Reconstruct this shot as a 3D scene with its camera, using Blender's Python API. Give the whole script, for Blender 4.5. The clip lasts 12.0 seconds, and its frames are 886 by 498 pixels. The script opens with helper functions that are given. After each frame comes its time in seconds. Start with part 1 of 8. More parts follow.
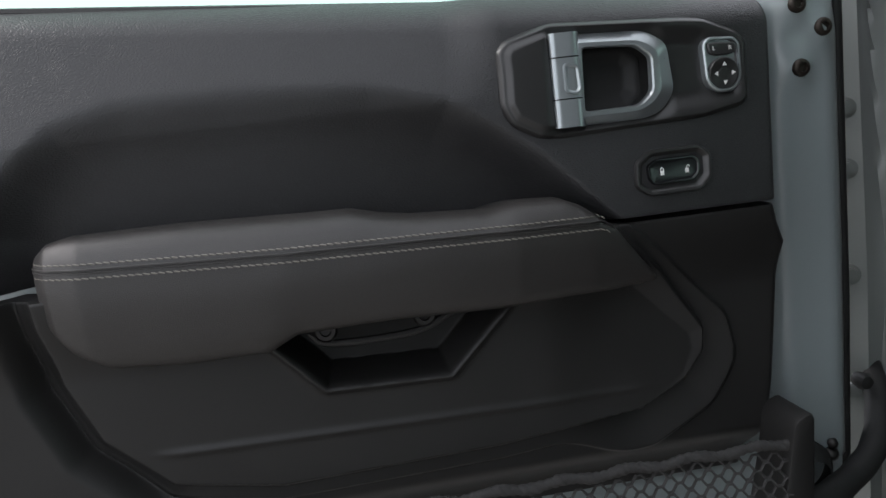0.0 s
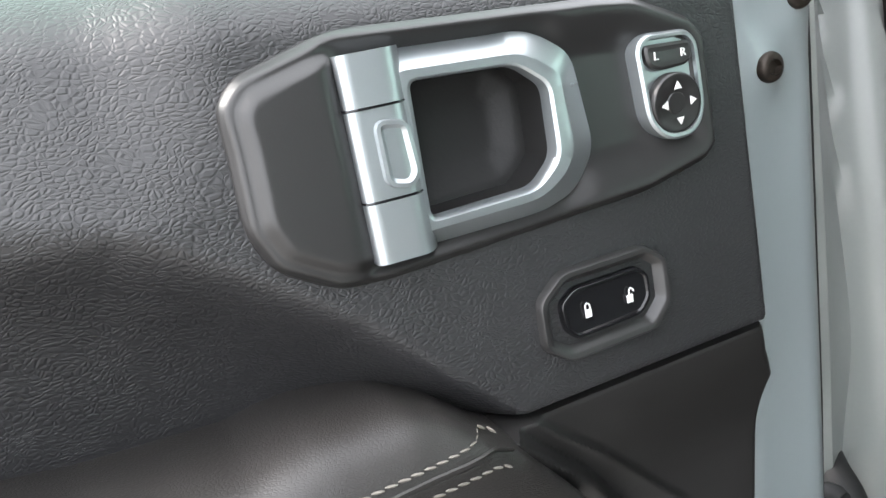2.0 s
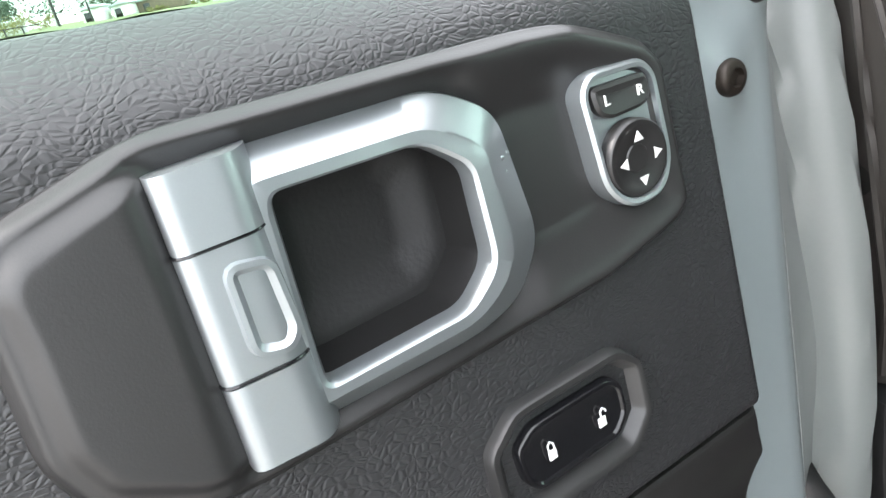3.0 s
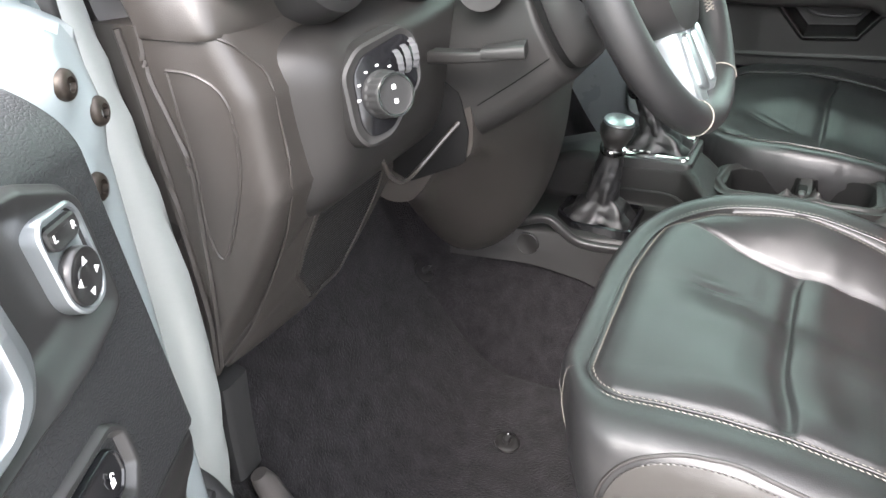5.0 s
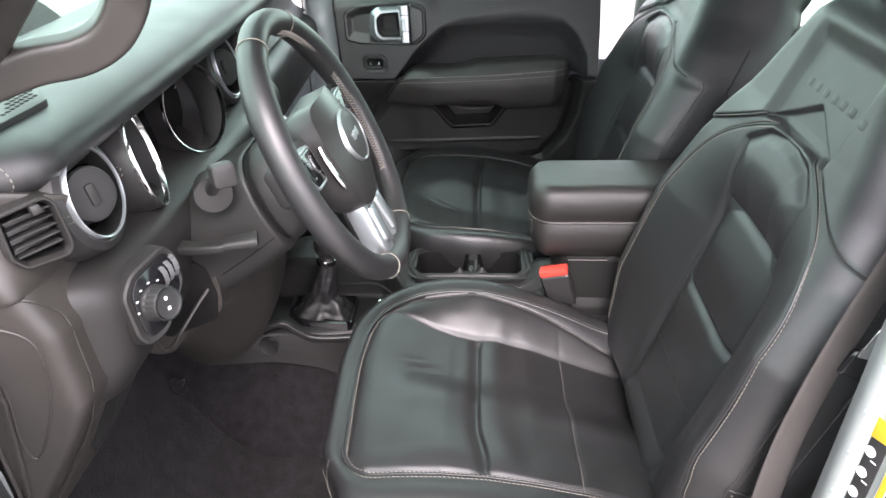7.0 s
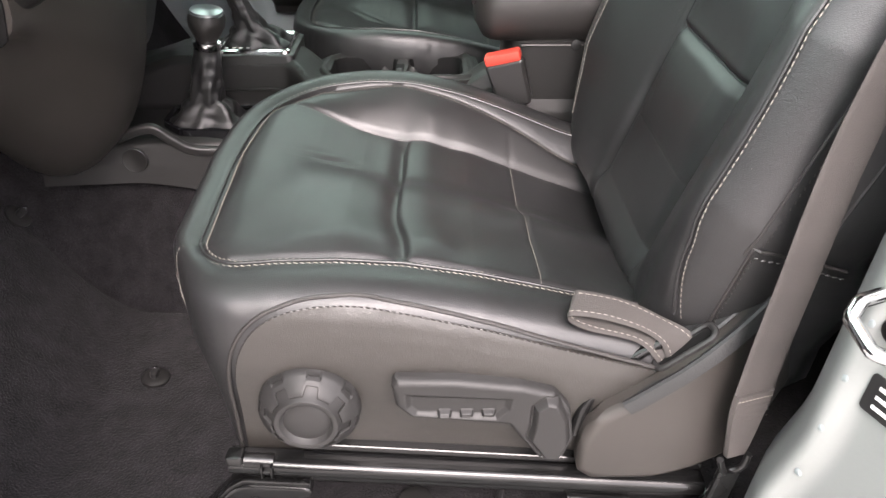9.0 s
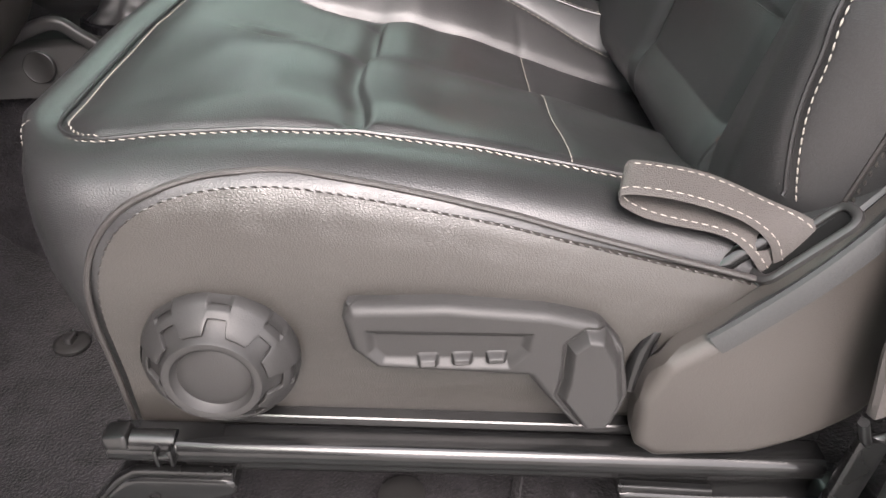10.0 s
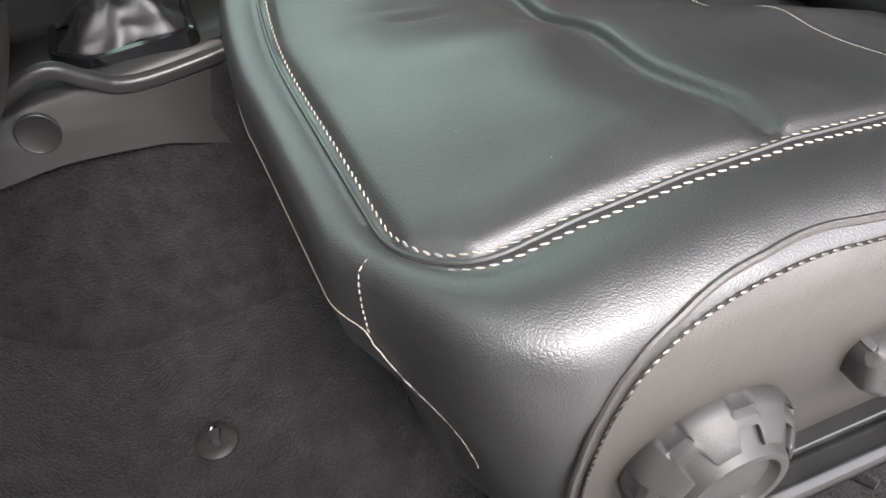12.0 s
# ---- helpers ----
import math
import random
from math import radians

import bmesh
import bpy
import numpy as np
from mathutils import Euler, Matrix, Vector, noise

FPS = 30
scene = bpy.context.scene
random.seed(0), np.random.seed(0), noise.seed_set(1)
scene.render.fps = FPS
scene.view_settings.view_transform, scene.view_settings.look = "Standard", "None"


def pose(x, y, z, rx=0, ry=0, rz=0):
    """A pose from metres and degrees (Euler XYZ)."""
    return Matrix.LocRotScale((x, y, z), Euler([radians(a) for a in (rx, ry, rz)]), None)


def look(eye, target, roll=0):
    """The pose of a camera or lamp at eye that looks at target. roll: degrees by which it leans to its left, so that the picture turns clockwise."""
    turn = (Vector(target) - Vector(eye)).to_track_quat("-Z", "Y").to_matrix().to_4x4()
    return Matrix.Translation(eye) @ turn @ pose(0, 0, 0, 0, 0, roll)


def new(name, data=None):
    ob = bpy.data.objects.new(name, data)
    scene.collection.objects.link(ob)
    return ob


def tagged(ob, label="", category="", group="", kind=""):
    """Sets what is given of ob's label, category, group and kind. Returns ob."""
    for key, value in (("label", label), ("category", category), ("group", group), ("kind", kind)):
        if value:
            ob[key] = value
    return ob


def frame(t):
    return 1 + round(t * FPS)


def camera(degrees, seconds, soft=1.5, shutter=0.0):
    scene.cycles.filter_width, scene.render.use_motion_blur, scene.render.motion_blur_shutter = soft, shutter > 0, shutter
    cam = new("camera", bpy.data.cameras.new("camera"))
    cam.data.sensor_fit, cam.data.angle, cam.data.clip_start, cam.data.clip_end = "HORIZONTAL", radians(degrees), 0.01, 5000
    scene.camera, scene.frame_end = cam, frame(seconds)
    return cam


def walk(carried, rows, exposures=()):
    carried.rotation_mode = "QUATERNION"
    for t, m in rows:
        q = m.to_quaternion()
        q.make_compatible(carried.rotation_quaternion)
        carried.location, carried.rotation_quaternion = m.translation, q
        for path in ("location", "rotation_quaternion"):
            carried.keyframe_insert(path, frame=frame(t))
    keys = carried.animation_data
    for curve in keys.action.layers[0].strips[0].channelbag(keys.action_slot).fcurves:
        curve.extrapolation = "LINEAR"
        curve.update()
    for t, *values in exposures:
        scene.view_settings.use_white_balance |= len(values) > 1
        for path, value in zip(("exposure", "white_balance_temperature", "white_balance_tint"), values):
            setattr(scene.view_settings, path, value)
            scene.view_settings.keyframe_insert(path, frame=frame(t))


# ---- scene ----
cam = camera(60.4, 12.0)
PATH = [
    (0, (0.1028, -0.0201, 1.3711), (-0.4562, 1.8763, 1.0687), -6.44),
    (0.5, (0.0968, 0.0144, 1.3817), (-0.4012, 1.9223, 1.0497), -6.20),
    (1, (0.0846, 0.1278, 1.3951), (-0.2992, 2.0533, 1.0157), -6.40),
    (1.5, (0.0564, 0.2902, 1.4300), (-0.1597, 2.2250, 0.9685), -7.81),
    (2, (0.0511, 0.4187, 1.4615), (-0.0235, 2.3369, 0.8973), -10.47),
    (2.5, (0.0624, 0.5151, 1.4945), (0.0899, 2.3996, 0.8272), -13.17),
    (2.7, (0.0713, 0.5412, 1.4948), (0.1175, 2.4178, 0.8048), -14.13),
    (4.5, (0.0024, 0.5474, 1.5091), (1.1841, 1.8528, 0.5608), -7.19),
    (5, (-0.0421, 0.5069, 1.5937), (1.4980, 1.3234, 0.6121), -3.56),
    (5.5, (-0.1183, 0.4644, 1.7171), (1.5467, 0.9493, 0.7190), -2.54),
    (6, (-0.1790, 0.4735, 1.8121), (1.5281, 0.7662, 0.8113), -2.22),
    (6.5, (-0.1996, 0.4783, 1.8530), (1.5333, 0.6461, 0.8689), -1.71),
    (6.7, (-0.2046, 0.4839, 1.8620), (1.5366, 0.6171, 0.8872), -1.56),
    (8.3, (-0.1960, 0.4473, 1.7946), (1.5386, 0.4674, 0.7995), -0.83),
    (8.5, (-0.1591, 0.4422, 1.7205), (1.5469, 0.4358, 0.6769), -0.06),
    (9, (-0.0444, 0.4382, 1.4724), (1.6421, 0.4294, 0.3987), -0.08),
    (9.5, (0.0892, 0.4436, 1.2932), (1.7669, 0.4405, 0.2046), -0.92),
    (10, (0.1334, 0.4165, 1.2555), (1.8110, 0.4415, 0.1674), -2.14),
    (10.5, (0.1133, 0.3971, 1.2638), (1.7835, 0.4516, 0.1650), -3.38),
    (11, (0.1201, 0.4840, 1.2666), (1.7484, 0.4917, 0.1066), -5.24),
    (11.5, (0.1865, 0.6439, 1.2916), (1.7408, 0.5072, 0.0408), -9.03),
    (12, (0.3487, 0.7268, 1.3157), (1.7297, 0.3899, -0.0901), -11.61),
]
GAIN = [(0, 0.35, 6300, 15), (0.5, 1.2, 6300, 15), (1, 1.9, 6350, 15), (1.5, 2.05, 6400, 15), (2.5, 2.25, 6450, 14), (4.5, 2.45, 6400, 15), (5, 2.95, 6450, 17), (5.5, 3.0, 6450, 20), (6, 2.72, 6450, 23), (6.7, 2.45, 6450, 24), (8.5, 2.40, 6650, 23), (9.5, 2.50, 6750, 22), (10.5, 2.60, 6700, 20), (11.5, 2.85, 6600, 18), (12, 2.85, 6500, 18)]
walk(cam, [(t, look(eye, target, roll)) for t, eye, target, roll in PATH], GAIN)

# ---- world, sun, sky ----
world = bpy.data.worlds.new("overcast_sky")
scene.world = world
world.use_nodes = True
wn, wl = world.node_tree.nodes, world.node_tree.links
sky = wn.new("ShaderNodeTexSky")
sky.sky_type = "NISHITA"
sky.sun_disc = False
sky.sun_elevation, sky.sun_rotation = radians(46), radians(262)
sky.dust_density, sky.air_density = 4.0, 1.0
pale = wn.new("ShaderNodeMix")
pale.data_type = "RGBA"
pale.inputs[0].default_value = 0.75
pale.inputs[7].default_value = (9.6, 10.0, 10.0, 1)
wl.new(sky.outputs[0], pale.inputs[6])
wl.new(pale.outputs[2], wn["Background"].inputs[0])
wn["Background"].inputs[1].default_value = 0.15

sun = new("sun", bpy.data.lights.new("sun", "SUN"))
sun.data.energy, sun.data.angle, sun.data.color = 1.2, radians(25), (1.0, 0.97, 0.93)
sun.matrix_world = look((0, 0, 0), (0.80, 0.10, -0.85))


# ---- materials ----
def material(name, base, rough=0.5, metal=0.0, bump=0.0, scale=300.0, kind="noise", vary=0.25, coat=0.0,
             spec=0.5, stain=6.0, stain_amount=0.12, sheen=0.0, stretch=None, specks=0.0, rvar=0.05):
    m = bpy.data.materials.new(name)
    m.use_nodes = True
    n, l = m.node_tree.nodes, m.node_tree.links
    b = n["Principled BSDF"]
    b.inputs["Metallic"].default_value = metal
    b.inputs["Coat Weight"].default_value = coat
    b.inputs["Coat Roughness"].default_value = 0.12
    b.inputs["Specular IOR Level"].default_value = spec
    b.inputs["Sheen Weight"].default_value = sheen
    tc = n.new("ShaderNodeTexCoord")
    co = tc.outputs["Object"]
    if stretch:
        mp = n.new("ShaderNodeMapping")
        mp.inputs["Scale"].default_value = stretch
        l.new(co, mp.inputs[0])
        co = mp.outputs[0]
    if kind == "grain":
        # creased hide: ridged noise, drawn out sideways
        mp = n.new("ShaderNodeMapping")
        mp.inputs["Scale"].default_value = (0.75, 0.75, 1.5)
        l.new(co, mp.inputs[0])
        tex = n.new("ShaderNodeTexNoise")
        tex.inputs["Scale"].default_value = scale
        tex.inputs["Detail"].default_value = 2.5
        tex.inputs["Distortion"].default_value = 0.9
        l.new(mp.outputs[0], tex.inputs["Vector"])
        off = n.new("ShaderNodeMath")
        off.operation = "SUBTRACT"
        off.inputs[1].default_value = 0.5
        l.new(tex.outputs["Fac"], off.inputs[0])
        absn = n.new("ShaderNodeMath")
        absn.operation = "ABSOLUTE"
        l.new(off.outputs[0], absn.inputs[0])
        ramp = n.new("ShaderNodeMapRange")
        ramp.inputs["From Max"].default_value = 0.22
        ramp.interpolation_type = "SMOOTHSTEP"
        l.new(absn.outputs[0], ramp.inputs[0])
        height = ramp.outputs[0]
    elif kind == "pebble":
        # pebbled hide: cells with soft valleys, warped and drawn out sideways
        warp = n.new("ShaderNodeTexNoise")
        warp.inputs["Scale"].default_value = 45
        warp.inputs["Detail"].default_value = 1
        l.new(co, warp.inputs["Vector"])
        amp = n.new("ShaderNodeVectorMath")
        amp.operation = "MULTIPLY_ADD"
        amp.inputs[1].default_value = (0.012, 0.012, 0.012)
        l.new(warp.outputs["Color"], amp.inputs[0])
        l.new(co, amp.inputs[2])
        mp = n.new("ShaderNodeMapping")
        mp.inputs["Scale"].default_value = (0.75, 0.75, 1.25)
        l.new(amp.outputs[0], mp.inputs[0])
        tex = n.new("ShaderNodeTexVoronoi")
        tex.feature = "DISTANCE_TO_EDGE"
        tex.inputs["Scale"].default_value = scale
        l.new(mp.outputs[0], tex.inputs["Vector"])
        ramp = n.new("ShaderNodeMapRange")
        ramp.interpolation_type = "SMOOTHSTEP"
        ramp.inputs["From Min"].default_value, ramp.inputs["From Max"].default_value = 0.0, 0.28
        l.new(tex.outputs["Distance"], ramp.inputs[0])
        height = ramp.outputs[0]
    else:
        tex = n.new("ShaderNodeTexNoise")
        tex.inputs["Scale"].default_value = scale
        tex.inputs["Detail"].default_value = 4
        l.new(co, tex.inputs["Vector"])
        height = tex.outputs["Fac"]
    big = n.new("ShaderNodeTexNoise")
    big.inputs["Scale"].default_value = stain
    big.inputs["Detail"].default_value = 6
    l.new(co, big.inputs["Vector"])
    # base colour: fine variation times broad stains
    f1 = n.new("ShaderNodeMapRange")
    f1.inputs["To Min"].default_value, f1.inputs["To Max"].default_value = 1 - vary, 1 + vary
    l.new(height, f1.inputs[0])
    f2 = n.new("ShaderNodeMapRange")
    f2.inputs["From Min"].default_value, f2.inputs["From Max"].default_value = 0.3, 0.7
    f2.inputs["To Min"].default_value, f2.inputs["To Max"].default_value = 1 - stain_amount, 1 + stain_amount
    l.new(big.outputs["Fac"], f2.inputs[0])
    mul = n.new("ShaderNodeMath")
    mul.operation = "MULTIPLY"
    l.new(f1.outputs[0], mul.inputs[0])
    l.new(f2.outputs[0], mul.inputs[1])
    col = n.new("ShaderNodeVectorMath")
    col.operation = "SCALE"
    col.inputs[0].default_value = base
    l.new(mul.outputs[0], col.inputs["Scale"])
    out = col.outputs[0]
    if specks:
        vor = n.new("ShaderNodeTexVoronoi")
        vor.inputs["Scale"].default_value = 55
        l.new(tc.outputs["Object"], vor.inputs["Vector"])
        lt = n.new("ShaderNodeMath")
        lt.operation = "LESS_THAN"
        lt.inputs[1].default_value = specks
        l.new(vor.outputs["Distance"], lt.inputs[0])
        mx = n.new("ShaderNodeMixRGB")
        mx.inputs[2].default_value = (0.30, 0.29, 0.26, 1)
        l.new(lt.outputs[0], mx.inputs[0])
        l.new(out, mx.inputs[1])
        out = mx.outputs[0]
    l.new(out, b.inputs["Base Color"])
    r = n.new("ShaderNodeMapRange")
    r.inputs["From Min"].default_value, r.inputs["From Max"].default_value = 0.3, 0.7
    r.inputs["To Min"].default_value, r.inputs["To Max"].default_value = max(0.02, rough - rvar), min(1, rough + rvar)
    l.new(big.outputs["Fac"], r.inputs[0])
    l.new(r.outputs[0], b.inputs["Roughness"])
    if bump:
        bp = n.new("ShaderNodeBump")
        bp.inputs["Strength"].default_value = 1.0
        bp.inputs["Distance"].default_value = bump
        l.new(height, bp.inputs["Height"])
        l.new(bp.outputs[0], b.inputs["Normal"])
    return m


LEATHER = material("black_leather", (0.0160, 0.0159, 0.0163), 0.42, bump=0.00007, scale=620, kind="pebble", vary=0.10, stain=9, specks=0.016, spec=0.72)
LEATHER_SIDE = material("black_vinyl", (0.0225, 0.0203, 0.0190), 0.46, bump=0.00008, scale=620, kind="pebble", vary=0.10, stain=9, spec=0.62)
SOFT = material("grained_soft_trim", (0.019, 0.019, 0.020), 0.44, bump=0.00020, scale=340, kind="pebble", vary=0.05, stain=7, spec=0.6)
PLASTIC = material("black_trim_plastic", (0.018, 0.0175, 0.0170), 0.46, bump=0.00012, scale=900, vary=0.15, stain=8, spec=0.36)
KNOBPLASTIC = material("textured_knob_plastic", (0.022, 0.0214, 0.0210), 0.5, bump=0.00014, scale=900, vary=0.15, stain=8, spec=0.35)
DASHPLASTIC = material("warm_grey_trim_plastic", (0.034, 0.0305, 0.0276), 0.41, bump=0.00016, scale=900, vary=0.15, stain=8, spec=0.5)
SMOOTH = material("smooth_dark_plastic", (0.022, 0.0215, 0.0213), 0.36, bump=0.00005, scale=1200, vary=0.08, spec=0.55)
DASHBLACK = material("dark_dash_plastic", (0.019, 0.0180, 0.0172), 0.42, bump=0.00016, scale=900, vary=0.15, stain=8, spec=0.34)
GLOSS = material("gloss_black", (0.008, 0.008, 0.009), 0.12, vary=0.05, stain_amount=0.05)
# near-black for black parts, and for openings whose shade is put into the colour
VOID = material("near_black_shade", (0.004, 0.004, 0.004), 0.8, vary=0.2, spec=0.2)
GREYPLASTIC = material("grey_plastic", (0.085, 0.085, 0.088), 0.45, bump=0.00006, scale=1200, vary=0.06)
RUBBER = material("black_rubber", (0.014, 0.014, 0.014), 0.65, bump=0.0002, scale=500, vary=0.2)
LEDGEPLASTIC = material("rough_black_plastic", (0.020, 0.021, 0.021), 0.50, bump=0.00035, scale=520, vary=0.2, stain=20, spec=0.5)
TAUPE = material("taupe_vinyl", (0.026, 0.0235, 0.0208), 0.38, bump=0.00008, scale=620, kind="pebble", vary=0.06, stain=9, spec=0.85)
RAILBLACK = material("black_coated_steel", (0.008, 0.008, 0.008), 0.19, vary=0.1, stain=20, stain_amount=0.3, spec=0.4)
CARPET = material("charcoal_carpet", (0.0145, 0.0134, 0.0146), 0.97, bump=0.0035, scale=340, vary=0.9, stain=36, stain_amount=0.42, spec=0.1, sheen=0.08)
PAINT = material("pale_grey_green_paint", (0.27, 0.31, 0.315), 0.30, coat=0.6, vary=0.02, stain_amount=0.05, stain=3)
# same body paint as PAINT, copied darker: light at the jambs put into colour
PAINT_SHADED = material("pale_grey_paint_shaded", (0.228, 0.244, 0.236), 0.36, coat=0.3, vary=0.03, stain_amount=0.06, stain=4)
SILVER = material("satin_silver", (0.34, 0.37, 0.38), 0.33, metal=0.75, bump=0.00001, scale=1500, vary=0.03, stain_amount=0.02, coat=0.35, rvar=0.01)
CHROME = material("bright_chrome", (0.72, 0.72, 0.72), 0.13, metal=1.0, vary=0.02, stain_amount=0.03)
STEEL = material("dark_steel", (0.055, 0.055, 0.055), 0.30, metal=0.9, bump=0.0002, scale=60, vary=0.2, stain=15, stain_amount=0.3)
SCREW = material("black_steel_screw", (0.035, 0.033, 0.032), 0.35, metal=0.6, vary=0.2)
WEB = material("grey_webbing", (0.048, 0.043, 0.040), 0.75, bump=0.0006, scale=700, vary=0.3, stretch=(1, 1, 3), stain=14)
NET = material("charcoal_elastic_net", (0.040, 0.0385, 0.038), 0.8, bump=0.0008, scale=900, vary=0.4)
THREAD = material("pale_thread", (0.205, 0.19, 0.166), 0.7, vary=0.25, scale=900)
RUSTY = material("browned_steel_screw", (0.040, 0.032, 0.026), 0.45, metal=0.5, vary=0.3, scale=400, stain=120, stain_amount=0.4)
WHITE = material("white_print", (0.8, 0.8, 0.78), 0.5, vary=0.02)
INK = material("grey_print", (0.13, 0.14, 0.14), 0.6, vary=0.1)
RED = material("red_plastic", (0.62, 0.06, 0.04), 0.4, vary=0.05)
YELLOW = material("yellow_label", (0.56, 0.33, 0.02), 0.45, vary=0.03)
BLACKLABEL = material("black_label", (0.02, 0.02, 0.02), 0.4, vary=0.05)
PAPER = material("white_label", (0.74, 0.74, 0.70), 0.45, vary=0.05)
HEADLINER = material("grey_headliner", (0.09, 0.09, 0.09), 0.9, bump=0.001, scale=400, vary=0.3)
ASPHALT = material("pale_concrete", (0.26, 0.248, 0.228), 0.9, bump=0.006, scale=60, vary=0.3, stain=0.3, stain_amount=0.2)
GRASS = material("dry_grass", (0.11, 0.13, 0.05), 0.9, vary=0.4, scale=3, stain=0.2, stain_amount=0.3)
FOLIAGE = material("dark_foliage", (0.045, 0.075, 0.045), 0.8, vary=0.5, scale=2)
DRYLEAF = material("dry_yellow_leaf", (0.16, 0.15, 0.05), 0.8, vary=0.4, scale=3)
TIMBER = material("brown_board", (0.16, 0.12, 0.09), 0.8, vary=0.3, scale=5)
CONCRETE = material("pale_render", (0.42, 0.42, 0.40), 0.85, vary=0.1, scale=4)


def glass(name, tint):
    m = bpy.data.materials.new(name)
    m.use_nodes = True
    n, l = m.node_tree.nodes, m.node_tree.links
    tr = n.new("ShaderNodeBsdfTransparent")
    tr.inputs[0].default_value = tint
    gl = n.new("ShaderNodeBsdfGlossy")
    gl.inputs["Roughness"].default_value = 0.02
    fr = n.new("ShaderNodeFresnel")
    mx = n.new("ShaderNodeMixShader")
    l.new(fr.outputs[0], mx.inputs[0])
    l.new(tr.outputs[0], mx.inputs[1])
    l.new(gl.outputs[0], mx.inputs[2])
    l.new(mx.outputs[0], n["Material Output"].inputs[0])
    return m


GLASS = glass("green_tinted_glass", (0.60, 0.83, 0.70, 1))
LENS = glass("clear_lens", (0.9, 0.9, 0.9, 1))


# ---- geometry kit: every shape is (verts array, faces) ----
def A(p):
    return np.array(p, dtype=float)


def ss(x, a, b):
    t = np.clip((np.asarray(x, float) - a) / (b - a), 0, 1)
    return t * t * (3 - 2 * t)


def table(x, pts):
    xs, ys = zip(*pts)
    return np.interp(x, xs, ys)


def gauss(x, s):
    return np.exp(-(np.asarray(x) / s) ** 2)


def sdf(poly, U, V):
    """Signed distance to a polygon, negative inside."""
    U, V = np.asarray(U, float), np.asarray(V, float)
    d = np.full(U.shape, 1e9)
    inside = np.zeros(U.shape, bool)
    n = len(poly)
    for i in range(n):
        (ax, ay), (bx, by) = poly[i], poly[(i + 1) % n]
        ex, ey = bx - ax, by - ay
        t = np.clip(((U - ax) * ex + (V - ay) * ey) / (ex * ex + ey * ey + 1e-12), 0, 1)
        d = np.minimum(d, np.hypot(U - ax - t * ex, V - ay - t * ey))
        c = (ay > V) != (by > V)
        xs = (bx - ax) * (V - ay) / (by - ay + 1e-12) + ax
        inside ^= c & (U < xs)
    return np.where(inside, -d, d)


def spline(pts, n, closed=False):
    """Catmull-Rom through points, resampled to n even steps."""
    P = A(pts)
    k = len(P)
    out = []
    seg = k if closed else k - 1
    for i in range(seg):
        if closed:
            p0, p1, p2, p3 = P[i - 1], P[i], P[(i + 1) % k], P[(i + 2) % k]
        else:
            p1, p2 = P[i], P[i + 1]
            p0 = P[i - 1] if i else 2 * p1 - p2
            p3 = P[i + 2] if i + 2 < k else 2 * p2 - p1
        for t in np.linspace(0, 1, 16, endpoint=False):
            out.append(0.5 * (2 * p1 + (p2 - p0) * t + (2 * p0 - 5 * p1 + 4 * p2 - p3) * t * t + (3 * p1 - p0 - 3 * p2 + p3) * t ** 3))
    out.append(P[0] if closed else P[-1])
    return even(A(out), n, closed)


def even(P, n, closed=False):
    P = A(P)
    if closed and np.linalg.norm(P[0] - P[-1]) > 1e-9:
        P = np.vstack([P, P[:1]])
    s = np.r_[0, np.cumsum(np.linalg.norm(np.diff(P, axis=0), axis=1))]
    t = np.linspace(0, s[-1], n, endpoint=not closed)
    return np.stack([np.interp(t, s, P[:, i]) for i in range(P.shape[1])], 1)


def rounded(poly, r, n=120):
    """A polygon with its corners rounded, resampled to n points."""
    P = A(poly)
    k = len(P)
    rs = r if hasattr(r, "__len__") else [r] * k
    out = []
    for i in range(k):
        a, b, c = P[i - 1], P[i], P[(i + 1) % k]
        d1, d2 = a - b, c - b
        l1, l2 = np.linalg.norm(d1), np.linalg.norm(d2)
        q = min(rs[i], 0.49 * l1, 0.49 * l2)
        s, e = b + d1 / l1 * q, b + d2 / l2 * q
        for t in np.linspace(0, 1, 7):
            out.append((1 - t) ** 2 * s + 2 * t * (1 - t) * b + t * t * e)
    return even(out, n, True)


def inset(loop, d):
    """Move a closed 2D loop inward by d (outward if negative)."""
    L = A(loop)
    t = np.roll(L, -1, 0) - np.roll(L, 1, 0)
    t /= np.linalg.norm(t, axis=1)[:, None] + 1e-12
    area = 0.5 * np.sum(L[:, 0] * np.roll(L[:, 1], -1) - L[:, 1] * np.roll(L[:, 0], -1))
    nrm = np.stack([-t[:, 1], t[:, 0]], 1) * (1 if area > 0 else -1)
    return L + nrm * np.asarray(d).reshape(-1, 1)


def rings(loops, cap0=True, cap1=True, closed=True):
    """Join equal-length loops of 3D points into a skin."""
    n = len(loops[0])
    V = np.vstack(loops)
    F = []
    for k in range(len(loops) - 1):
        for i in range(n if closed else n - 1):
            j = (i + 1) % n
            F.append((k * n + i, k * n + j, (k + 1) * n + j, (k + 1) * n + i))
    if cap0:
        F.append(tuple(range(n))[::-1])
    if cap1:
        F.append(tuple(range((len(loops) - 1) * n, len(loops) * n)))
    return V, F


def stack(outline, levels, cap0=True, cap1=True):
    """Loops of a 2D outline at (inset, height)."""
    return rings([np.c_[inset(outline, d), np.full(len(outline), h)] for d, h in levels], cap0, cap1)


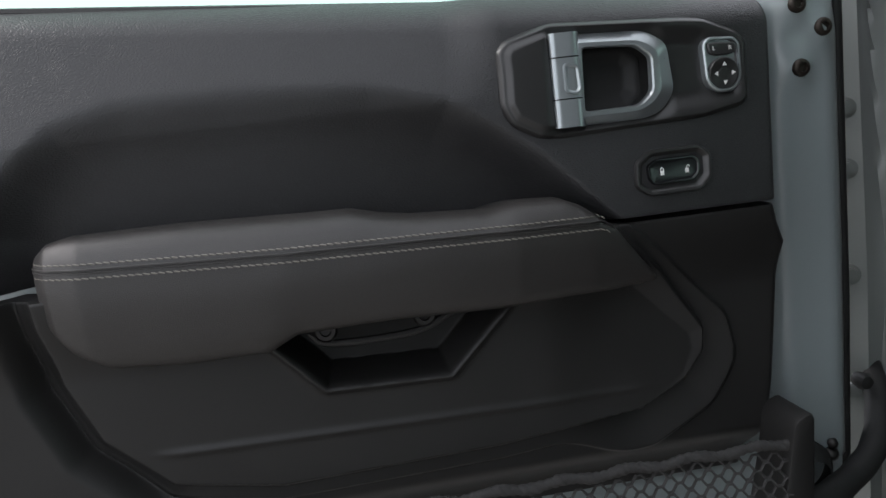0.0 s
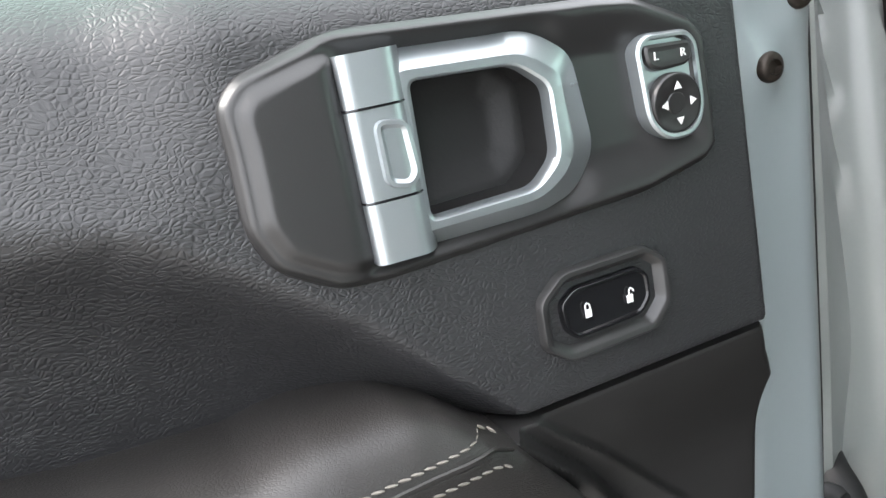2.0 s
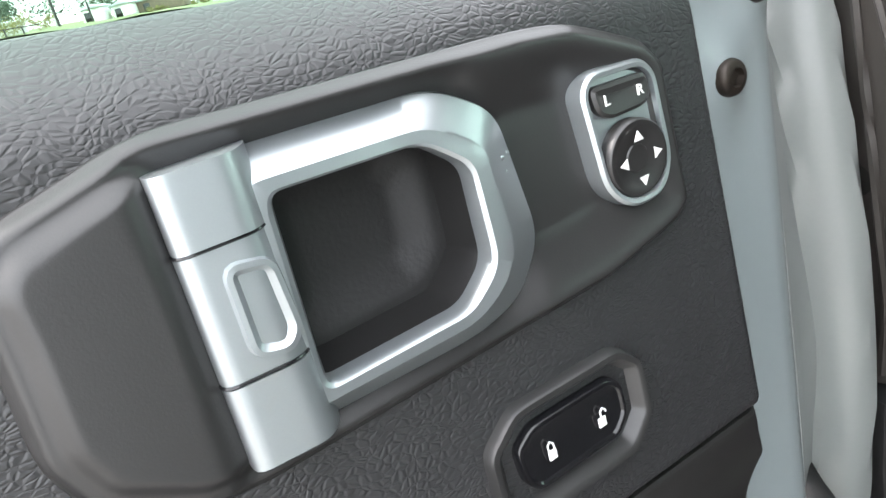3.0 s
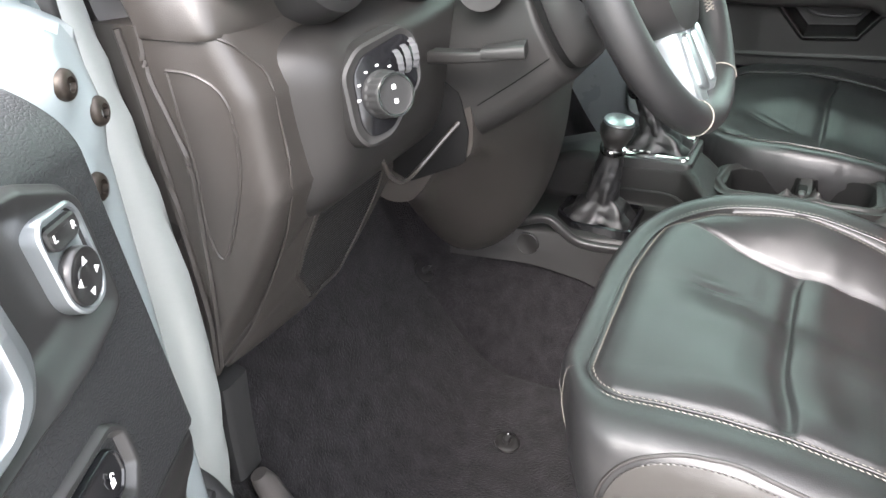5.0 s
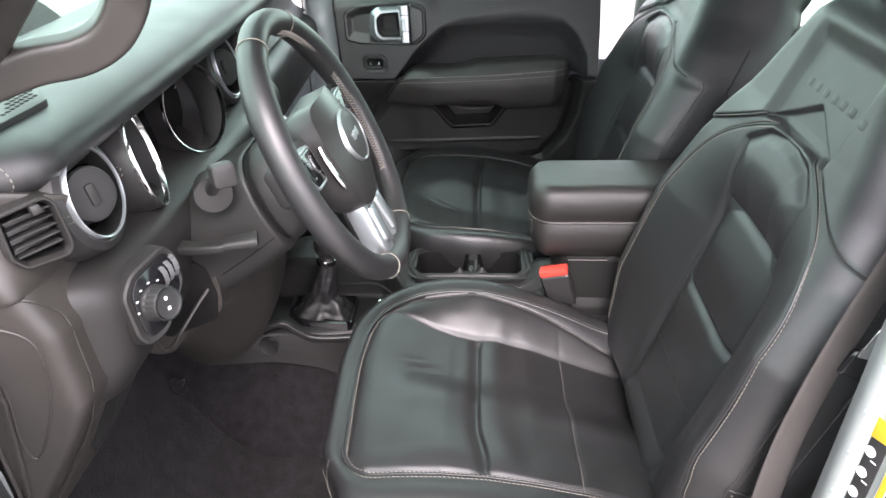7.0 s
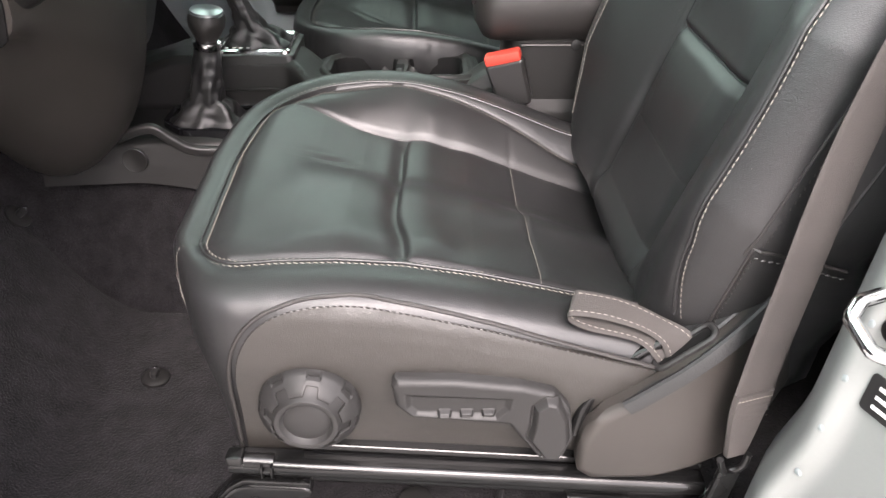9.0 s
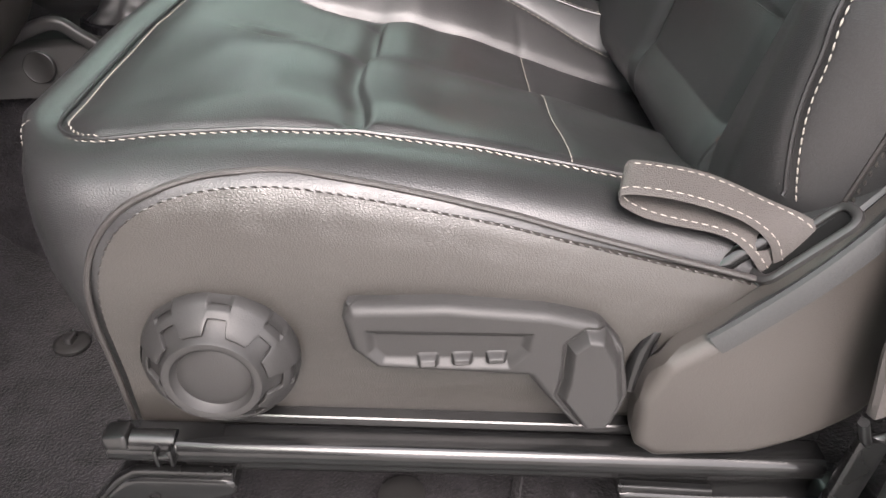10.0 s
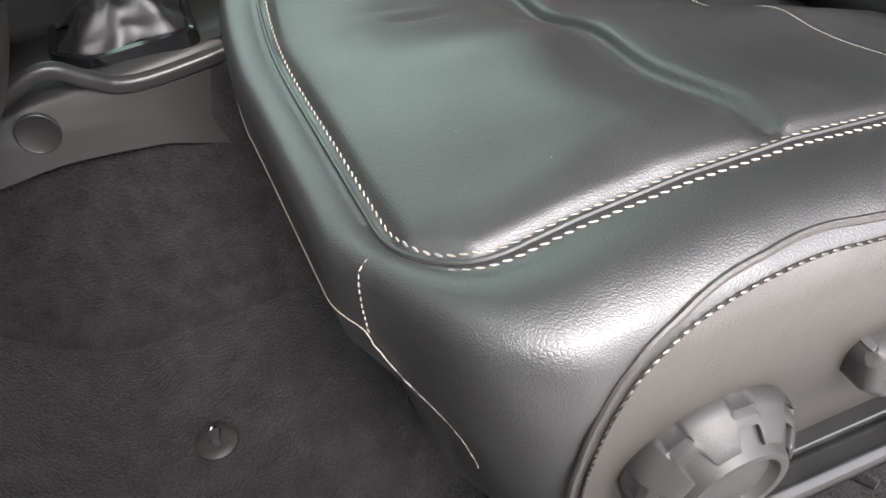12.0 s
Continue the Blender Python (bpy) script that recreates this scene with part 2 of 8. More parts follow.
def disc(outline, fn, steps=40, centre=None, skirt=None, power=1.0):
    """A sheet inside an outline whose height is fn(u, v); skirt: depth of a wall round its edge."""
    L = A(outline)
    c = L.mean(0) if centre is None else A(centre)
    loops = []
    if skirt is not None:
        loops.append(np.c_[L, fn(L[:, 0], L[:, 1]) - skirt])
    for s in np.linspace(0, 1, steps):
        q = L + (c - L) * (s ** power) * 0.995
        loops.append(np.c_[q, fn(q[:, 0], q[:, 1])])
    return rings(loops, False, True)


def grid(X, Y, Z, wrap=False):
    h, w = X.shape
    V = np.stack([X, Y, Z], -1).reshape(-1, 3)
    F = []
    for i in range(h - 1):
        for j in range(w if wrap else w - 1):
            k = (j + 1) % w
            F.append((i * w + j, i * w + k, (i + 1) * w + k, (i + 1) * w + j))
    return V, F


def frames(path, closed=False, up=(0, 0, 1)):
    P = A(path)
    T = np.roll(P, -1, 0) - np.roll(P, 1, 0)
    if not closed:
        T[0], T[-1] = P[1] - P[0], P[-1] - P[-2]
    T /= np.linalg.norm(T, axis=1)[:, None] + 1e-12
    S = np.cross(T, A(up))
    S /= np.linalg.norm(S, axis=1)[:, None] + 1e-9
    return T, S, np.cross(S, T)


def sweep(path, section, closed=False, up=(0, 0, 1), scale=None, caps=True):
    """Carry a closed 2D section along a path."""
    P = A(path)
    T, S, N = frames(P, closed, up)
    sec = A(section)
    sc = np.ones(len(P)) if scale is None else np.asarray(scale)
    loops = [P[i] + (sec[:, :1] * S[i] + sec[:, 1:] * N[i]) * sc[i] for i in range(len(P))]
    if closed:
        loops.append(loops[0])
    return rings(loops, caps and not closed, caps and not closed)


def circle(r, n=12, r2=None):
    a = np.linspace(0, 2 * math.pi, n, endpoint=False)
    return np.stack([r * np.cos(a), (r2 or r) * np.sin(a)], 1)


def tube(path, r, n=10, closed=False, up=(0.03, 0.05, 1), scale=None):
    return sweep(path, circle(r, n), closed, up, scale)


def lathe(profile, n=48, lobes=None):
    """Turn (radius, height) round the third axis; lobes(angle, radius, height) may change the radius."""
    a = np.linspace(0, 2 * math.pi, n, endpoint=False)
    loops = []
    for r, h in profile:
        rr = np.full(n, r) if lobes is None else lobes(a, r, h)
        loops.append(np.stack([rr * np.cos(a), rr * np.sin(a), np.full(n, h)], 1))
    return rings(loops, profile[0][0] < 0.003, profile[-1][0] < 0.008)


def box(sx, sy, sz, bevel=0.002, c=(0, 0, 0)):
    o = rounded([(-sx / 2, -sy / 2), (sx / 2, -sy / 2), (sx / 2, sy / 2), (-sx / 2, sy / 2)], bevel * 1.5, 40)
    h = sz / 2
    V, F = stack(o, [(bevel, -h), (bevel * .3, -h + bevel * .3), (0, -h + bevel), (0, h - bevel), (bevel * .3, h - bevel * .3), (bevel, h)])
    return V + A(c), F


def prism(poly, h0, h1, r=0.003, bevel=0.0015, n=80):
    o = rounded(poly, r, n)
    return stack(o, [(0, h0), (0, h1 - bevel), (bevel * .3, h1 - bevel * .3), (bevel, h1)])


def merge(*shapes):
    V, F, k = [], [], 0
    for v, f in shapes:
        V.append(A(v))
        F += [tuple(i + k for i in q) for q in f]
        k += len(v)
    return np.vstack(V), F


def place(shape, o, x, y, z):
    """Map local axes onto three world vectors at o."""
    V, F = shape
    V = A(o) + V[:, :1] * A(x) + V[:, 1:2] * A(y) + V[:, 2:3] * A(z)
    if np.dot(np.cross(A(x), A(y)), A(z)) < 0:
        F = [q[::-1] for q in F]
    return V, F


def stitches(path, normal, length=0.0042, gap=0.0022, r=0.0006, lift=0.0003, slant=0.0):
    """Thread: short raised dashes along a path; normal: one vector or one per point."""
    P = A(path)
    s = np.r_[0, np.cumsum(np.linalg.norm(np.diff(P, axis=0), axis=1))]
    N = np.broadcast_to(A(normal), P.shape)
    V, F, k = [], [], 0
    t = 0.0
    while t + length < s[-1]:
        a = A([np.interp(t, s, P[:, i]) for i in range(3)])
        b = A([np.interp(t + length, s, P[:, i]) for i in range(3)])
        nn = A([np.interp(t, s, N[:, i]) for i in range(3)])
        nn /= np.linalg.norm(nn) + 1e-9
        d = (b - a) / (np.linalg.norm(b - a) + 1e-9)
        side = np.cross(nn, d)
        a, b = a + side * slant, b - side * slant
        m = (a + b) / 2
        for q, w in ((a, 0.35), (a * 0.75 + b * 0.25, 1), (a * 0.25 + b * 0.75, 1), (b, 0.35)):
            for ca, sa in ((1, 0), (0, 1), (-1, 0), (0, -0.6)):
                V.append(q + side * ca * r * 1.2 * w + nn * (sa * r * w + lift))
        for j in range(3):
            for i in range(4):
                e = (i + 1) % 4
                F.append((k + j * 4 + i, k + j * 4 + e, k + j * 4 + 4 + e, k + j * 4 + 4 + i))
        F += [(k + 3, k + 2, k + 1, k), (k + 12, k + 13, k + 14, k + 15)]
        k += 16
        t += length + gap
    return A(V), F


def thing(name, at, label, category, group="", kind=""):
    e = new(name)
    e.location = at
    e.empty_display_size = 0.05
    return tagged(e, label, category, group, kind)


def origin(ob):
    m = Matrix.Translation(ob.location)
    return m if ob.parent is None else m


def part(name, shape, mat, parent=None, label="", smooth=40, kind=""):
    V, F = shape
    me = bpy.data.meshes.new(name)
    me.from_pydata([tuple(v) for v in V], [], F)
    me.materials.append(mat)
    me.polygons.foreach_set("use_smooth", [True] * len(me.polygons))
    me.set_sharp_from_angle(angle=radians(smooth))
    me.update()
    ob = new(name, me)
    if parent is not None:
        ob.parent = parent
        root = parent
        while root.parent is not None:
            root = root.parent
        if parent is root:
            ob.matrix_parent_inverse = Matrix.Translation(root.location).inverted()
    if label:
        ob["label"] = label
    if kind:
        ob["kind"] = kind
    return ob


def whole(name, shape, mat, label, category, group="", kind="", smooth=40):
    return tagged(part(name, shape, mat, None, "", smooth), label, category, group, kind)


def letters(text, size, depth=0.0004):
    cu = bpy.data.curves.new("letters", "FONT")
    cu.body, cu.size, cu.extrude, cu.align_x, cu.align_y = text, size, depth, "CENTER", "CENTER"
    ob = bpy.data.objects.new("letters", cu)
    scene.collection.objects.link(ob)
    me = bpy.data.meshes.new_from_object(ob.evaluated_get(bpy.context.evaluated_depsgraph_get()))
    V = A([v.co[:] for v in me.vertices])
    F = [tuple(p.vertices) for p in me.polygons]
    bpy.data.objects.remove(ob)
    return V, F


# ---- the doors ----
ARCH = [(-0.60, -0.45), (-0.575, -0.05), (-0.545, 0.000), (-0.500, 0.040), (-0.440, 0.056), (-0.335, 0.057), (-0.200, 0.046),
        (-0.124, 0.025), (-0.077, -0.008), (-0.035, -0.042), (0.004, -0.084), (0.05, -0.13), (0.10, -0.45)]
PAD = [(0.02, -0.09), (0.034, -0.115), (0.080, -0.165), (0.128, -0.235), (0.127, -0.262), (0.105, -0.291), (0.052, -0.318),
       (-0.103, -0.332), (-0.334, -0.337), (-0.44, -0.318), (-0.5, -0.262), (-0.527, -0.2), (-0.535, -0.14), (-0.535, -0.09)]
CUP = [(-0.322, -0.186), (-0.276, -0.236), (-0.152, -0.240), (-0.088, -0.178), (-0.088, -0.13), (-0.322, -0.13)]
BEZEL = [(-0.069, 0.074), (-0.058, 0.085), (-0.012, 0.097), (0.128, 0.090), (0.153, 0.087), (0.188, 0.071), (0.196, 0.061),
         (0.191, 0.001), (0.182, -0.006), (0.140, -0.014), (-0.012, -0.019), (-0.036, -0.017), (-0.063, -0.001), (-0.071, 0.018), (-0.069, 0.052)]
CAVITY = [(-0.016, 0.090), (0.100, 0.084), (0.124, 0.066), (0.122, 0.006), (0.104, -0.010), (-0.021, -0.014)]
GRIP_OUT = [(-0.014, 0.0855), (0.088, 0.081), (0.110, 0.066), (0.1125, 0.016), (0.096, -0.003), (0.070, -0.0105), (-0.018, -0.009)]
GRIP_IN = [(0.019, 0.068), (0.073, 0.0655), (0.087, 0.053), (0.084, 0.018), (0.070, 0.006), (0.014, 0.005)]
ARM_TOP = [(-0.530, -0.085), (-0.525, -0.070), (-0.513, -0.060), (-0.494, -0.056), (-0.395, -0.056), (-0.274, -0.061), (-0.232, -0.062), (-0.201, -0.070),
           (-0.169, -0.075), (-0.100, -0.079), (-0.082, -0.075), (-0.066, -0.0735), (-0.025, -0.076), (-0.003, -0.086), (0.013, -0.100), (0.026, -0.1085), (0.066, -0.164), (0.070, -0.170)]
ARM_BOT = [(-0.530, -0.105), (-0.523, -0.137), (-0.498, -0.165), (-0.466, -0.181), (-0.401, -0.186), (-0.323, -0.186), (-0.294, -0.172), (-0.202, -0.171),
           (-0.103, -0.175), (0.025, -0.1745), (0.066, -0.173), (0.070, -0.172)]
ARM_W = [(-0.531, 0.004), (-0.525, 0.024), (-0.51, 0.042), (-0.48, 0.054), (-0.3, 0.060), (-0.08, 0.056), (0.0, 0.046), (0.026, 0.040), (0.066, 0.030), (0.070, 0.022)]
SEAM = [(-0.530, -0.083), (-0.46, -0.086), (-0.299, -0.0935), (-0.139, -0.0985), (-0.027, -0.102), (0.010, -0.1035), (0.024, -0.1115)]


def panel_lean(u, v):
    return -0.16 * v


def rail_top(u):
    return 0.126 + 0.078 * (0.03 - np.asarray(u))


def upper_w(u, v):
    u, v = np.asarray(u, float), np.asarray(v, float)
    w = panel_lean(u, v)
    w = w - 0.20 * np.clip(v - 0.03, 0, 1) * ss(-u, 0.06, 0.12)
    d = np.clip(-sdf(ARCH, u, v) + 0.012, 0, 1)
    mask = 1 - np.exp(-(d / 0.030) ** 1.6)
    w = w - (0.012 + 0.36 * np.clip(0.060 - v, 0, 1)) * mask
    w = w - 0.045 * ss(-sdf(BEZEL, u, v), 0.006, 0.012)
    return w - 0.030 * (np.clip(0.038 - (rail_top(u) - v), 0, 1) / 0.038) ** 2.2


def lower_w(u, v):
    u, v = np.asarray(u, float), np.asarray(v, float)
    d = sdf(PAD, u, v)
    w = -0.012 + 0.026 * ss(-v, 0.200, 0.109)
    # band round the pad, wide and tilted at the hinge side, with crisp edges
    hinge = ss(u, -0.05, 0.05)
    bw = 0.016 + hinge * (table(-v, [(0.10, 0.008), (0.16, 0.014), (0.21, 0.024), (0.25, 0.034), (0.30, 0.044), (0.43, 0.05)]) - 0.016)
    w = w + ss(d, bw + 0.005, bw) * (0.005 - 0.28 * hinge * np.clip(bw - d, 0, 0.05))
    w = w + (0.28 * hinge * bw + 0.012) * ss(d, 0.004, -0.004)
    left = ss(-u, 0.40, 0.50)
    w = w - 0.014 * gauss(d - 0.016, 0.012) * left + 0.016 * ss(d, 0.020, 0.045) * left
    c = sdf(CUP, u, v)
    w = w - 0.055 * ss(-c, -0.001, 0.010)
    w = w + 0.0075 * gauss(c - 0.005, 0.0045) * ss(-v, 0.172, 0.19)
    w = w + 0.003 * gauss(v + 0.292 + 0.02 * u, 0.004) * ss(-d, 0.01, 0.04)
    return w - 0.05 * ss(-v, 0.36, 0.42)


def arm_section(u, k=44):
    """The armrest's cross-section at u: from its back upper edge over the front to its back lower edge."""
    t, b, w = table(u, ARM_TOP), table(u, ARM_BOT), table(u, ARM_W)
    s = table(u, SEAM)
    s = min(s, t - 0.10 * (t - b))
    pts = [(t - 0.012, -0.120), (t - 0.0035, -0.035), (t - 0.0005, w * 0.20), (t - 0.2 * (t - s), w * 0.66), (s + 0.10 * (t - s), w * 0.95),
           (s - 0.02 * (s - b), w * 0.965), (s - 0.35 * (s - b), w), (s - 0.80 * (s - b), w * 0.90), (b + 0.03 * (s - b), w * 0.76), (b, w * 0.5), (b + 0.004, -0.040)]
    return spline(pts, k)


def arm_front(u, v):
    sec = arm_section(u)
    i = int(np.argmax(sec[:, 1] > 0.5 * table(u, ARM_W)))
    q = sec[i:len(sec) - 6]
    return float(np.interp(-v, -q[:, 0], q[:, 1]))


def build_door(T, name, su, label, full, group):
    """T maps (along towards the hinge, up, towards the cabin) into the world; su stretches it along."""
    def M(shape):
        V, F = shape
        V = A(V).copy()
        V[:, 0] *= su
        return T((V, F))

    base = T((A([[0.0, -0.42, -0.06]]), []))[0][0]
    door = thing(name, tuple(base), label, "car door", group)
    # painted shell: inner sheet with rounded edges and an outer skin
    shell = rounded([(-0.62, -0.50), (0.335, -0.50), (0.345, -0.2), (0.345, 0.13), (0.320, 0.155), (0.22, 0.105), (-0.62, 0.155)], 0.03, 200)
    def sheet(u, v):
        d = sdf([tuple(p) for p in shell[::4]], u, v)
        w = -0.052 + 0 * u
        w = w - 0.030 * ss(u, 0.264, 0.228) * ss(np.asarray(v), -0.6, -0.4)
        w = w - 0.012 * ss(u, 0.318, 0.345)
        for a, b in ((0.279, 0.096), (0.309, 0.069), (0.281, 0.027)):
            w = w + 0.010 * gauss(np.hypot((u - a), (v - b) * 0.8), 0.017)
        return w - 0.03 * ss(d, -0.010, 0.001)
    inner = disc(shell, sheet, 60)
    outer = stack(shell, [(-0.001, -0.082), (0.0, -0.12), (0.012, -0.132)], False, True)
    part("shell", M(merge(inner, outer)), PAINT, door, "pale grey painted steel shell")
    # trim panels
    s = np.linspace(0, 1, 420)
    ts = np.r_[np.linspace(0, 0.82, 80), np.linspace(0.83, 1.0, 22)]
    ue = 0.212 + 0.022 * ts
    U = -0.62 + (ue[:, None] + 0.62) * s[None]
    Vv = -0.1085 + (rail_top(U) + 0.1085) * ts[:, None]
    W = upper_w(U, Vv)
    edge = np.minimum(1, (1 - s[None]) * 420 / 5)
    W = W - 0.012 * (1 - edge) ** 2
    W[1] -= 0.001
    W[0] -= 0.03
    U, Vv, W = np.vstack([U, U[-1:]]), np.vstack([Vv, Vv[-1:] + 0.001]), np.vstack([W, W[-1:] - 0.05])
    U2 = np.c_[U, U[:, -1:]]
    part("upper_panel", M(grid(U2, np.c_[Vv, Vv[:, -1:]], np.c_[W, W[:, -1:] - 0.04])), SOFT, door, "grained soft black upper trim panel")
    vs = np.linspace(-0.1105, -0.43, 230)
    ur = np.interp(-vs, [0.11, 0.132, 0.156, 0.31, 0.43], [0.210, 0.217, 0.230, 0.216, 0.198])
    U = -0.62 + (ur[:, None] + 0.62) * s[None]
    Vv = np.repeat(vs[:, None], 420, 1)
    W = lower_w(U, Vv) - 0.010 * (1 - edge) ** 2
    W[1] -= 0.001
    W[0] -= 0.035
    part("lower_panel", M(grid(np.c_[U, U[:, -1:]], np.c_[Vv, Vv[:, -1:]], np.c_[W, W[:, -1:] - 0.04])), PLASTIC, door, "black plastic lower panel with a pull pocket")
    # inner tray and screws of the pull pocket
    part("pocket_ledge", M(tube(spline([(-0.289, -0.186, -0.016), (-0.268, -0.199, -0.014), (-0.182, -0.199, -0.014), (-0.135, -0.180, -0.014), (-0.122, -0.168, -0.014)], 40), 0.004, 8)), SMOOTH, door)
    if full:
        for a, b in ((-0.272, -0.184), (-0.170, -0.182)):
            bolt = lathe([(0.012, -0.014), (0.0125, -0.009), (0.010, -0.006), (0.006, -0.006), (0.0055, -0.010), (0.001, -0.010)], 20)
            part("screw", M((bolt[0] + A((a, b, 0.0)), bolt[1])), SCREW, door)
    # armrest
    us = np.r_[np.linspace(-0.530, -0.49, 24), np.linspace(-0.485, -0.005, 110), np.linspace(0.0, 0.070, 30)]
    sec = [arm_section(u) for u in us]
    loops = [np.c_[np.full(len(q), u), q] for u, q in zip(us, sec)]
    arm = part("armrest", M(rings(loops, True, True, False)), LEATHER_SIDE, door, "padded black leatherette armrest", 60)
    for k, dv in enumerate((0.0062, -0.0062)):
        row = [(u, table(u, SEAM) + dv, arm_front(u, table(u, SEAM) + dv) + 0.0002) for u in np.linspace(-0.524, 0.020, 160)]
        V, F = stitches(row, (0, 0.25, 1), 0.0062, 0.0004, 0.00065, slant=0.0006)
        part("stitching", M((V, F)), THREAD, arm, "pale thread stitching")
    row = [(u, table(u, SEAM), arm_front(u, table(u, SEAM)) - 0.0003) for u in np.linspace(-0.527, 0.022, 120)]
    for dv in (0.0014, -0.0014):
        part("seam_piping", M(tube([(a, b + dv, c) for a, b, c in row], 0.0013, 6)), LEATHER_SIDE, arm)
    # handle bezel
    bz = rounded(BEZEL, 0.012, 180)
    def bez(u, v):
        d = -sdf(BEZEL, u, v)
        w = panel_lean(u, v) + 0.006 * ss(d, -0.001, 0.005)
        left = ss(-np.asarray(u), 0.010, 0.016)
        w = w + 0.004 * ss(d, 0.006, 0.014) * left
        dish = ss(np.asarray(u), -0.02, 0.03)
        w = w - 0.009 * ss(d, 0.005, 0.030) * dish
        c = -sdf(CAVITY, u, v)
        w = w - 0.005 * ss(c, -0.006, 0.006) * ss(0.115 - np.asarray(u), 0.0, 0.03)
        return w - 0.040 * ss(-sdf(GRIP_IN, u, v), -0.011, 0.008)
    bezel = part("handle_bezel", M(disc(bz, bez, 110, (0.06, 0.04), 0.006)), SMOOTH, door, "dark grey plastic handle bezel", 50)
    # liner's dark colour stands in for the shade of a deeper recess
    liner = disc(inset(rounded(GRIP_IN, 0.010, 90), -0.004), lambda u, v: panel_lean(u, v) - 0.030 + 0.006 * ss(sdf(GRIP_IN, u, v), -0.016, 0.0), 20)
    part("recess_liner", M(liner), RUBBER, bezel, "rough liner behind the grip, coloured dark for recess shade")
    # grip: a bent frame with a pivot barrel
    n = 240
    go, gi = rounded(GRIP_OUT, (0.003, 0.011, 0.009, 0.010, 0.010, 0.010, 0.003), n), rounded(GRIP_IN, (0.004, 0.006, 0.005, 0.006, 0.006, 0.004), n)
    c = A((0.055, 0.034))
    def spin(L):
        a = np.arctan2(L[:, 1] - c[1], L[:, 0] - c[0])
        o = np.argsort(a)
        g = np.linspace(-math.pi, math.pi, n, endpoint=False)
        P = [np.interp(g, np.r_[a[o] - 2 * math.pi, a[o], a[o] + 2 * math.pi], np.tile(L[o, i], 3)) for i in (0, 1)]
        return np.stack(P, 1)
    go, gi = spin(go), spin(gi)
    loops = []
    for f, h in ((0, -0.014), (0, -0.002), (0.03, 0.0), (0.60, 0.0092), (0.66, 0.0100), (0.90, 0.0102), (0.96, 0.0090), (1, 0.0060), (1.0, 0.0015), (0.94, 0.0)):
        q = go + (gi - go) * f
        swell = 0.003 * ss(q[:, 0], 0.06, 0.10)
        loops.append(np.c_[q, panel_lean(q[:, 0], q[:, 1]) + h + swell])
    grip = part("grip", M(rings(loops, False, False)), SILVER, door, "satin silver D-shaped pull handle", 28)
    vv = np.linspace(-0.0085, 0.0852, 80)
    prof = even(rounded([(-0.0165, -0.020), (-0.0165, 0.0135), (0.0095, 0.0150), (0.0170, 0.0050), (0.0170, -0.020)], 0.005, 300), 300, True)
    cutoff = prof[:, 1] > -0.012
    prof = prof[cutoff]
    prof = even(prof[np.argsort(np.arctan2(prof[:, 1] + 0.02, -prof[:, 0]))], 40)
    loops = []
    for v in vv:
        sh = -0.040 * (0.085 - v)
        loops.append(np.c_[prof[:, 0] + sh + 0.0020, np.full(40, v), panel_lean(0, v) + prof[:, 1] - 0.001])
    def block(lo, hi, sink):
        q = [l for l, v in zip(loops, vv) if lo < v < hi]
        mid = A((0, 0, -sink))
        first, last = q[0].copy(), q[-1].copy()
        return [first - A((0, 0, 0.0012))] + [l + mid for l in q] + [last - A((0, 0, 0.0012))]
    part("lower_barrel", M(rings(block(-0.01, 0.0190, 0), True, True, False)), SILVER, grip, "", 35)
    part("upper_barrel", M(rings(block(0.0612, 0.09, 0), True, True, False)), SILVER, grip, "", 35)
    latch = part("latch", M(rings(block(0.0190, 0.0612, 0.0008), True, True, False)), SILVER, grip, "satin silver release latch with a moulded window", 35)
    for v in (0.0190, 0.0612):
        q = [l for l, x in zip(loops, vv) if x < v][-1]
        part("latch_gap", M(tube(q - A((0, 0, 0.0008)) + A((0, 0.0006, 0)), 0.0007, 5)), GLOSS, grip)
    win = [(-0.0025, 0.0525), (0.0090, 0.0505), (0.0095, 0.0290), (0.0055, 0.0250), (-0.0035, 0.0270)]
    o = rounded(win, 0.003, 60)
    frame_loops = [np.c_[inset(o, d), panel_lean(0, inset(o, d)[:, 1]) + 0.0136 + h] for d, h in ((-0.0035, -0.004), (-0.0022, 0.0010), (-0.0004, 0.0012), (0.0014, -0.0008), (0.0018, -0.0011))]
    part("latch_window", M(rings(frame_loops, False, True)), SILVER, latch, "", 30)
    if full:
        for a in range(2):
            for b in range(4 - a):
                dot = lathe([(0.0011, 0), (0.0009, 0.0004), (0.0004, 0.0006)], 10)
                part("raised_dot", M((dot[0] + A((0.1085 - 0.0045 * a, 0.050 - 0.0055 * b, panel_lean(0, 0.045) + 0.0032 + 0.0032 * a)), dot[1])), SILVER, grip)
    # lock switch
    def plate(poly, levels, r=0.0045, at=(0, 0, 0)):
        V, F = stack(rounded(poly, r, 90), levels)
        V[:, 2] += panel_lean(0, V[:, 1]) + 0.001
        return V + A(at), F
    ring = [(0.060, -0.052), (0.076, -0.0405), (0.130, -0.0405), (0.141, -0.050), (0.139, -0.074), (0.126, -0.086), (0.071, -0.0865), (0.058, -0.077)]
    switch = part("lock_switch", M(plate(ring, [(-0.001, -0.004), (0, 0.0030), (0.0008, 0.0042), (0.0032, 0.0042), (0.0042, 0.0034), (0.0085, -0.0030), (0.0105, -0.0040)])), SMOOTH, door, "black door lock switch with white padlocks")
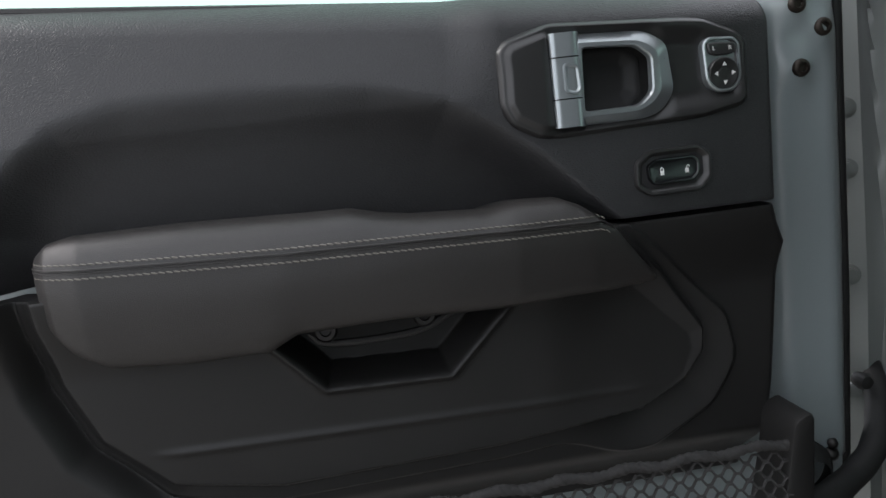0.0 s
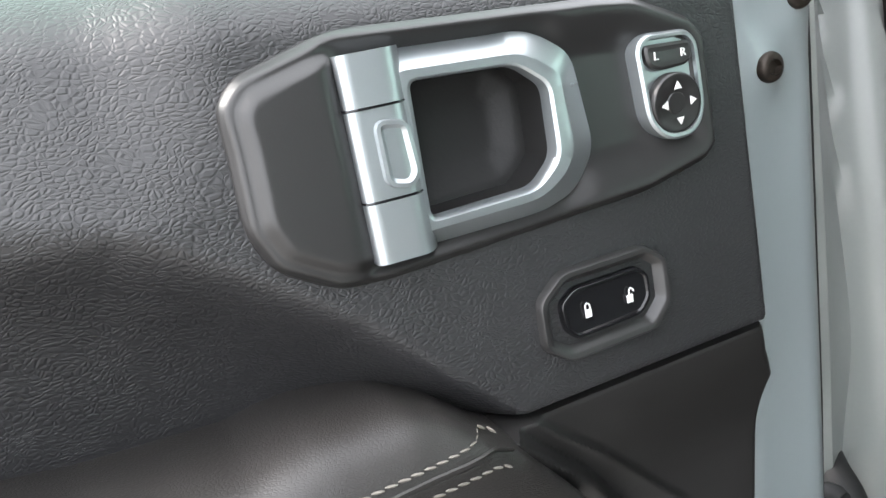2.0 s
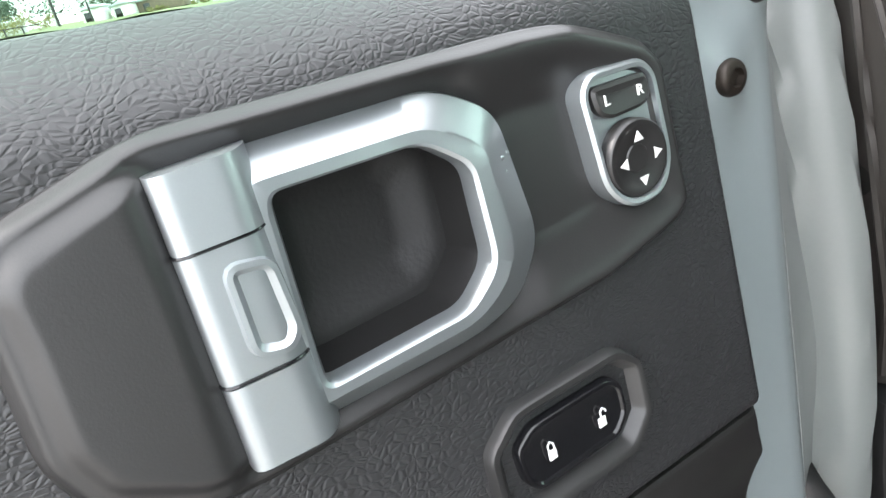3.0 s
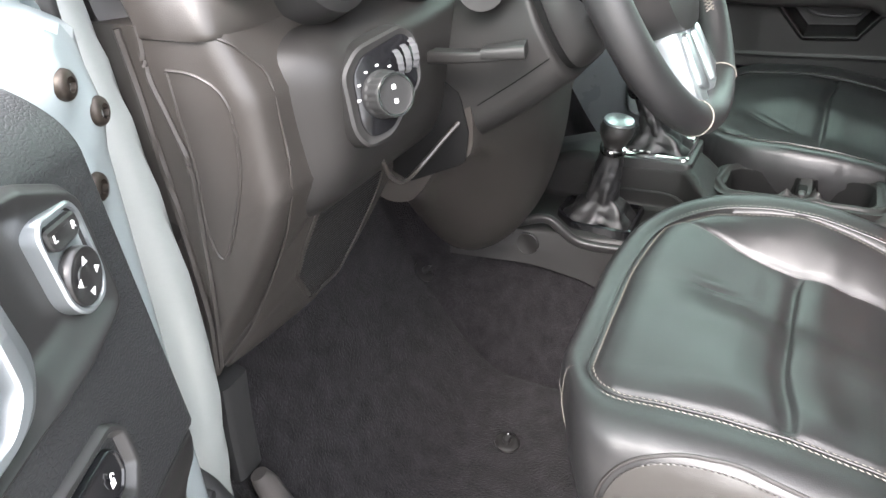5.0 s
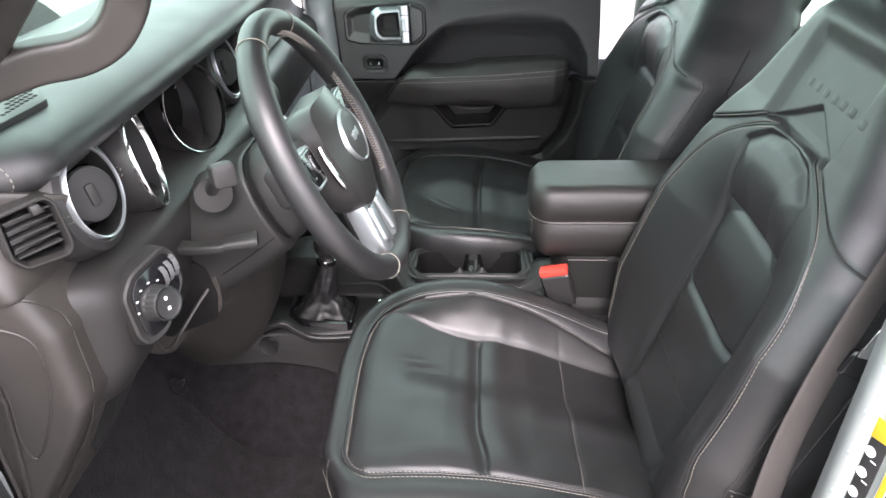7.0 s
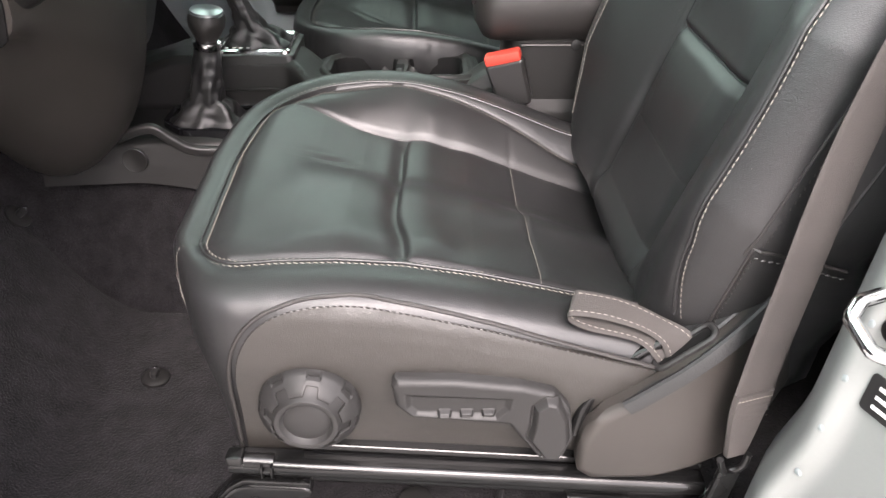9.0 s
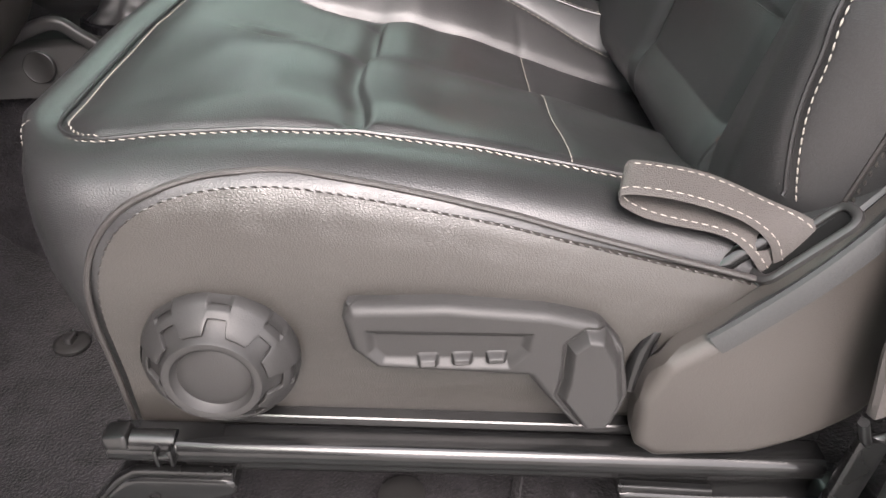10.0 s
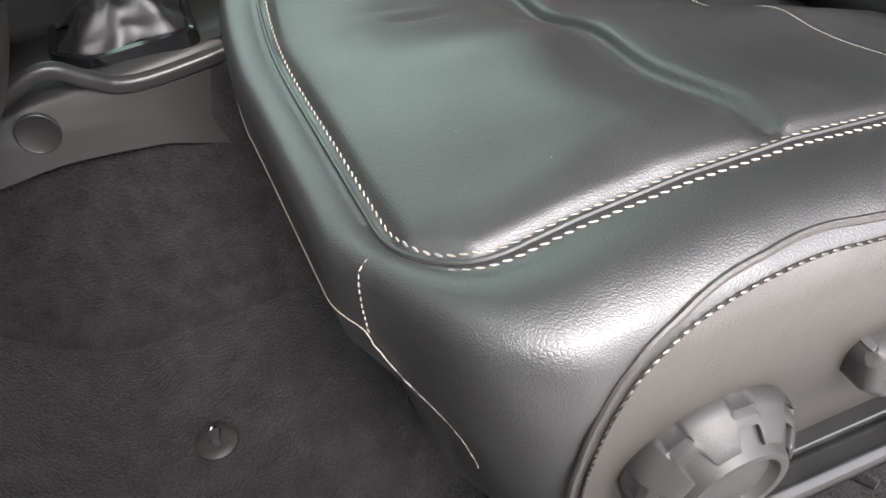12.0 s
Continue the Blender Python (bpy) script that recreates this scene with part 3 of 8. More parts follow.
    btn = [(0.073, -0.057), (0.082, -0.0515), (0.122, -0.0515), (0.127, -0.056), (0.126, -0.068), (0.119, -0.0745), (0.078, -0.0755), (0.073, -0.070)]
    part("button", M(plate(btn, [(-0.0015, -0.003), (-0.0012, 0.0020), (-0.0004, 0.0030), (0.0008, 0.0030), (0.0016, 0.0020), (0.004, 0.0018)], 0.003)), GLOSS, switch)
    for x, opened in ((0.0865, 0), (0.113, 1)):
        body = box(0.0040, 0.0046, 0.0006, 0.0002, (x, -0.0650, 0.0148))
        sx = opened * 0.0014
        arc = tube([(x - 0.0014 + sx, -0.0630, 0.0146), (x - 0.0014 + sx, -0.0606, 0.0144), (x + sx, -0.0594, 0.0142), (x + 0.0014 + sx, -0.0606, 0.0144), (x + 0.0014 + sx, -0.0630 + opened * 0.0014, 0.0146)], 0.00042, 6, up=(0.1, 0, 1))
        part("padlock_symbol", M(merge(body, arc)), WHITE, switch)
    # mirror switch
    if full:
        mp = [(0.1475, 0.060), (0.154, 0.066), (0.181, 0.0645), (0.1865, 0.058), (0.184, 0.022), (0.175, 0.0105), (0.157, 0.0105), (0.147, 0.021)]
        def mplate(poly, levels, r):
            V, F = stack(rounded(poly, r, 90), levels)
            V[:, 2] += panel_lean(0, V[:, 1]) + 0.002
            return M((V, F))
        mir = part("mirror_switch", mplate(mp, [(-0.0015, -0.006), (-0.0010, 0.0035), (0.0004, 0.0048), (0.0020, 0.0046), (0.0028, 0.0015)], 0.009), SILVER, door, "black mirror switch in a silver surround")
        mid = part("rocker", mplate([(0.151, 0.061), (0.182, 0.0595), (0.1815, 0.050), (0.176, 0.047), (0.158, 0.047), (0.152, 0.0505)], [(0, 0.0), (0, 0.0045), (0.0015, 0.0055), (0.004, 0.005)], 0.004), SMOOTH, mir)
        for ch, x in (("L", 0.1575), ("R", 0.1755)):
            V, F = letters(ch, 0.0062)
            part("letter", M((V + A((x, 0.0545 - 0.0008 * (ch == "R"), panel_lean(0, 0.054) + 0.0076)), F)), WHITE, mid)
        dial = lathe([(0.0162, 0.0), (0.0162, 0.0052), (0.0154, 0.0062), (0.0138, 0.0064), (0.0122, 0.0054), (0.006, 0.0046), (0.0055, 0.0052), (0.001, 0.0052)], 48)
        V, F = dial
        V = V + A((0.1655, 0.0285, panel_lean(0, 0.0285) + 0.002))
        knob = part("dial", M((V, F)), SMOOTH, mir, "round black mirror dial with white arrows")
        for i in range(4):
            a = i * math.pi / 2
            tri = A([(0.0116, 0, 0), (0.0076, 0.0024, 0), (0.0076, -0.0024, 0)])
            R = A([(math.cos(a), -math.sin(a), 0), (math.sin(a), math.cos(a), 0), (0, 0, 1)])
            tri = tri @ R.T + A((0.1655, 0.0285, panel_lean(0, 0.0285) + 0.0088))
            part("arrow", M((np.vstack([tri, tri + A((0, 0, 0.0006))]), [(0, 1, 2)[::-1], (3, 4, 5), (0, 1, 4, 3), (1, 2, 5, 4), (2, 0, 3, 5)])), WHITE, knob)
    return door, M


DA = radians(23.5)
D_O = A((0.02, 0.767, 1.37))
D_U, D_V, D_W = A((math.cos(DA), math.sin(DA), 0)), A((0, 0, 1.0)), A((math.sin(DA), -math.cos(DA), 0))


def driver_T(shape):
    return place(shape, D_O, D_U, D_V, D_W)


def passenger_T(shape):
    return place(shape, A((1.86, 0.69, 1.37)), A((0, 1.0, 0)), A((0, 0, 1.0)), A((-1.0, 0, 0)))


driver_door, DM = build_door(driver_T, "driver_door", 1.0, "open car door with black trim and silver handle", True, "front doors")
passenger_door, PM = build_door(passenger_T, "passenger_door", 0.84, "closed car door with black trim and silver handle", False, "front doors")

# door furniture that only the open door shows
for a, b in ((0.279, 0.096), (0.309, 0.069), (0.281, 0.027)):
    bolt = lathe([(0.0098, -0.054), (0.0102, -0.0435), (0.0094, -0.0412), (0.0078, -0.0398), (0.0052, -0.0394), (0.0046, -0.0430), (0.001, -0.0430)], 28,
                 lambda an, r, h: r * (1 + (0.16 * np.cos(6 * an) if 0.001 < r < 0.0050 else 0)))
    part("hinge_screw", DM((bolt[0] + A((a, b, 0)), bolt[1])), RUSTY, driver_door, "browned torx screw")
part("window_pane", DM(grid(*[A(q) for q in ([[-0.60, 0.20], [-0.60, 0.20]], [[0.14, 0.10], [0.60, 0.62]], [[-0.085, -0.085], [-0.15, -0.15]])])), GLASS, driver_door, "green-tinted window glass").visible_shadow = False
part("sill_seal", DM(tube([(-0.61, 0.168, -0.076), (0.0, 0.122, -0.076), (0.225, 0.106, -0.076)], 0.006, 8)), RUBBER, driver_door)

# map pocket: woven net with an elastic hem and a plastic end post
def net_w(u, v):
    return 0.040 + 0.010 * ss(-v, 0.36, 0.44)


rows = []
for k in range(17):
    pts = []
    for i in range(0, 150):
        u = 0.192 - 0.0054 * i
        ph = (1, 1, -1, -1)[i % 4] * (1 if k % 2 else -1)
        v = -0.377 - 0.0088 * k + 0.0036 * ph + 0.004 * math.sin(u * 17)
        pts.append((u, v, net_w(u, v) + 0.0012 * (1 if k % 2 else -1)))
    rows.append(sweep(pts, circle(0.0021, 6, 0.0014), up=(0, 1, 0.1)))
pocket = part("pocket_net", DM(merge(*rows)), NET, driver_door, "charcoal elastic net pocket")
us = np.linspace(0.196, -0.60, 420)
loops = []
for u in us:
    a = np.linspace(0, 2 * math.pi, 22, endpoint=False)
    r = 1 + 0.10 * np.sin(u * 2 * math.pi / 0.0085 + 1.3 * np.sin(a) * 2.2 + 1.5 * math.sin(u * 37)) + 0.08 * math.sin(u * 2 * math.pi / 0.031)
    loops.append(np.c_[np.full(22, u), -0.3640 + 0.0058 * r * np.sin(a) + 0.0022 * math.sin(u * 90), net_w(u, -0.36) + 0.0050 * r * np.cos(a)])
part("net_hem", DM(rings(loops)), NET, pocket, "gathered elastic hem")
post = prism([(0.197, -0.344), (0.203, -0.336), (0.217, -0.331), (0.222, -0.336), (0.218, -0.44), (0.196, -0.46), (0.176, -0.455), (0.190, -0.39)], -0.012, 0.050, 0.006, 0.005)
part("pocket_end_post", DM(post), PLASTIC, driver_door, "black plastic post ending the net pocket")


# ---- the front seats ----
CUSHION = [(-0.212, 0.19), (-0.220, 0.40), (-0.220, 0.60), (-0.221, 0.655), (-0.190, 0.688), (0.05, 0.699), (0.17, 0.684), (0.236, 0.62), (0.254, 0.50), (0.238, 0.37), (0.20, 0.19)]
CREST = [(0.15, 0.978), (0.245, 0.999), (0.30, 1.0130), (0.335, 1.0225), (0.40, 1.0390), (0.475, 1.0525), (0.54, 1.0570), (0.60, 1.0560), (0.655, 1.0520), (0.70, 1.0490)]
SIDE_NEAR = [(0.0, 0.0), (0.06, 0.0006), (0.2, -0.0035), (0.42, -0.0075), (0.62, -0.0065), (0.80, -0.0005), (0.89, 0.0060), (0.95, 0.0175), (0.985, 0.036), (1.0, 0.070), (1.0, 0.12)]
SIDE = [(0.0, 0.0), (0.06, 0.0010), (0.2, -0.0025), (0.42, -0.0060), (0.62, -0.0065), (0.80, -0.0030), (0.89, 0.006), (0.95, 0.020), (0.985, 0.040), (1.0, 0.070), (1.0, 0.12)]
WELT = [(0.648, 0.862), (0.646, 0.925), (0.644, 0.965), (0.637, 1.000), (0.622, 1.028), (0.599, 1.046), (0.563, 1.056), (0.523, 1.0575), (0.483, 1.053), (0.437, 1.043), (0.387, 1.030), (0.345, 1.016), (0.290, 0.998), (0.245, 0.984), (0.200, 0.970), (0.160, 0.958)]
INSERT_EDGE = [(0.15, 0.172), (0.33, 0.172), (0.48, 0.171), (0.58, 0.180), (0.66, 0.194), (0.70, 0.205)]


def far_lift(a, y):
    return 0.013 * ss(a, 0.02, 0.22) * np.clip(1 - ((np.asarray(y) - 0.50) / 0.24) ** 2, 0, 1)


def crest(a, y):
    return table(y, CREST) + far_lift(a, y)


def cushion_top(a, y):
    """Height of the cushion inside its stitched rim."""
    a, y = np.asarray(a, float), np.asarray(y, float)
    d = -sdf(CUSHION, a, y)
    z = crest(a, y)
    edge = table(y, INSERT_EDGE)
    lateral = np.minimum(a + 0.220, 0.248 - a)
    side = ss(a, -0.06, 0.06)
    # far bolster: falls from its sewn rim to the flat insert
    rise = np.clip((a - edge) / np.maximum(0.250 - edge, 0.02), 0, 1)
    far = 1 - np.where(a > edge, rise ** 0.8, 0.0)
    near = ss(lateral, 0.0, 0.15)
    ends = ss(0.70 - y, 0.05, 0.26) * (1 - side) + ss(0.70 - y, 0.03, 0.18) * side
    dip = (near * (1 - side) + far * side) * ends
    deep = 0.022 + 0.028 * side + 0.012 * ss(0.42 - y, 0.0, 0.12) * side
    z = z - (deep + far_lift(a, y)) * dip + 0.004 * (1 - np.exp(-np.clip(d, 0, 1) / 0.040)) - 0.012 * ss(0.34 - y, 0, 0.15)
    z = z - 0.004 * gauss(d - 0.004, 0.006) + 0.002 * gauss(d - 0.03, 0.02) * ss(y, 0.5, 0.6)
    # cross seam: soft fall on its front side, crisp roll behind
    s1 = y - (0.489 - 0.014 * ss(np.abs(a - 0.02) - 0.11, 0.0, 0.11))
    groove = np.where(s1 > 0, gauss(s1, 0.013), gauss(s1, 0.0042))
    z = z - 0.0085 * groove * ss(d, 0.002, 0.02) * (1 - ss(a - edge, -0.022, 0.0)) + (0.007 * gauss(s1 - 0.060, 0.050) + 0.006 * gauss(s1 + 0.030, 0.026)) * ss(d, 0.0, 0.05)
    z = z - 0.0010 * gauss(y - 0.333, 0.004) * ss(d, 0.002, 0.02)
    z = z - 0.0030 * gauss(a - edge, 0.0035) * ss(0.68 - y, 0, 0.05)
    z = z - 0.022 * ss(0.200 - y, -0.004, 0.03)
    # pulled wrinkles ahead of the cross seam
    for wa, wy, wl, wd in ((0.056, 0.585, 0.030, 0.0034), (0.070, 0.600, 0.024, 0.0016), (0.040, 0.572, 0.024, 0.0016)):
        z = z - wd * np.exp(-((a - wa + 0.25 * (y - wy)) / 0.0055) ** 2) * np.exp(-((y - wy) / wl) ** 2)
    return z + 0.0006 * np.sin(a * 47 + y * 31) * np.sin(y * 60 - a * 13)


def build_seat(cx, sg, name, label, full, group):
    def M(shape):
        return place(shape, A((cx, 0, 0)), A((sg, 0, 0)), A((0, 1.0, 0)), A((0, 0, 1.0)))

    seat = thing(name, (cx, 0.4, 0.70), label, "car seat", group)
    n = 460
    rim = rounded(CUSHION, (0.02, 0.3, 0.2, 0.03, 0.05, 0.1, 0.1, 0.12, 0.12, 0.1, 0.02), n)
    t = np.roll(rim, -1, 0) - np.roll(rim, 1, 0)
    t /= np.linalg.norm(t, axis=1)[:, None]
    out = np.stack([t[:, 1], -t[:, 0]], 1)
    if np.mean(np.sum(out * (rim - rim.mean(0)), 1)) < 0:
        out = -out
    corner_cut = 0.014 * np.clip(-2 * out[:, 0] * out[:, 1], 0, 1)
    reach = 0.043 - corner_cut - 0.006 * np.clip(out[:, 1], 0, 1) ** 2 + np.where(out[:, 0] < 0, 0.036, 0.012) * np.abs(out[:, 0]) ** 4
    bottom = 0.842 - 0.045 * ss(rim[:, 1], 0.655, 0.69)
    zt = crest(rim[:, 0], rim[:, 1])
    def tuck(z, oy, top):
        """The sides draw in towards their foot, the front most."""
        return (0.014 + 0.020 * np.clip(oy, 0, 1)) * ss(top - z, 0.045, 0.175)
    def ring(f, z):
        return np.c_[rim + out * (reach * f - tuck(z, out[:, 1], zt))[:, None], z]
    wn_ = np.clip(-out[:, 0], 0, 1) ** 2 * ss(0.69 - rim[:, 1], 0.0, 0.05)
    sides = [ring(f, zt - dz * (1 - wn_) - dn * wn_) for (f, dz), (_, dn) in zip(SIDE, SIDE_NEAR)]
    low = sides[-1][:, 2]
    for f, k in ((1.0, 0.25), (0.99, 0.5), (0.97, 0.75), (0.93, 0.93), (0.86, 1.0), (0.5, 1.0)):
        sides.append(ring(np.full(n, f) if True else f, low + (bottom - low) * k))
    c = A((0.0, 0.46))
    tops = []
    for s in np.linspace(0, 1, 230) ** 0.9:
        q = rim + (c - rim) * s * 0.995
        tops.append(np.c_[q, cushion_top(q[:, 0], q[:, 1])])
    tops = tops[::-1]
    cushion = part("cushion", M(rings(tops + sides, True, True)), LEATHER, seat, "black leather seat cushion with pale stitching", 60)

    def side_at(y, z):
        """Outer side face (lateral) at this place, on the outboard side."""
        top = float(crest(-0.220, y))
        f = np.interp(top - z, [q[1] for q in SIDE_NEAR[3:]], [q[0] for q in SIDE_NEAR[3:]])
        k = np.interp(z, [0.842, 0.856, 0.89], [0.90, 0.96, 1.0])
        return -0.220 - 0.079 * min(f, k if z < 0.89 else 1) + float(tuck(z, 0.0, top))

    # stitched rim: two rows and a folded piping
    m = (rim[:, 1] > 0.215)
    i0 = int(np.argmax(~m))
    order = [(i0 + k) % n for k in range(n) if m[(i0 + k) % n]]
    R2, O2, Z2 = rim[order], out[order], zt[order]
    up = np.c_[O2 * 0.35, np.ones(len(order))]
    for off, rows in ((-0.0055, 1), (0.0065, 1)):
        q = R2 + O2 * off
        z = np.where(off < 0, cushion_top(q[:, 0], q[:, 1]), Z2 + 0.0004)
        part("stitching", M(stitches(np.c_[q, z], up, 0.0048, 0.0018, 0.00062, 0.0005, 0.0006)), THREAD, cushion, "pale thread stitching")
    part("rim_piping", M(tube(np.c_[R2 + O2 * 0.0004, Z2 + 0.0002], 0.0014, 6)), LEATHER, cushion)
    line = [(a_, 0.333, float(cushion_top(a_, 0.333)) + 0.0002) for a_ in np.linspace(-0.215, 0.170, 90)]
    part("cross_stitching", M(stitches(line, (0, 0, 1), 0.0040, 0.0008, 0.00042, 0.0001)), THREAD, cushion, "fine pale cross seam")
    line = [(float(table(y_, INSERT_EDGE)), y_, float(cushion_top(table(y_, INSERT_EDGE), y_)) + 0.0003) for y_ in np.linspace(0.19, 0.65, 120)]
    part("insert_seam", M(tube(line, 0.0012, 6)), LEATHER, cushion)
    # side panel: welt with a sewn edge
    w = spline([(side_at(y, z) - 0.0012, y, z) for y, z in WELT], 160)
    w[:, 0] = [side_at(y, z) - 0.0008 for _, y, z in w]
    part("side_welt", M(tube(w, 0.0022, 8, up=(1, 0.1, 0.1))), LEATHER_SIDE, cushion)
    cen = A((0, 0.46, 0.93))
    inner = w + (cen - w) * A((0, 1, 1)) / np.linalg.norm((cen - w) * A((0, 1, 1)), axis=1)[:, None] * 0.0075
    inner[:, 0] = [side_at(y, z) - 0.0006 for _, y, z in inner]
    part("side_stitching", M(stitches(inner, (-1, 0, 0.15), 0.0042, 0.0020, 0.0007, 0.0014, 0.0006)), TAUPE, cushion)
    # smooth taupe panel inside the welt
    edge_yz = np.vstack([inner[:, 1:], [(0.160, 0.930), (0.162, 0.890), (0.165, 0.850), (0.47, 0.850), (0.632, 0.850)]])
    pan = disc(even(edge_yz, 200, True), lambda u, v: A([side_at(y_, z_) for y_, z_ in zip(u, v)]), 24, (0.47, 0.945), -0.006)
    part("side_panel", M((pan[0][:, [2, 0, 1]] - A((0.0026, 0, 0)), pan[1])), TAUPE, cushion, "smooth taupe-black side panel")
    # front piping, a vertical sewn line at the outer corner
    k = int(np.argmin(np.hypot(rim[:, 0] + 0.190, rim[:, 1] - 0.686)))
    fr = [j for j in order if rim[j, 1] > 0.62 and rim[j, 0] > rim[k, 0]]
    fr = sorted(fr, key=lambda j: rim[j, 0] + 2 * (0.70 - rim[j, 1]) * (rim[j, 0] > 0.1))
    line = [np.r_[rim[j] + out[j] * reach[j] * 0.985, 1.010] for j in fr]
    i2 = [(k - q // 2) % n for q in range(18)] if rim[(k - 3) % n, 1] < rim[k, 1] else [(k + q // 2) % n for q in range(18)]
    drop = [np.r_[rim[j] + out[j] * (reach[j] * 1.0 + 0.0006 - tuck(z, out[j, 1], zt[j])), z] for j, z in zip(i2, 1.006 - 0.121 * np.linspace(0, 1, 18) ** 1.15)][::-1]
    part("front_piping", M(tube(even(A(drop + line), 120), 0.0005, 6, up=(0.2, 0.3, 1))), THREAD, cushion, "thin pale front piping")
    sf, sd_ = [q[0] for q in SIDE], [q[1] for q in SIDE]
    corner = []
    for f in np.linspace(0.10, 0.985, 26):
        corner.append(np.r_[rim[k] + out[k] * (reach[k] * f + 0.0006), zt[k] - np.interp(f, sf, sd_) + 0.0004])
    part("corner_stitching", M(stitches(corner, np.r_[out[k], 0.2], 0.0034, 0.0014, 0.0006)), THREAD, cushion)

    # ---- backrest ----
    rc = radians(19.3)
    bu, bn = A((0, -math.sin(rc), math.cos(rc))), A((0, math.cos(rc), math.sin(rc)))
    B0 = A((0.0, 0.20, 1.02))
    def B(shape):
        return M(place(shape, B0, A((1.0, 0, 0)), bu, bn))
    half = [(-0.10, 0.255), (0.0, 0.280), (0.12, 0.308), (0.28, 0.310), (0.40, 0.298), (0.48, 0.264), (0.54, 0.228), (0.60, 0.202), (0.66, 0.172), (0.69, 0.130)]
    outline = [(-w_, h) for h, w_ in half] + [(w_, h) for h, w_ in half[::-1]]
    ol = rounded(outline, 0.05, 400)
    rimc = spline([(0.245, -0.15), (0.246, 0.03), (0.254, 0.10), (0.256, 0.22), (0.248, 0.31), (0.228, 0.37), (0.190, 0.418), (0.130, 0.455), (0.062, 0.484)], 80)
    rim_poly = [(x - 0.018, h) for x, h in rimc[::2]] + [(-x - 0.018, h) for x, h in rimc[::-2]]
    def rim_at(sd, t, off):
        """Point beside the sewn rim: sd side, t along it, off outward."""
        q = even(rimc, 400)
        k = np.gradient(q, axis=0)
        k /= np.linalg.norm(k, axis=1)[:, None]
        i = int(round(t * 399))
        return sd * (q[i, 0] + off * k[i, 1]) - 0.018, q[i, 1] - off * k[i, 0]
    XC = -0.016
    INS = [(XC - 0.115, -0.20), (XC + 0.115, -0.20), (XC + 0.115, 0.435), (XC + 0.070, 0.464), (XC + 0.02, 0.474), (XC - 0.02, 0.474), (XC - 0.070, 0.464), (XC - 0.115, 0.435)]
    COLLAR = [(0.0, 0.535), (0.045, 0.512), (0.10, 0.486), (0.14, 0.467), (0.20, 0.442), (0.245, 0.424), (0.33, 0.408)]
    def back(x, h):
        x, h = np.asarray(x, float), np.asarray(h, float)
        d = -sdf(outline, x, h)
        crest_h = table(h, [(-0.1, 0.010), (0.0, 0.040), (0.1, 0.060), (0.28, 0.058), (0.40, 0.036), (0.50, 0.016), (0.7, 0.0)])
        e = sdf(rim_poly, x, h)
        run = np.clip(1 + e / 0.130, 0, 1)
        z = crest_h * (0.55 * run + 0.45 * (1 - (1 - run) ** 2))
        z = z - 0.0024 * gauss(e, 0.0035) * (h > 0.0)
        z = z - 0.085 * (1 - np.sqrt(np.clip(1 - np.clip(1 - d / 0.062, 0, 1) ** 2, 0, 1)))
        # quilted insert in three pads, sunk along its outline
        i_ = sdf(INS, x, h)
        ins = ss(-i_, 0.0, 0.004)
        z = z - 0.0060 * np.where(i_ > 0, gauss(i_, 0.006), gauss(i_, 0.012))
        for s_, k_ in ((0.345, 0.0052), (0.193, 0.0060), (0.072, 0.0012)):
            z = z - k_ * np.where(h > s_, gauss(h - s_, 0.0040), gauss(h - s_, 0.010)) * ins
        z = z + (0.007 * gauss(h - 0.410, 0.045) + 0.007 * gauss(h - 0.272, 0.050) + 0.006 * gauss(h - 0.13, 0.050)) * ss(-i_, 0.0, 0.05)
        # shoulder collar overlaps the bolsters
        c_ = h - table(np.abs(x - XC), COLLAR)
        z = z + 0.007 * ss(c_, -0.003, 0.004) * ss(0.31 - np.abs(x), 0, 0.02)
        # sunken name panel between the shoulders
        return z - 0.012 * ss(0.105 - np.abs(x - XC), -0.012, 0.012) * ss(h, 0.476, 0.490) * ss(0.64 - h, 0.0, 0.04)
    front = disc(ol, back, 260, (0, 0.30))
    edge = back(ol[:, 0], ol[:, 1])
    loops = [np.c_[inset(ol, dd), edge + hh] for dd, hh in ((0.06, -0.125), (0.02, -0.115), (0.004, -0.09), (-0.002, -0.05), (-0.003, -0.02), (0, 0))]
    backrest = part("backrest", B(merge(front, rings(loops, True, False))), LEATHER, seat, "black leather backrest with side bolsters", 60)
    wide = [(q[0], q[1]) for q in half]
    for sd in (-1, 1):
        for dx in ((0.0045,) if sd < 0 else (0.0045, -0.0055)):
            row = [rim_at(sd, t, dx) for t in np.linspace(0.20, 0.99, 190)]
            row = [(a, b, float(back(a, b))) for a, b in row]
            part("stitching", B(stitches(row, (sd * 0.3 * (1 if dx > 0 else -1), 0, 1), 0.0048, 0.0018, 0.0007, 0.0004)), THREAD, backrest, "pale thread stitching")
        row = [rim_at(sd, t, 0) for t in np.linspace(0.20, 0.99, 120)]
        part("rim_piping", B(tube([(a, b, float(back(a, b)) + 0.0006) for a, b in row], 0.0016, 6, up=(0, 0.1, 1))), LEATHER, backrest)
        # outer seam down the side of the bolster, and the back panel's join behind it
        row = [(sd * (table(h, wide) - 0.004), h, float(back(sd * (table(h, wide) - 0.004), h))) for h in np.linspace(0.095, 0.42, 80)]
        part("outer_piping", B(tube(row, 0.0014, 6)), LEATHER_SIDE, backrest)
        row = [(x + sd * 0.001, h, n_ - 0.008) for x, h, n_ in row]
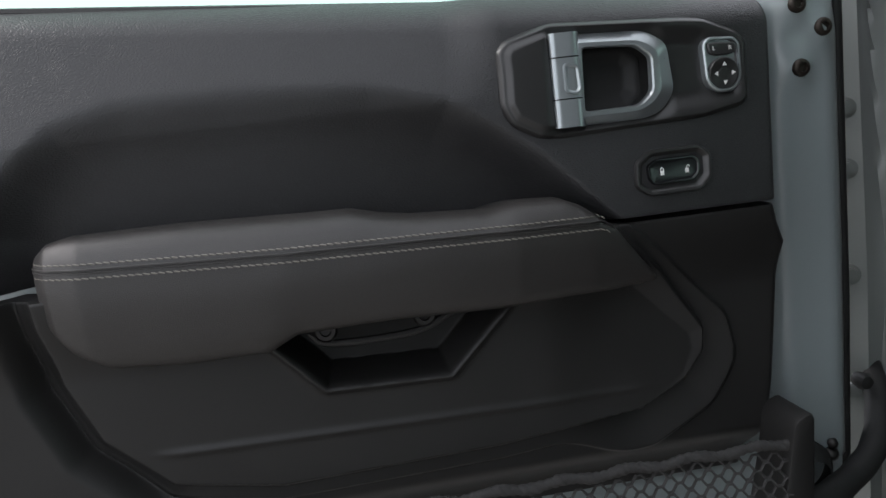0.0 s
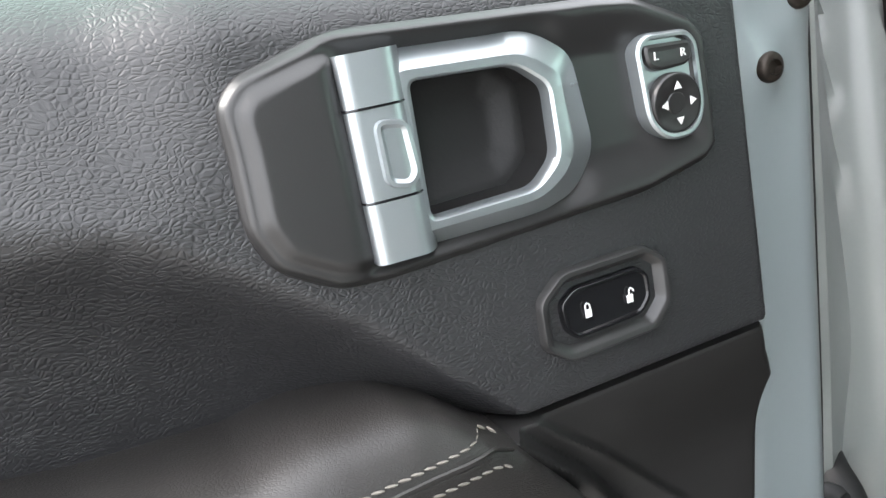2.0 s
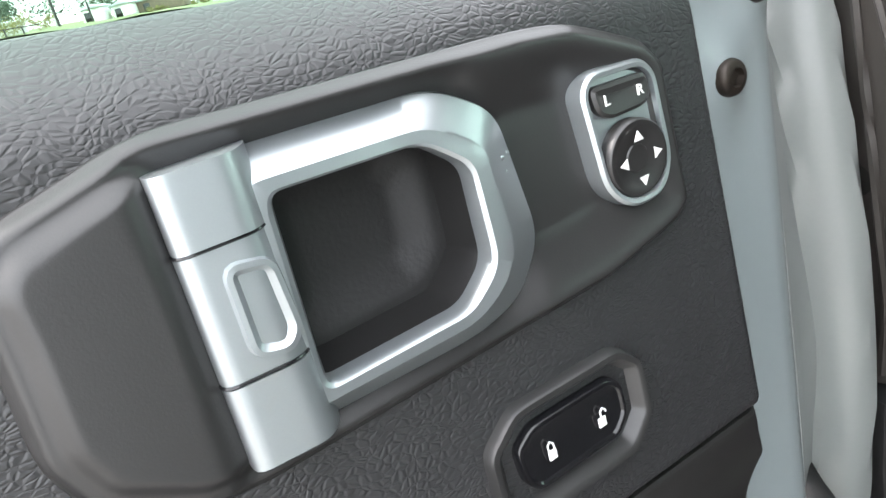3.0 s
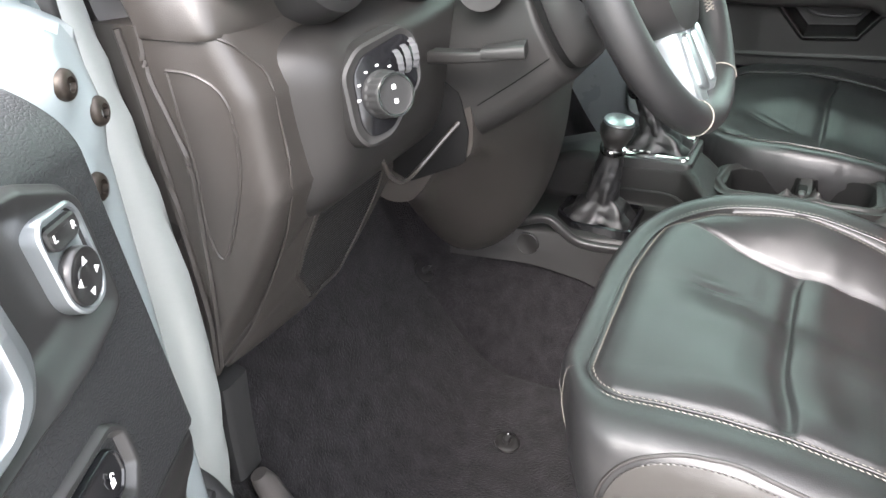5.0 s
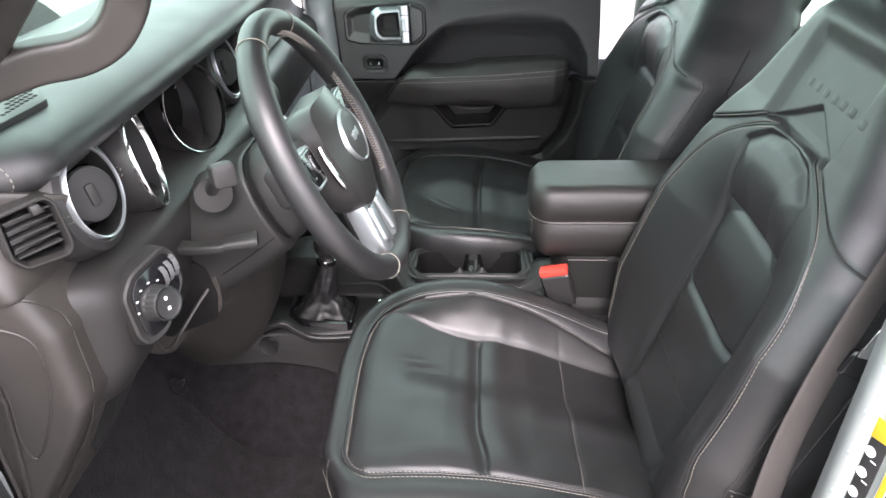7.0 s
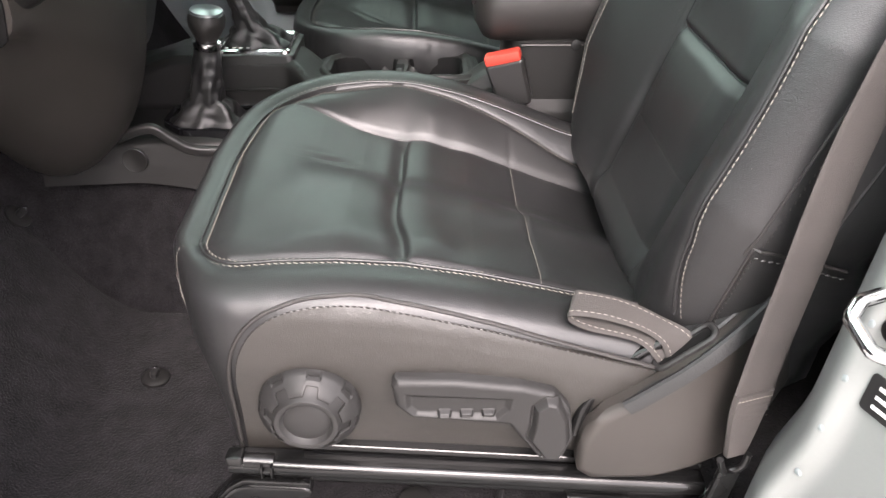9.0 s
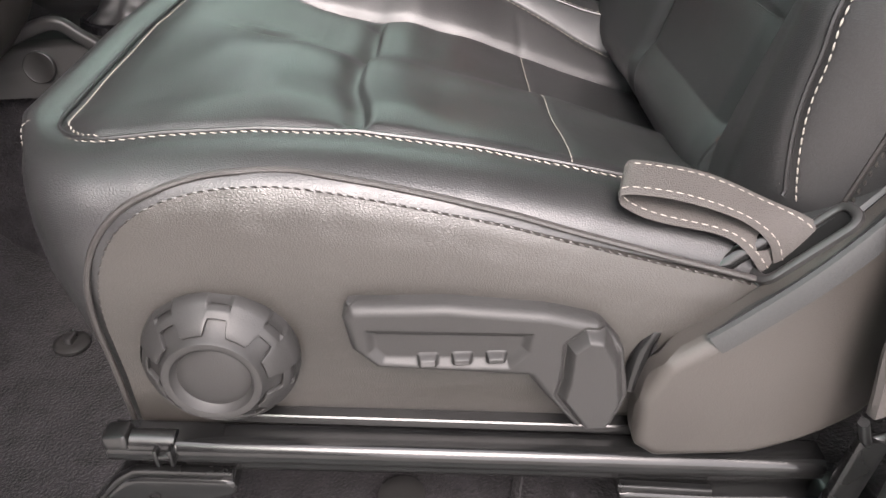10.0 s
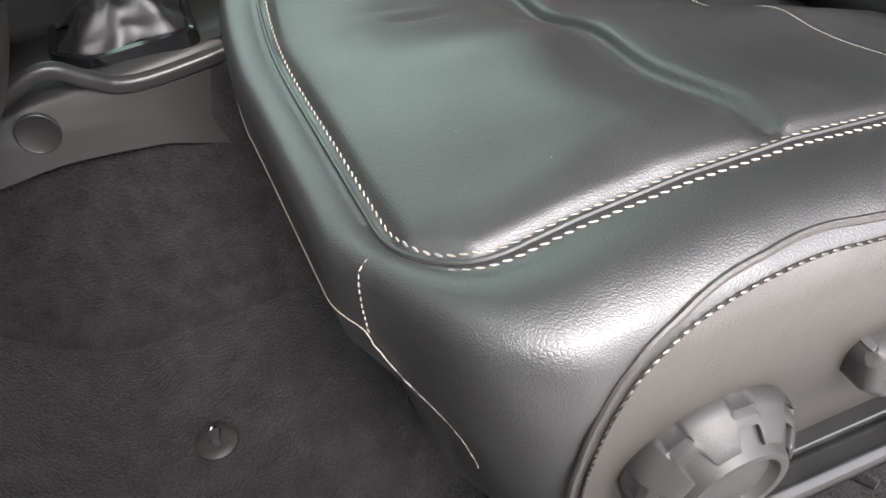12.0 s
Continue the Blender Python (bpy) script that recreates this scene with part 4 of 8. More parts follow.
        part("outer_stitching", B(stitches(row, (sd, 0, 0.5), 0.0040, 0.0028, 0.0010, 0.0004, 0.0006)), TAUPE, backrest)
        row = [(sd * (table(h, wide) + 0.0022), h, float(back(sd * table(h, wide), h)) - 0.022) for h in np.linspace(0.09, 0.50, 60)]
        part("back_panel_join", B(tube(row, 0.0020, 6)), RUBBER, backrest)
        # sewn flap at the foot of the bolster
        row = [(sd * 0.302, -0.02, 0.006), (sd * 0.304, 0.030, 0.014), (sd * 0.306, 0.059, 0.022), (sd * 0.308, 0.084, 0.024), (sd * 0.310, 0.099, 0.012), (sd * 0.312, 0.106, -0.010), (sd * 0.313, 0.110, -0.045), (sd * 0.310, 0.112, -0.085)]
        w_ = spline(row, 70)
        keep = [float(back(sd * (table(h, wide) - 0.003), h)) for h in w_[:, 1]]
        w_[:, 2] = np.minimum(w_[:, 2], keep)
        w_[:, 0] = [sd * (table(h, wide) + (0.0005 if n_ < k_ - 0.004 else -0.003)) for (_, h, n_), k_ in zip(w_, keep)]
        part("flap_piping", B(tube(w_, 0.0018, 6)), LEATHER_SIDE, backrest)
        in_ = w_ + A((sd * 0.0008, -0.007, -0.004))
        part("flap_stitching", B(stitches(in_, (sd, 0, 0.3), 0.0040, 0.0028, 0.0009, 0.0004, 0.0005)), TAUPE, backrest)
        row = [(XC + sd * x, table(x, COLLAR)) for x in np.linspace(0.105, 0.285, 40)]
        row = [(a, b, float(back(a, b)) + 0.0010) for a, b in row]
        part("collar_seam", B(tube(row, 0.0020, 6, up=(0, 0.1, 1))), LEATHER_SIDE, backrest)
    for s_ in (0.345, 0.193):
        row = [(XC + x, s_, float(back(XC + x, s_)) + 0.0006) for x in np.linspace(-0.113, 0.113, 40)]
        part("insert_seam", B(tube(row, 0.0012, 6, up=(0, 0.1, 1))), LEATHER, backrest)
    row = [(XC + x, 0.072, float(back(XC + x, 0.072)) + 0.0003) for x in np.linspace(-0.113, 0.113, 60)]
    part("cross_stitching", B(stitches(row, (0, 0, 1), 0.0040, 0.0008, 0.00040, 0.0001)), LEATHER_SIDE, backrest)
    # embossed maker's word as plain raised blocks
    for i in range(8):
        x = 0.048 - 0.0270 * i if sg > 0 else -0.10 + 0.0270 * i
        blk = prism([(x - 0.0078, 0.545), (x + 0.0078, 0.545), (x + 0.0078, 0.558), (x - 0.0078, 0.558)], 0, 0.0004, 0.004, 0.0003, 28)
        V, F = blk
        V = V.copy()
        V[:, 2] += back(V[:, 0], V[:, 1])
        part("embossed_block", B((V, F)), LEATHER, backrest)
    # head restraint
    hr = rounded([(-0.135, 0.70), (0.135, 0.70), (0.128, 0.86), (0.10, 0.895), (-0.10, 0.895), (-0.128, 0.86)], 0.04, 90)
    V, F = stack(hr, [(0.05, -0.075), (0.02, -0.07), (0.0, -0.04), (0.0, 0.0), (0.015, 0.02), (0.05, 0.03)])
    head = part("head_restraint", B((V, F)), LEATHER, seat, "black leather head restraint", 60)
    for sd in (-1, 1):
        part("restraint_post", B(tube([(sd * 0.06, 0.66, -0.03), (sd * 0.06, 0.74, -0.03)], 0.006, 10)), CHROME, head)
    return seat, cushion, backrest, M, B, side_at, back


driver_seat, d_cushion, d_back, SM, SB, side_at, back_h = build_seat(0.81, 1, "driver_seat", "black leather driver's seat with pale stitching on steel rails", True, "front seats")
passenger_seat, p_cushion, p_back, PSM, PSB, _, _ = build_seat(1.58, -1, "passenger_seat", "black leather passenger seat with pale stitching", False, "front seats")

# height knob: lobed grip with a domed, textured cap
ky, kz, kx = 0.568, 0.934, 0.513


def cone_h(r):
    return np.interp(r, [0.027, 0.0325, 0.050], [0.033, 0.029, 0.009])


def knob_at(shape):
    return place(shape, (kx, ky, kz), (0, 0.97, 0), (0, 0, 0.97), (-0.86, 0, 0))


prof = [(0.046, -0.024), (0.0495, 0.0), (0.0495, 0.008), (0.0485, 0.0105), (0.041, 0.0195), (0.0345, 0.0270), (0.0330, 0.0315), (0.0318, 0.0335),
        (0.0295, 0.0342), (0.0270, 0.0332), (0.0250, 0.0280), (0.0238, 0.0268), (0.0215, 0.0282), (0.0160, 0.0302), (0.0085, 0.0314), (0.001, 0.0318)]
knob = part("height_knob", knob_at(lathe(prof, 96)), KNOBPLASTIC, driver_seat, "grey-black lobed adjuster knob", 35)
# grip collar: eight lugs whose rounded feet reach down the cone, a notch and a pocket between each pair
an = np.linspace(0, 2 * math.pi, 384, endpoint=False)
gap_ = ss(np.cos(8 * (an - 0.20)), -0.10, 0.55)
r_in = 0.0350 + 0.0080 * gap_
pocket_ = ss(np.cos(8 * (an - 0.20)), 0.25, 0.65)
loops = []
for f, up_, outw in ((0, -0.0035, 0), (0, 0.0026, 0), (0.06, 0.0044, 0), (0.14, 0.0054, 0), (0.35, 0.0058, 0), (0.55, 0.0058, 0), (0.68, 0.0056, 0), (0.76, 0.0052, 1), (0.86, 0.0048, 1), (0.94, 0.0044, 0.9), (1.0, 0.0036, 0)):
    r = r_in + (0.0505 - r_in) * f
    h = cone_h(r) + up_ - 0.0044 * outw * pocket_
    loops.append(np.stack([r * np.cos(an), r * np.sin(an), h], 1))
for r, h in ((0.0520, 0.0085), (0.0526, 0.0050), (0.0526, 0.0), (0.050, -0.010)):
    q = r - 0.0016 * ss(np.cos(8 * (an - 0.20)), 0.2, 0.7) * (h > 0.001)
    loops.append(np.stack([q * np.cos(an), q * np.sin(an), np.full(len(an), h)], 1))
part("grip_collar", knob_at(rings(loops, False, False)), KNOBPLASTIC, knob, "collar of eight moulded grip lugs", 35)

# recline lever
LEV = [(0.485, 0.978), (0.479, 0.986), (0.420, 0.985), (0.357, 0.977), (0.326, 0.968), (0.309, 0.945), (0.303, 0.905), (0.312, 0.878), (0.336, 0.878), (0.356, 0.905), (0.370, 0.926), (0.466, 0.936), (0.481, 0.952)]
o = rounded(LEV, 0.006, 140)
REC = [(0.470, 0.968), (0.368, 0.962), (0.370, 0.948), (0.382, 0.936), (0.462, 0.940), (0.470, 0.950)]
HUB = [(0.345, 0.952), (0.334, 0.962), (0.322, 0.960), (0.312, 0.938), (0.308, 0.905), (0.316, 0.882), (0.332, 0.882), (0.349, 0.910), (0.346, 0.926)]


def lever_face(y, z):
    d = -sdf(LEV, y, z)
    h = 0.0165 - 0.009 * (1 - np.sqrt(np.clip(1 - np.clip(1 - d / 0.007, 0, 1) ** 2, 0, 1)))
    r = -sdf(REC, y, z)
    h = h - 0.0050 * ss(r, -0.002, 0.0055)
    for c_ in (0.433, 0.4115, 0.390):
        h = h + 0.0060 * ss(0.0068 - np.abs(y - c_), 0, 0.0022) * ss(0.0035 - np.abs(z - 0.9425), -0.001, 0.0025)
    h = h - 0.0030 * gauss(sdf(HUB, y, z) - 0.0012, 0.0018)
    return h + 0.0055 * ss(-sdf(HUB, y, z), -0.001, 0.0045)


def on_lever(shape):
    return place(shape, (0.512, 0.001, -0.0065), (0, 1, 0), (0, 0, 1), (-1, 0, 0))


o = rounded(LEV, 0.006, 340)
face = disc(o, lever_face, 120, (0.345, 0.945))
edge = np.full(len(o), 0.0075)
wall = rings([np.c_[inset(o, 0.002), edge - 0.036], np.c_[o, edge - 0.033], np.c_[o, edge - 0.001], np.c_[o, lever_face(o[:, 0], o[:, 1])]], True, False)
lever = part("recline_lever", on_lever(merge(face, wall)), KNOBPLASTIC, driver_seat, "grey-black plastic recline lever", 35)
top_bar = prism([(0.478, 0.9815), (0.482, 0.9858), (0.420, 0.9852), (0.357, 0.9772), (0.352, 0.9735), (0.362, 0.9728), (0.420, 0.9788)], -0.020, 0.0105, 0.003, 0.002, 70)
part("grip_shelf", on_lever(top_bar), KNOBPLASTIC, lever, "smooth upper grip shelf")

# side valance and its top ledge
VAL = [(0.300, 0.862), (0.300, 0.905), (0.288, 0.934), (0.246, 0.963), (0.165, 1.034), (0.120, 1.075), (0.06, 1.115), (0.02, 1.11), (0.03, 1.0), (0.10, 0.90), (0.14, 0.868), (0.225, 0.850), (0.285, 0.850)]
o = rounded(VAL, 0.012, 160)
def turn_in(y):
    """The cover wraps inwards behind the recliner."""
    return 2.6 * np.clip(0.225 - np.asarray(y), 0, 0.2) ** 2
def valance_face(y, z):
    d = -sdf(VAL, y, z)
    return 0.0206 - 0.010 * (1 - np.sqrt(np.clip(1 - np.clip(1 - d / 0.010, 0, 1) ** 2, 0, 1))) - turn_in(y)
o = rounded(VAL, 0.014, 220)
rim_ = valance_face(o[:, 0], o[:, 1])
V, F = merge(disc(o, valance_face, 60, (0.20, 0.945)), rings([np.c_[o, rim_ - 0.012], np.c_[o, rim_]], True, False))
valance = part("side_valance", place((V, F), (0.508, 0, 0), (0, 1, 0), (0, 0, 1), (-1, 0, 0)), DASHPLASTIC, driver_seat, "dark plastic recliner cover", 40)
LEDGE = spline([(0.262, 0.9535), (0.246, 0.966), (0.205, 1.001), (0.165, 1.037), (0.120, 1.078), (0.06, 1.118), (0.03, 1.130)], 60)
slope = np.gradient(LEDGE, axis=0)
slope /= np.linalg.norm(slope, axis=1)[:, None]
lx = [(0.4865, -0.012), (0.4870, -0.004), (0.4885, 0.0010), (0.4915, 0.0022), (0.4945, 0.0010), (0.4965, -0.0015), (0.513, -0.0035), (0.516, -0.0012), (0.520, -0.0012), (0.545, 0.0030), (0.565, -0.002), (0.567, -0.030)]
rows_ = []
for (y_, z_), (ty_, tz_) in zip(LEDGE, slope):
    row = [A((x_ + turn_in(y_) * (1 - float(ss(x_, 0.50, 0.56))), y_ + 0.66 * dn, z_ + 0.75 * dn)) for x_, dn in lx]
    rows_.append(np.stack(row))
part("valance_ledge", rings(rows_, False, False, False), LEDGEPLASTIC, valance, "rough black top ledge", 35)
part("inner_flange", tube(spline([(0.509, 0.302, 0.898), (0.514, 0.292, 0.935), (0.521, 0.270, 0.962), (0.526, 0.248, 0.984), (0.528, 0.225, 1.000)], 40), 0.0065, 10), RAILBLACK, valance, "glossy black inner flange")
part("ledge_lip", tube(spline([(0.506, 0.298, 0.905), (0.512, 0.288, 0.930), (0.516, 0.268, 0.949), (0.517, 0.250, 0.962), (0.517, 0.236, 0.974)], 40), 0.0022, 8), RUBBER, valance)
slot = rounded([(-0.033, -0.0105), (0.033, -0.0105), (0.033, 0.0105), (-0.033, 0.0105)], 0.0100, 60)
sy = A((0, -0.752, 0.659))
sn = A((0, 0.659, 0.752))
def on_slot(shape):
    return place(shape, (0.5190, 0.2045, 1.0020), sy, (-1, 0, 0), sn)
part("strap_slot", on_slot(stack(slot, [(-0.0035, -0.006), (-0.003, 0.0010), (-0.0012, 0.0022), (0.0012, 0.0022), (0.0030, 0.0008), (0.0036, -0.003)], False, False)), SMOOTH, valance, "slotted plastic surround")
# flat near-black sheet in the slot; the shade of its depth is colour
part("slot_shade", on_slot(stack(inset(slot, 0.0034), [(0, 0.0004), (0.0004, -0.0008), (0.001, -0.001)], False, True)), VOID, valance, "near-black sheet for the shade in the strap slot")
# pull strap: a folded loop of webbing with two pale stitch rows
near_edge = spline([(0.519, 0.226, 0.980), (0.520, 0.240, 0.998), (0.521, 0.2569, 1.0085), (0.521, 0.294, 1.0185), (0.521, 0.312, 1.0270), (0.521, 0.3185, 1.0335), (0.521, 0.3140, 1.0385), (0.521, 0.282, 1.0330),
                    (0.521, 0.2458, 1.0190), (0.520, 0.226, 1.003), (0.519, 0.219, 0.985)], 110)
far_edge = spline([(0.528, 0.196, 0.995), (0.535, 0.215, 1.008), (0.545, 0.240, 1.016), (0.553, 0.280, 1.0290), (0.554, 0.300, 1.0350), (0.554, 0.3065, 1.0400), (0.553, 0.3020, 1.0440), (0.549, 0.2600, 1.0360),
                   (0.541, 0.2230, 1.0210), (0.529, 0.1960, 1.0110), (0.519, 0.187, 0.998)], 110)
P_ = 0.5 * (near_edge + far_edge)
T_ = np.gradient(P_, axis=0)
T_ /= np.linalg.norm(T_, axis=1)[:, None]
acr = far_edge - near_edge
half_ = 0.5 * np.linalg.norm(acr, axis=1)[:, None]
acr /= 2 * half_
sec = rounded([(-1, -0.0012), (1, -0.0012), (1, 0.0012), (-1, 0.0012)], 0.0008, 20)
loops = []
for p, tt, ac, hw in zip(P_, T_, acr, half_):
    nn = np.cross(tt, ac)
    nn /= np.linalg.norm(nn)
    loops.append(p + sec[:, :1] * ac * hw + sec[:, 1:] * nn)
strap = whole("pull_strap", rings(loops), WEB, "grey folded webbing pull strap beside the seat", "strap")
for sd in (-0.70, 0.70):
    for face_ in (1, -1):
        nn = np.cross(T_, acr) * face_
        part("stitching", stitches(P_ + acr * half_ * sd + nn * 0.0013, nn, 0.0044, 0.0022, 0.0004), THREAD, strap, "pale thread")

# rails, brackets, front bar
def rail(x):
    r = thing("seat_rail", (x, 0.45, 0.80), "dark steel seat slide rail on bolted brackets", "seat rail", "seat rails")
    part("upper_channel", sweep([(x, 0.655, 0.868), (x, 0.46, 0.853), (x, 0.16, 0.829)], rounded([(-0.015, -0.012), (0.014, -0.012), (0.015, -0.001), (0.010, 0.0045), (-0.009, 0.0045), (-0.0155, -0.002)], 0.003, 40)), RAILBLACK, r, "gloss black upper slide")
    part("top_strip", sweep([(x + 0.012, 0.58, 0.8765), (x + 0.012, 0.16, 0.8425)], rounded([(-0.006, -0.006), (0.006, -0.006), (0.006, 0.0015), (-0.006, 0.0015)], 0.001, 24)), RAILBLACK, r)
    part("slide_rod", sweep([(x - 0.006, 0.640, 0.867), (x - 0.006, 0.61, 0.8645)], circle(0.0085, 16)), STEEL, r)
    part("lower_channel", sweep([(x + 0.012, 0.64, 0.846), (x + 0.012, 0.16, 0.810)], rounded([(-0.016, -0.010), (0.016, -0.010), (0.016, 0.012), (-0.016, 0.012)], 0.003, 32)), RAILBLACK, r)
    part("end_cap", place(box(0.018, 0.018, 0.019, 0.003), (x - 0.005, 0.649, 0.868), (1, 0, 0), (0, 1, -0.06), (0, 0.06, 1)), STEEL, r, "grey metal end cap")
    clip = part("slide_clip", place(merge(box(0.010, 0.003, 0.015, 0.001, (0, 0.005, 0)), box(0.010, 0.003, 0.015, 0.001, (0, -0.005, 0)), box(0.008, 0.010, 0.004, 0.001, (0, 0, 0))), (x - 0.015, 0.616, 0.862), (1, 0, 0), (0, 1, 0), (0, 0, 1)), STEEL, r, "bright slide clip")
    plates = ([(0.573, 0.834), (0.645, 0.840), (0.660, 0.829), (0.700, 0.782), (0.735, 0.735), (0.752, 0.690), (0.700, 0.690), (0.668, 0.735), (0.640, 0.778), (0.628, 0.800), (0.606, 0.810), (0.573, 0.821)],
              [(0.306, 0.812), (0.236, 0.804), (0.150, 0.800), (0.105, 0.780), (0.075, 0.730), (0.070, 0.700), (0.120, 0.700), (0.150, 0.745), (0.190, 0.768), (0.262, 0.778), (0.300, 0.795)])
    flanges = ([(0.575, 0.8365), (0.643, 0.8420), (0.656, 0.834), (0.672, 0.815)], [(0.304, 0.8135), (0.236, 0.8055)])
    for poly, edge_ in zip(plates, flanges):
        o_ = rounded(poly, 0.008, 90)
        b = part("bracket", place(stack(o_, [(0.001, -0.016), (0, -0.015), (0, 0.013), (0.0015, 0.0145), (0.003, 0.0148)]), (x - 0.002, 0, 0), (0, 1, 0), (0, 0, 1), (-1, 0, 0)), RAILBLACK, r, "black steel foot bracket")
        fl = [(x - 0.010, y_, z_) for y_, z_ in edge_]
        part("bracket_flange", sweep(even(A(fl), 20), rounded([(-0.0035, -0.0045), (0.0035, -0.0045), (0.0035, 0.0030), (-0.0035, 0.0030)], 0.002, 20)), STEEL, b, "bare rolled bracket edge")
    for y_, z_ in ((0.632, 0.822), (0.165, 0.787), (0.205, 0.792)):
        V, F = lathe([(0.0045, -0.001), (0.0045, 0.0006), (0.003, 0.001), (0.0028, -0.0006), (0.001, -0.0006)], 16)
        part("rivet", place((V, F), (x - 0.0168, y_, z_), (0, 1, 0), (0, 0, 1), (-1, 0, 0)), VOID if y_ > 0.4 else STEEL, r)
    return r
rail(0.508)
rail(1.04)


# ---- dashboard ----
dash = thing("dashboard", (1.15, 1.10, 1.10), "dark moulded dashboard with round vents and dials", "dashboard")
PROF = [(1.42, 1.515), (1.25, 1.565), (1.06, 1.598), (0.978, 1.594), (0.940, 1.579), (0.928, 1.561), (0.942, 1.543), (0.980, 1.528), (0.990, 1.495), (0.982, 1.462), (0.955, 1.444), (0.925, 1.432),
        (0.900, 1.418), (0.890, 1.395), (0.892, 1.345), (0.900, 1.300), (0.925, 1.262), (0.985, 1.235), (1.10, 1.225)]
prof = spline(PROF, 96)
xs = np.r_[np.linspace(0.418, 0.56, 22), np.linspace(0.58, 1.90, 60)]
loops = []
for x in xs:
    e = 1 - ss(x, 0.405, 0.535)
    p = prof.copy()
    back = np.clip((1.30 - p[:, 0]) / 0.4, 0, 1)
    p[:, 0] += 0.115 * e ** 1.4 * back + 0.015 * ss(x, 1.1, 1.9) * back
    p[:, 1] -= 0.010 * e * (p[:, 1] > 1.55)
    # glove box side stays flatter and higher
    if x > 1.28:
        low = p[:, 1] < 1.44
        p[:, 0] += low * 0.03 * ss(x, 1.28, 1.36)
    loops.append(np.c_[np.full(len(p), x), p])
part("moulding", rings(loops, True, True, False), DASHBLACK, dash, "dark grey plastic dash moulding", 50)

# stitched top pad, a separate skin over the brow
pad = [q for q in loops if 0.40 < q[0, 0] < 1.90]
skin = []
for q in pad:
    t = np.gradient(q[:, 1:], axis=0)
    t /= np.linalg.norm(t, axis=1)[:, None]
    nrm = np.stack([t[:, 1], -t[:, 0]], 1)
    if nrm[20, 1] < 0:
        nrm = -nrm
    k = q[8:51].copy()
    k[:, 1:] += nrm[8:51] * 0.0040
    k[0, 1:] = q[8, 1:] - nrm[8] * 0.001
    k[-1, 1:] = q[50, 1:] - nrm[50] * 0.001
    skin.append(k)
top_pad = part("top_pad", rings(skin, True, True, False), LEATHER, dash, "soft black dash top pad", 50)
for dx in (-0.0065, 0.0065):
    i = 8
    row = skin[i][12:].copy()
    row[:, 0] += dx
    row[:, 1] -= dx * 1.2
    part("stitching", stitches(row, (-0.4, -0.7, 0.5), 0.0050, 0.0020, 0.0009, 0.0012), THREAD, top_pad, "pale thread stitching")

# end post at the hinge pillar: narrows to its foot
POST_Y = [(1.05, 1.062), (1.09, 1.047), (1.20, 0.978), (1.26, 0.940), (1.305, 0.918), (1.40, 0.922), (1.46, 0.950)]


def post_section(z):
    yf = table(z, POST_Y)
    xi = table(z, [(1.05, 0.450), (1.075, 0.468), (1.12, 0.502), (1.20, 0.504), (1.26, 0.520), (1.305, 0.565), (1.35, 0.60), (1.40, 0.60), (1.46, 0.58)])
    xo = table(z, [(1.05, 0.428), (1.46, 0.416)])
    return rounded([(xo, 1.40), (xo - 0.004, yf + 0.06), (xo + 0.012, yf + 0.004), (xi - 0.010, yf), (xi + 0.012, yf + 0.030), (xi + 0.05 * (z > 1.0), 1.40)], (0.01, 0.03, 0.012, 0.014, 0.02, 0.01), 90)
loops = [np.c_[post_section(z), np.full(90, z)] for z in np.linspace(1.06, 1.46, 40)]
post = part("end_post", rings(loops), DASHPLASTIC, dash, "dark plastic end post beside the door opening", 50)
# flush end panel round the side vent, between the post and the pad
up_c = spline([(0.413, 1.050), (0.425, 1.020), (0.447, 0.988), (0.470, 0.958), (0.492, 0.934), (0.514, 0.918)], 40)
lo_c = spline([(0.411, 1.020), (0.414, 0.985), (0.424, 0.955), (0.455, 0.948), (0.490, 0.947), (0.520, 0.947)], 40)
nrm_c = np.gradient(up_c, axis=0)[:, ::-1] * A((1, -1))
nrm_c /= np.linalg.norm(nrm_c, axis=1)[:, None]
cols_ = []
for u_, l_, n_ in zip(up_c, lo_c, nrm_c):
    zt_ = table(u_[0], [(0.413, 1.572), (0.447, 1.560), (0.470, 1.551), (0.500, 1.536), (0.514, 1.530)])
    sec_ = rounded([(-0.05, 1.448), (0.0, 1.448), (0.0, zt_), (-0.05, zt_)], 0.003, 90)
    k_ = ss(sec_[:, 1], 1.448, 1.540)[:, None]
    base_ = l_ * (1 - k_) + u_ * k_
    cols_.append(np.c_[base_ + n_ * sec_[:, :1], sec_[:, 1]])
part("end_panel", rings(cols_), DASHPLASTIC, dash, "warm grey plastic dash end panel", 50)
# shut-lines and fuse cover outline raised on the post
def on_post(y, z, lift=0.001):
    xo = table(z, [(1.05, 0.428), (1.46, 0.416)])
    yf = table(z, POST_Y)
    t = ss(y, yf + 0.055, yf + 0.004)
    return (xo - 0.004 + 0.016 * t - lift, y, z)
def line_on_post(nm, pts, r, lift=0.0):
    return part(nm, tube(spline([(x - lift, y - lift * 0.5, z) for x, y, z in pts], 70), r, 6), DASHPLASTIC, post)
line_on_post("cover_line", [(0.420, 1.03, 1.460), (0.418, 0.989, 1.458), (0.434, 0.950, 1.447), (0.452, 0.938, 1.427), (0.459, 0.929, 1.409), (0.458, 0.923, 1.363), (0.456, 0.921, 1.318),
                            (0.462, 0.940, 1.262), (0.472, 0.981, 1.190), (0.470, 1.024, 1.118), (0.446, 1.050, 1.078)], 0.0013, 0.0006)
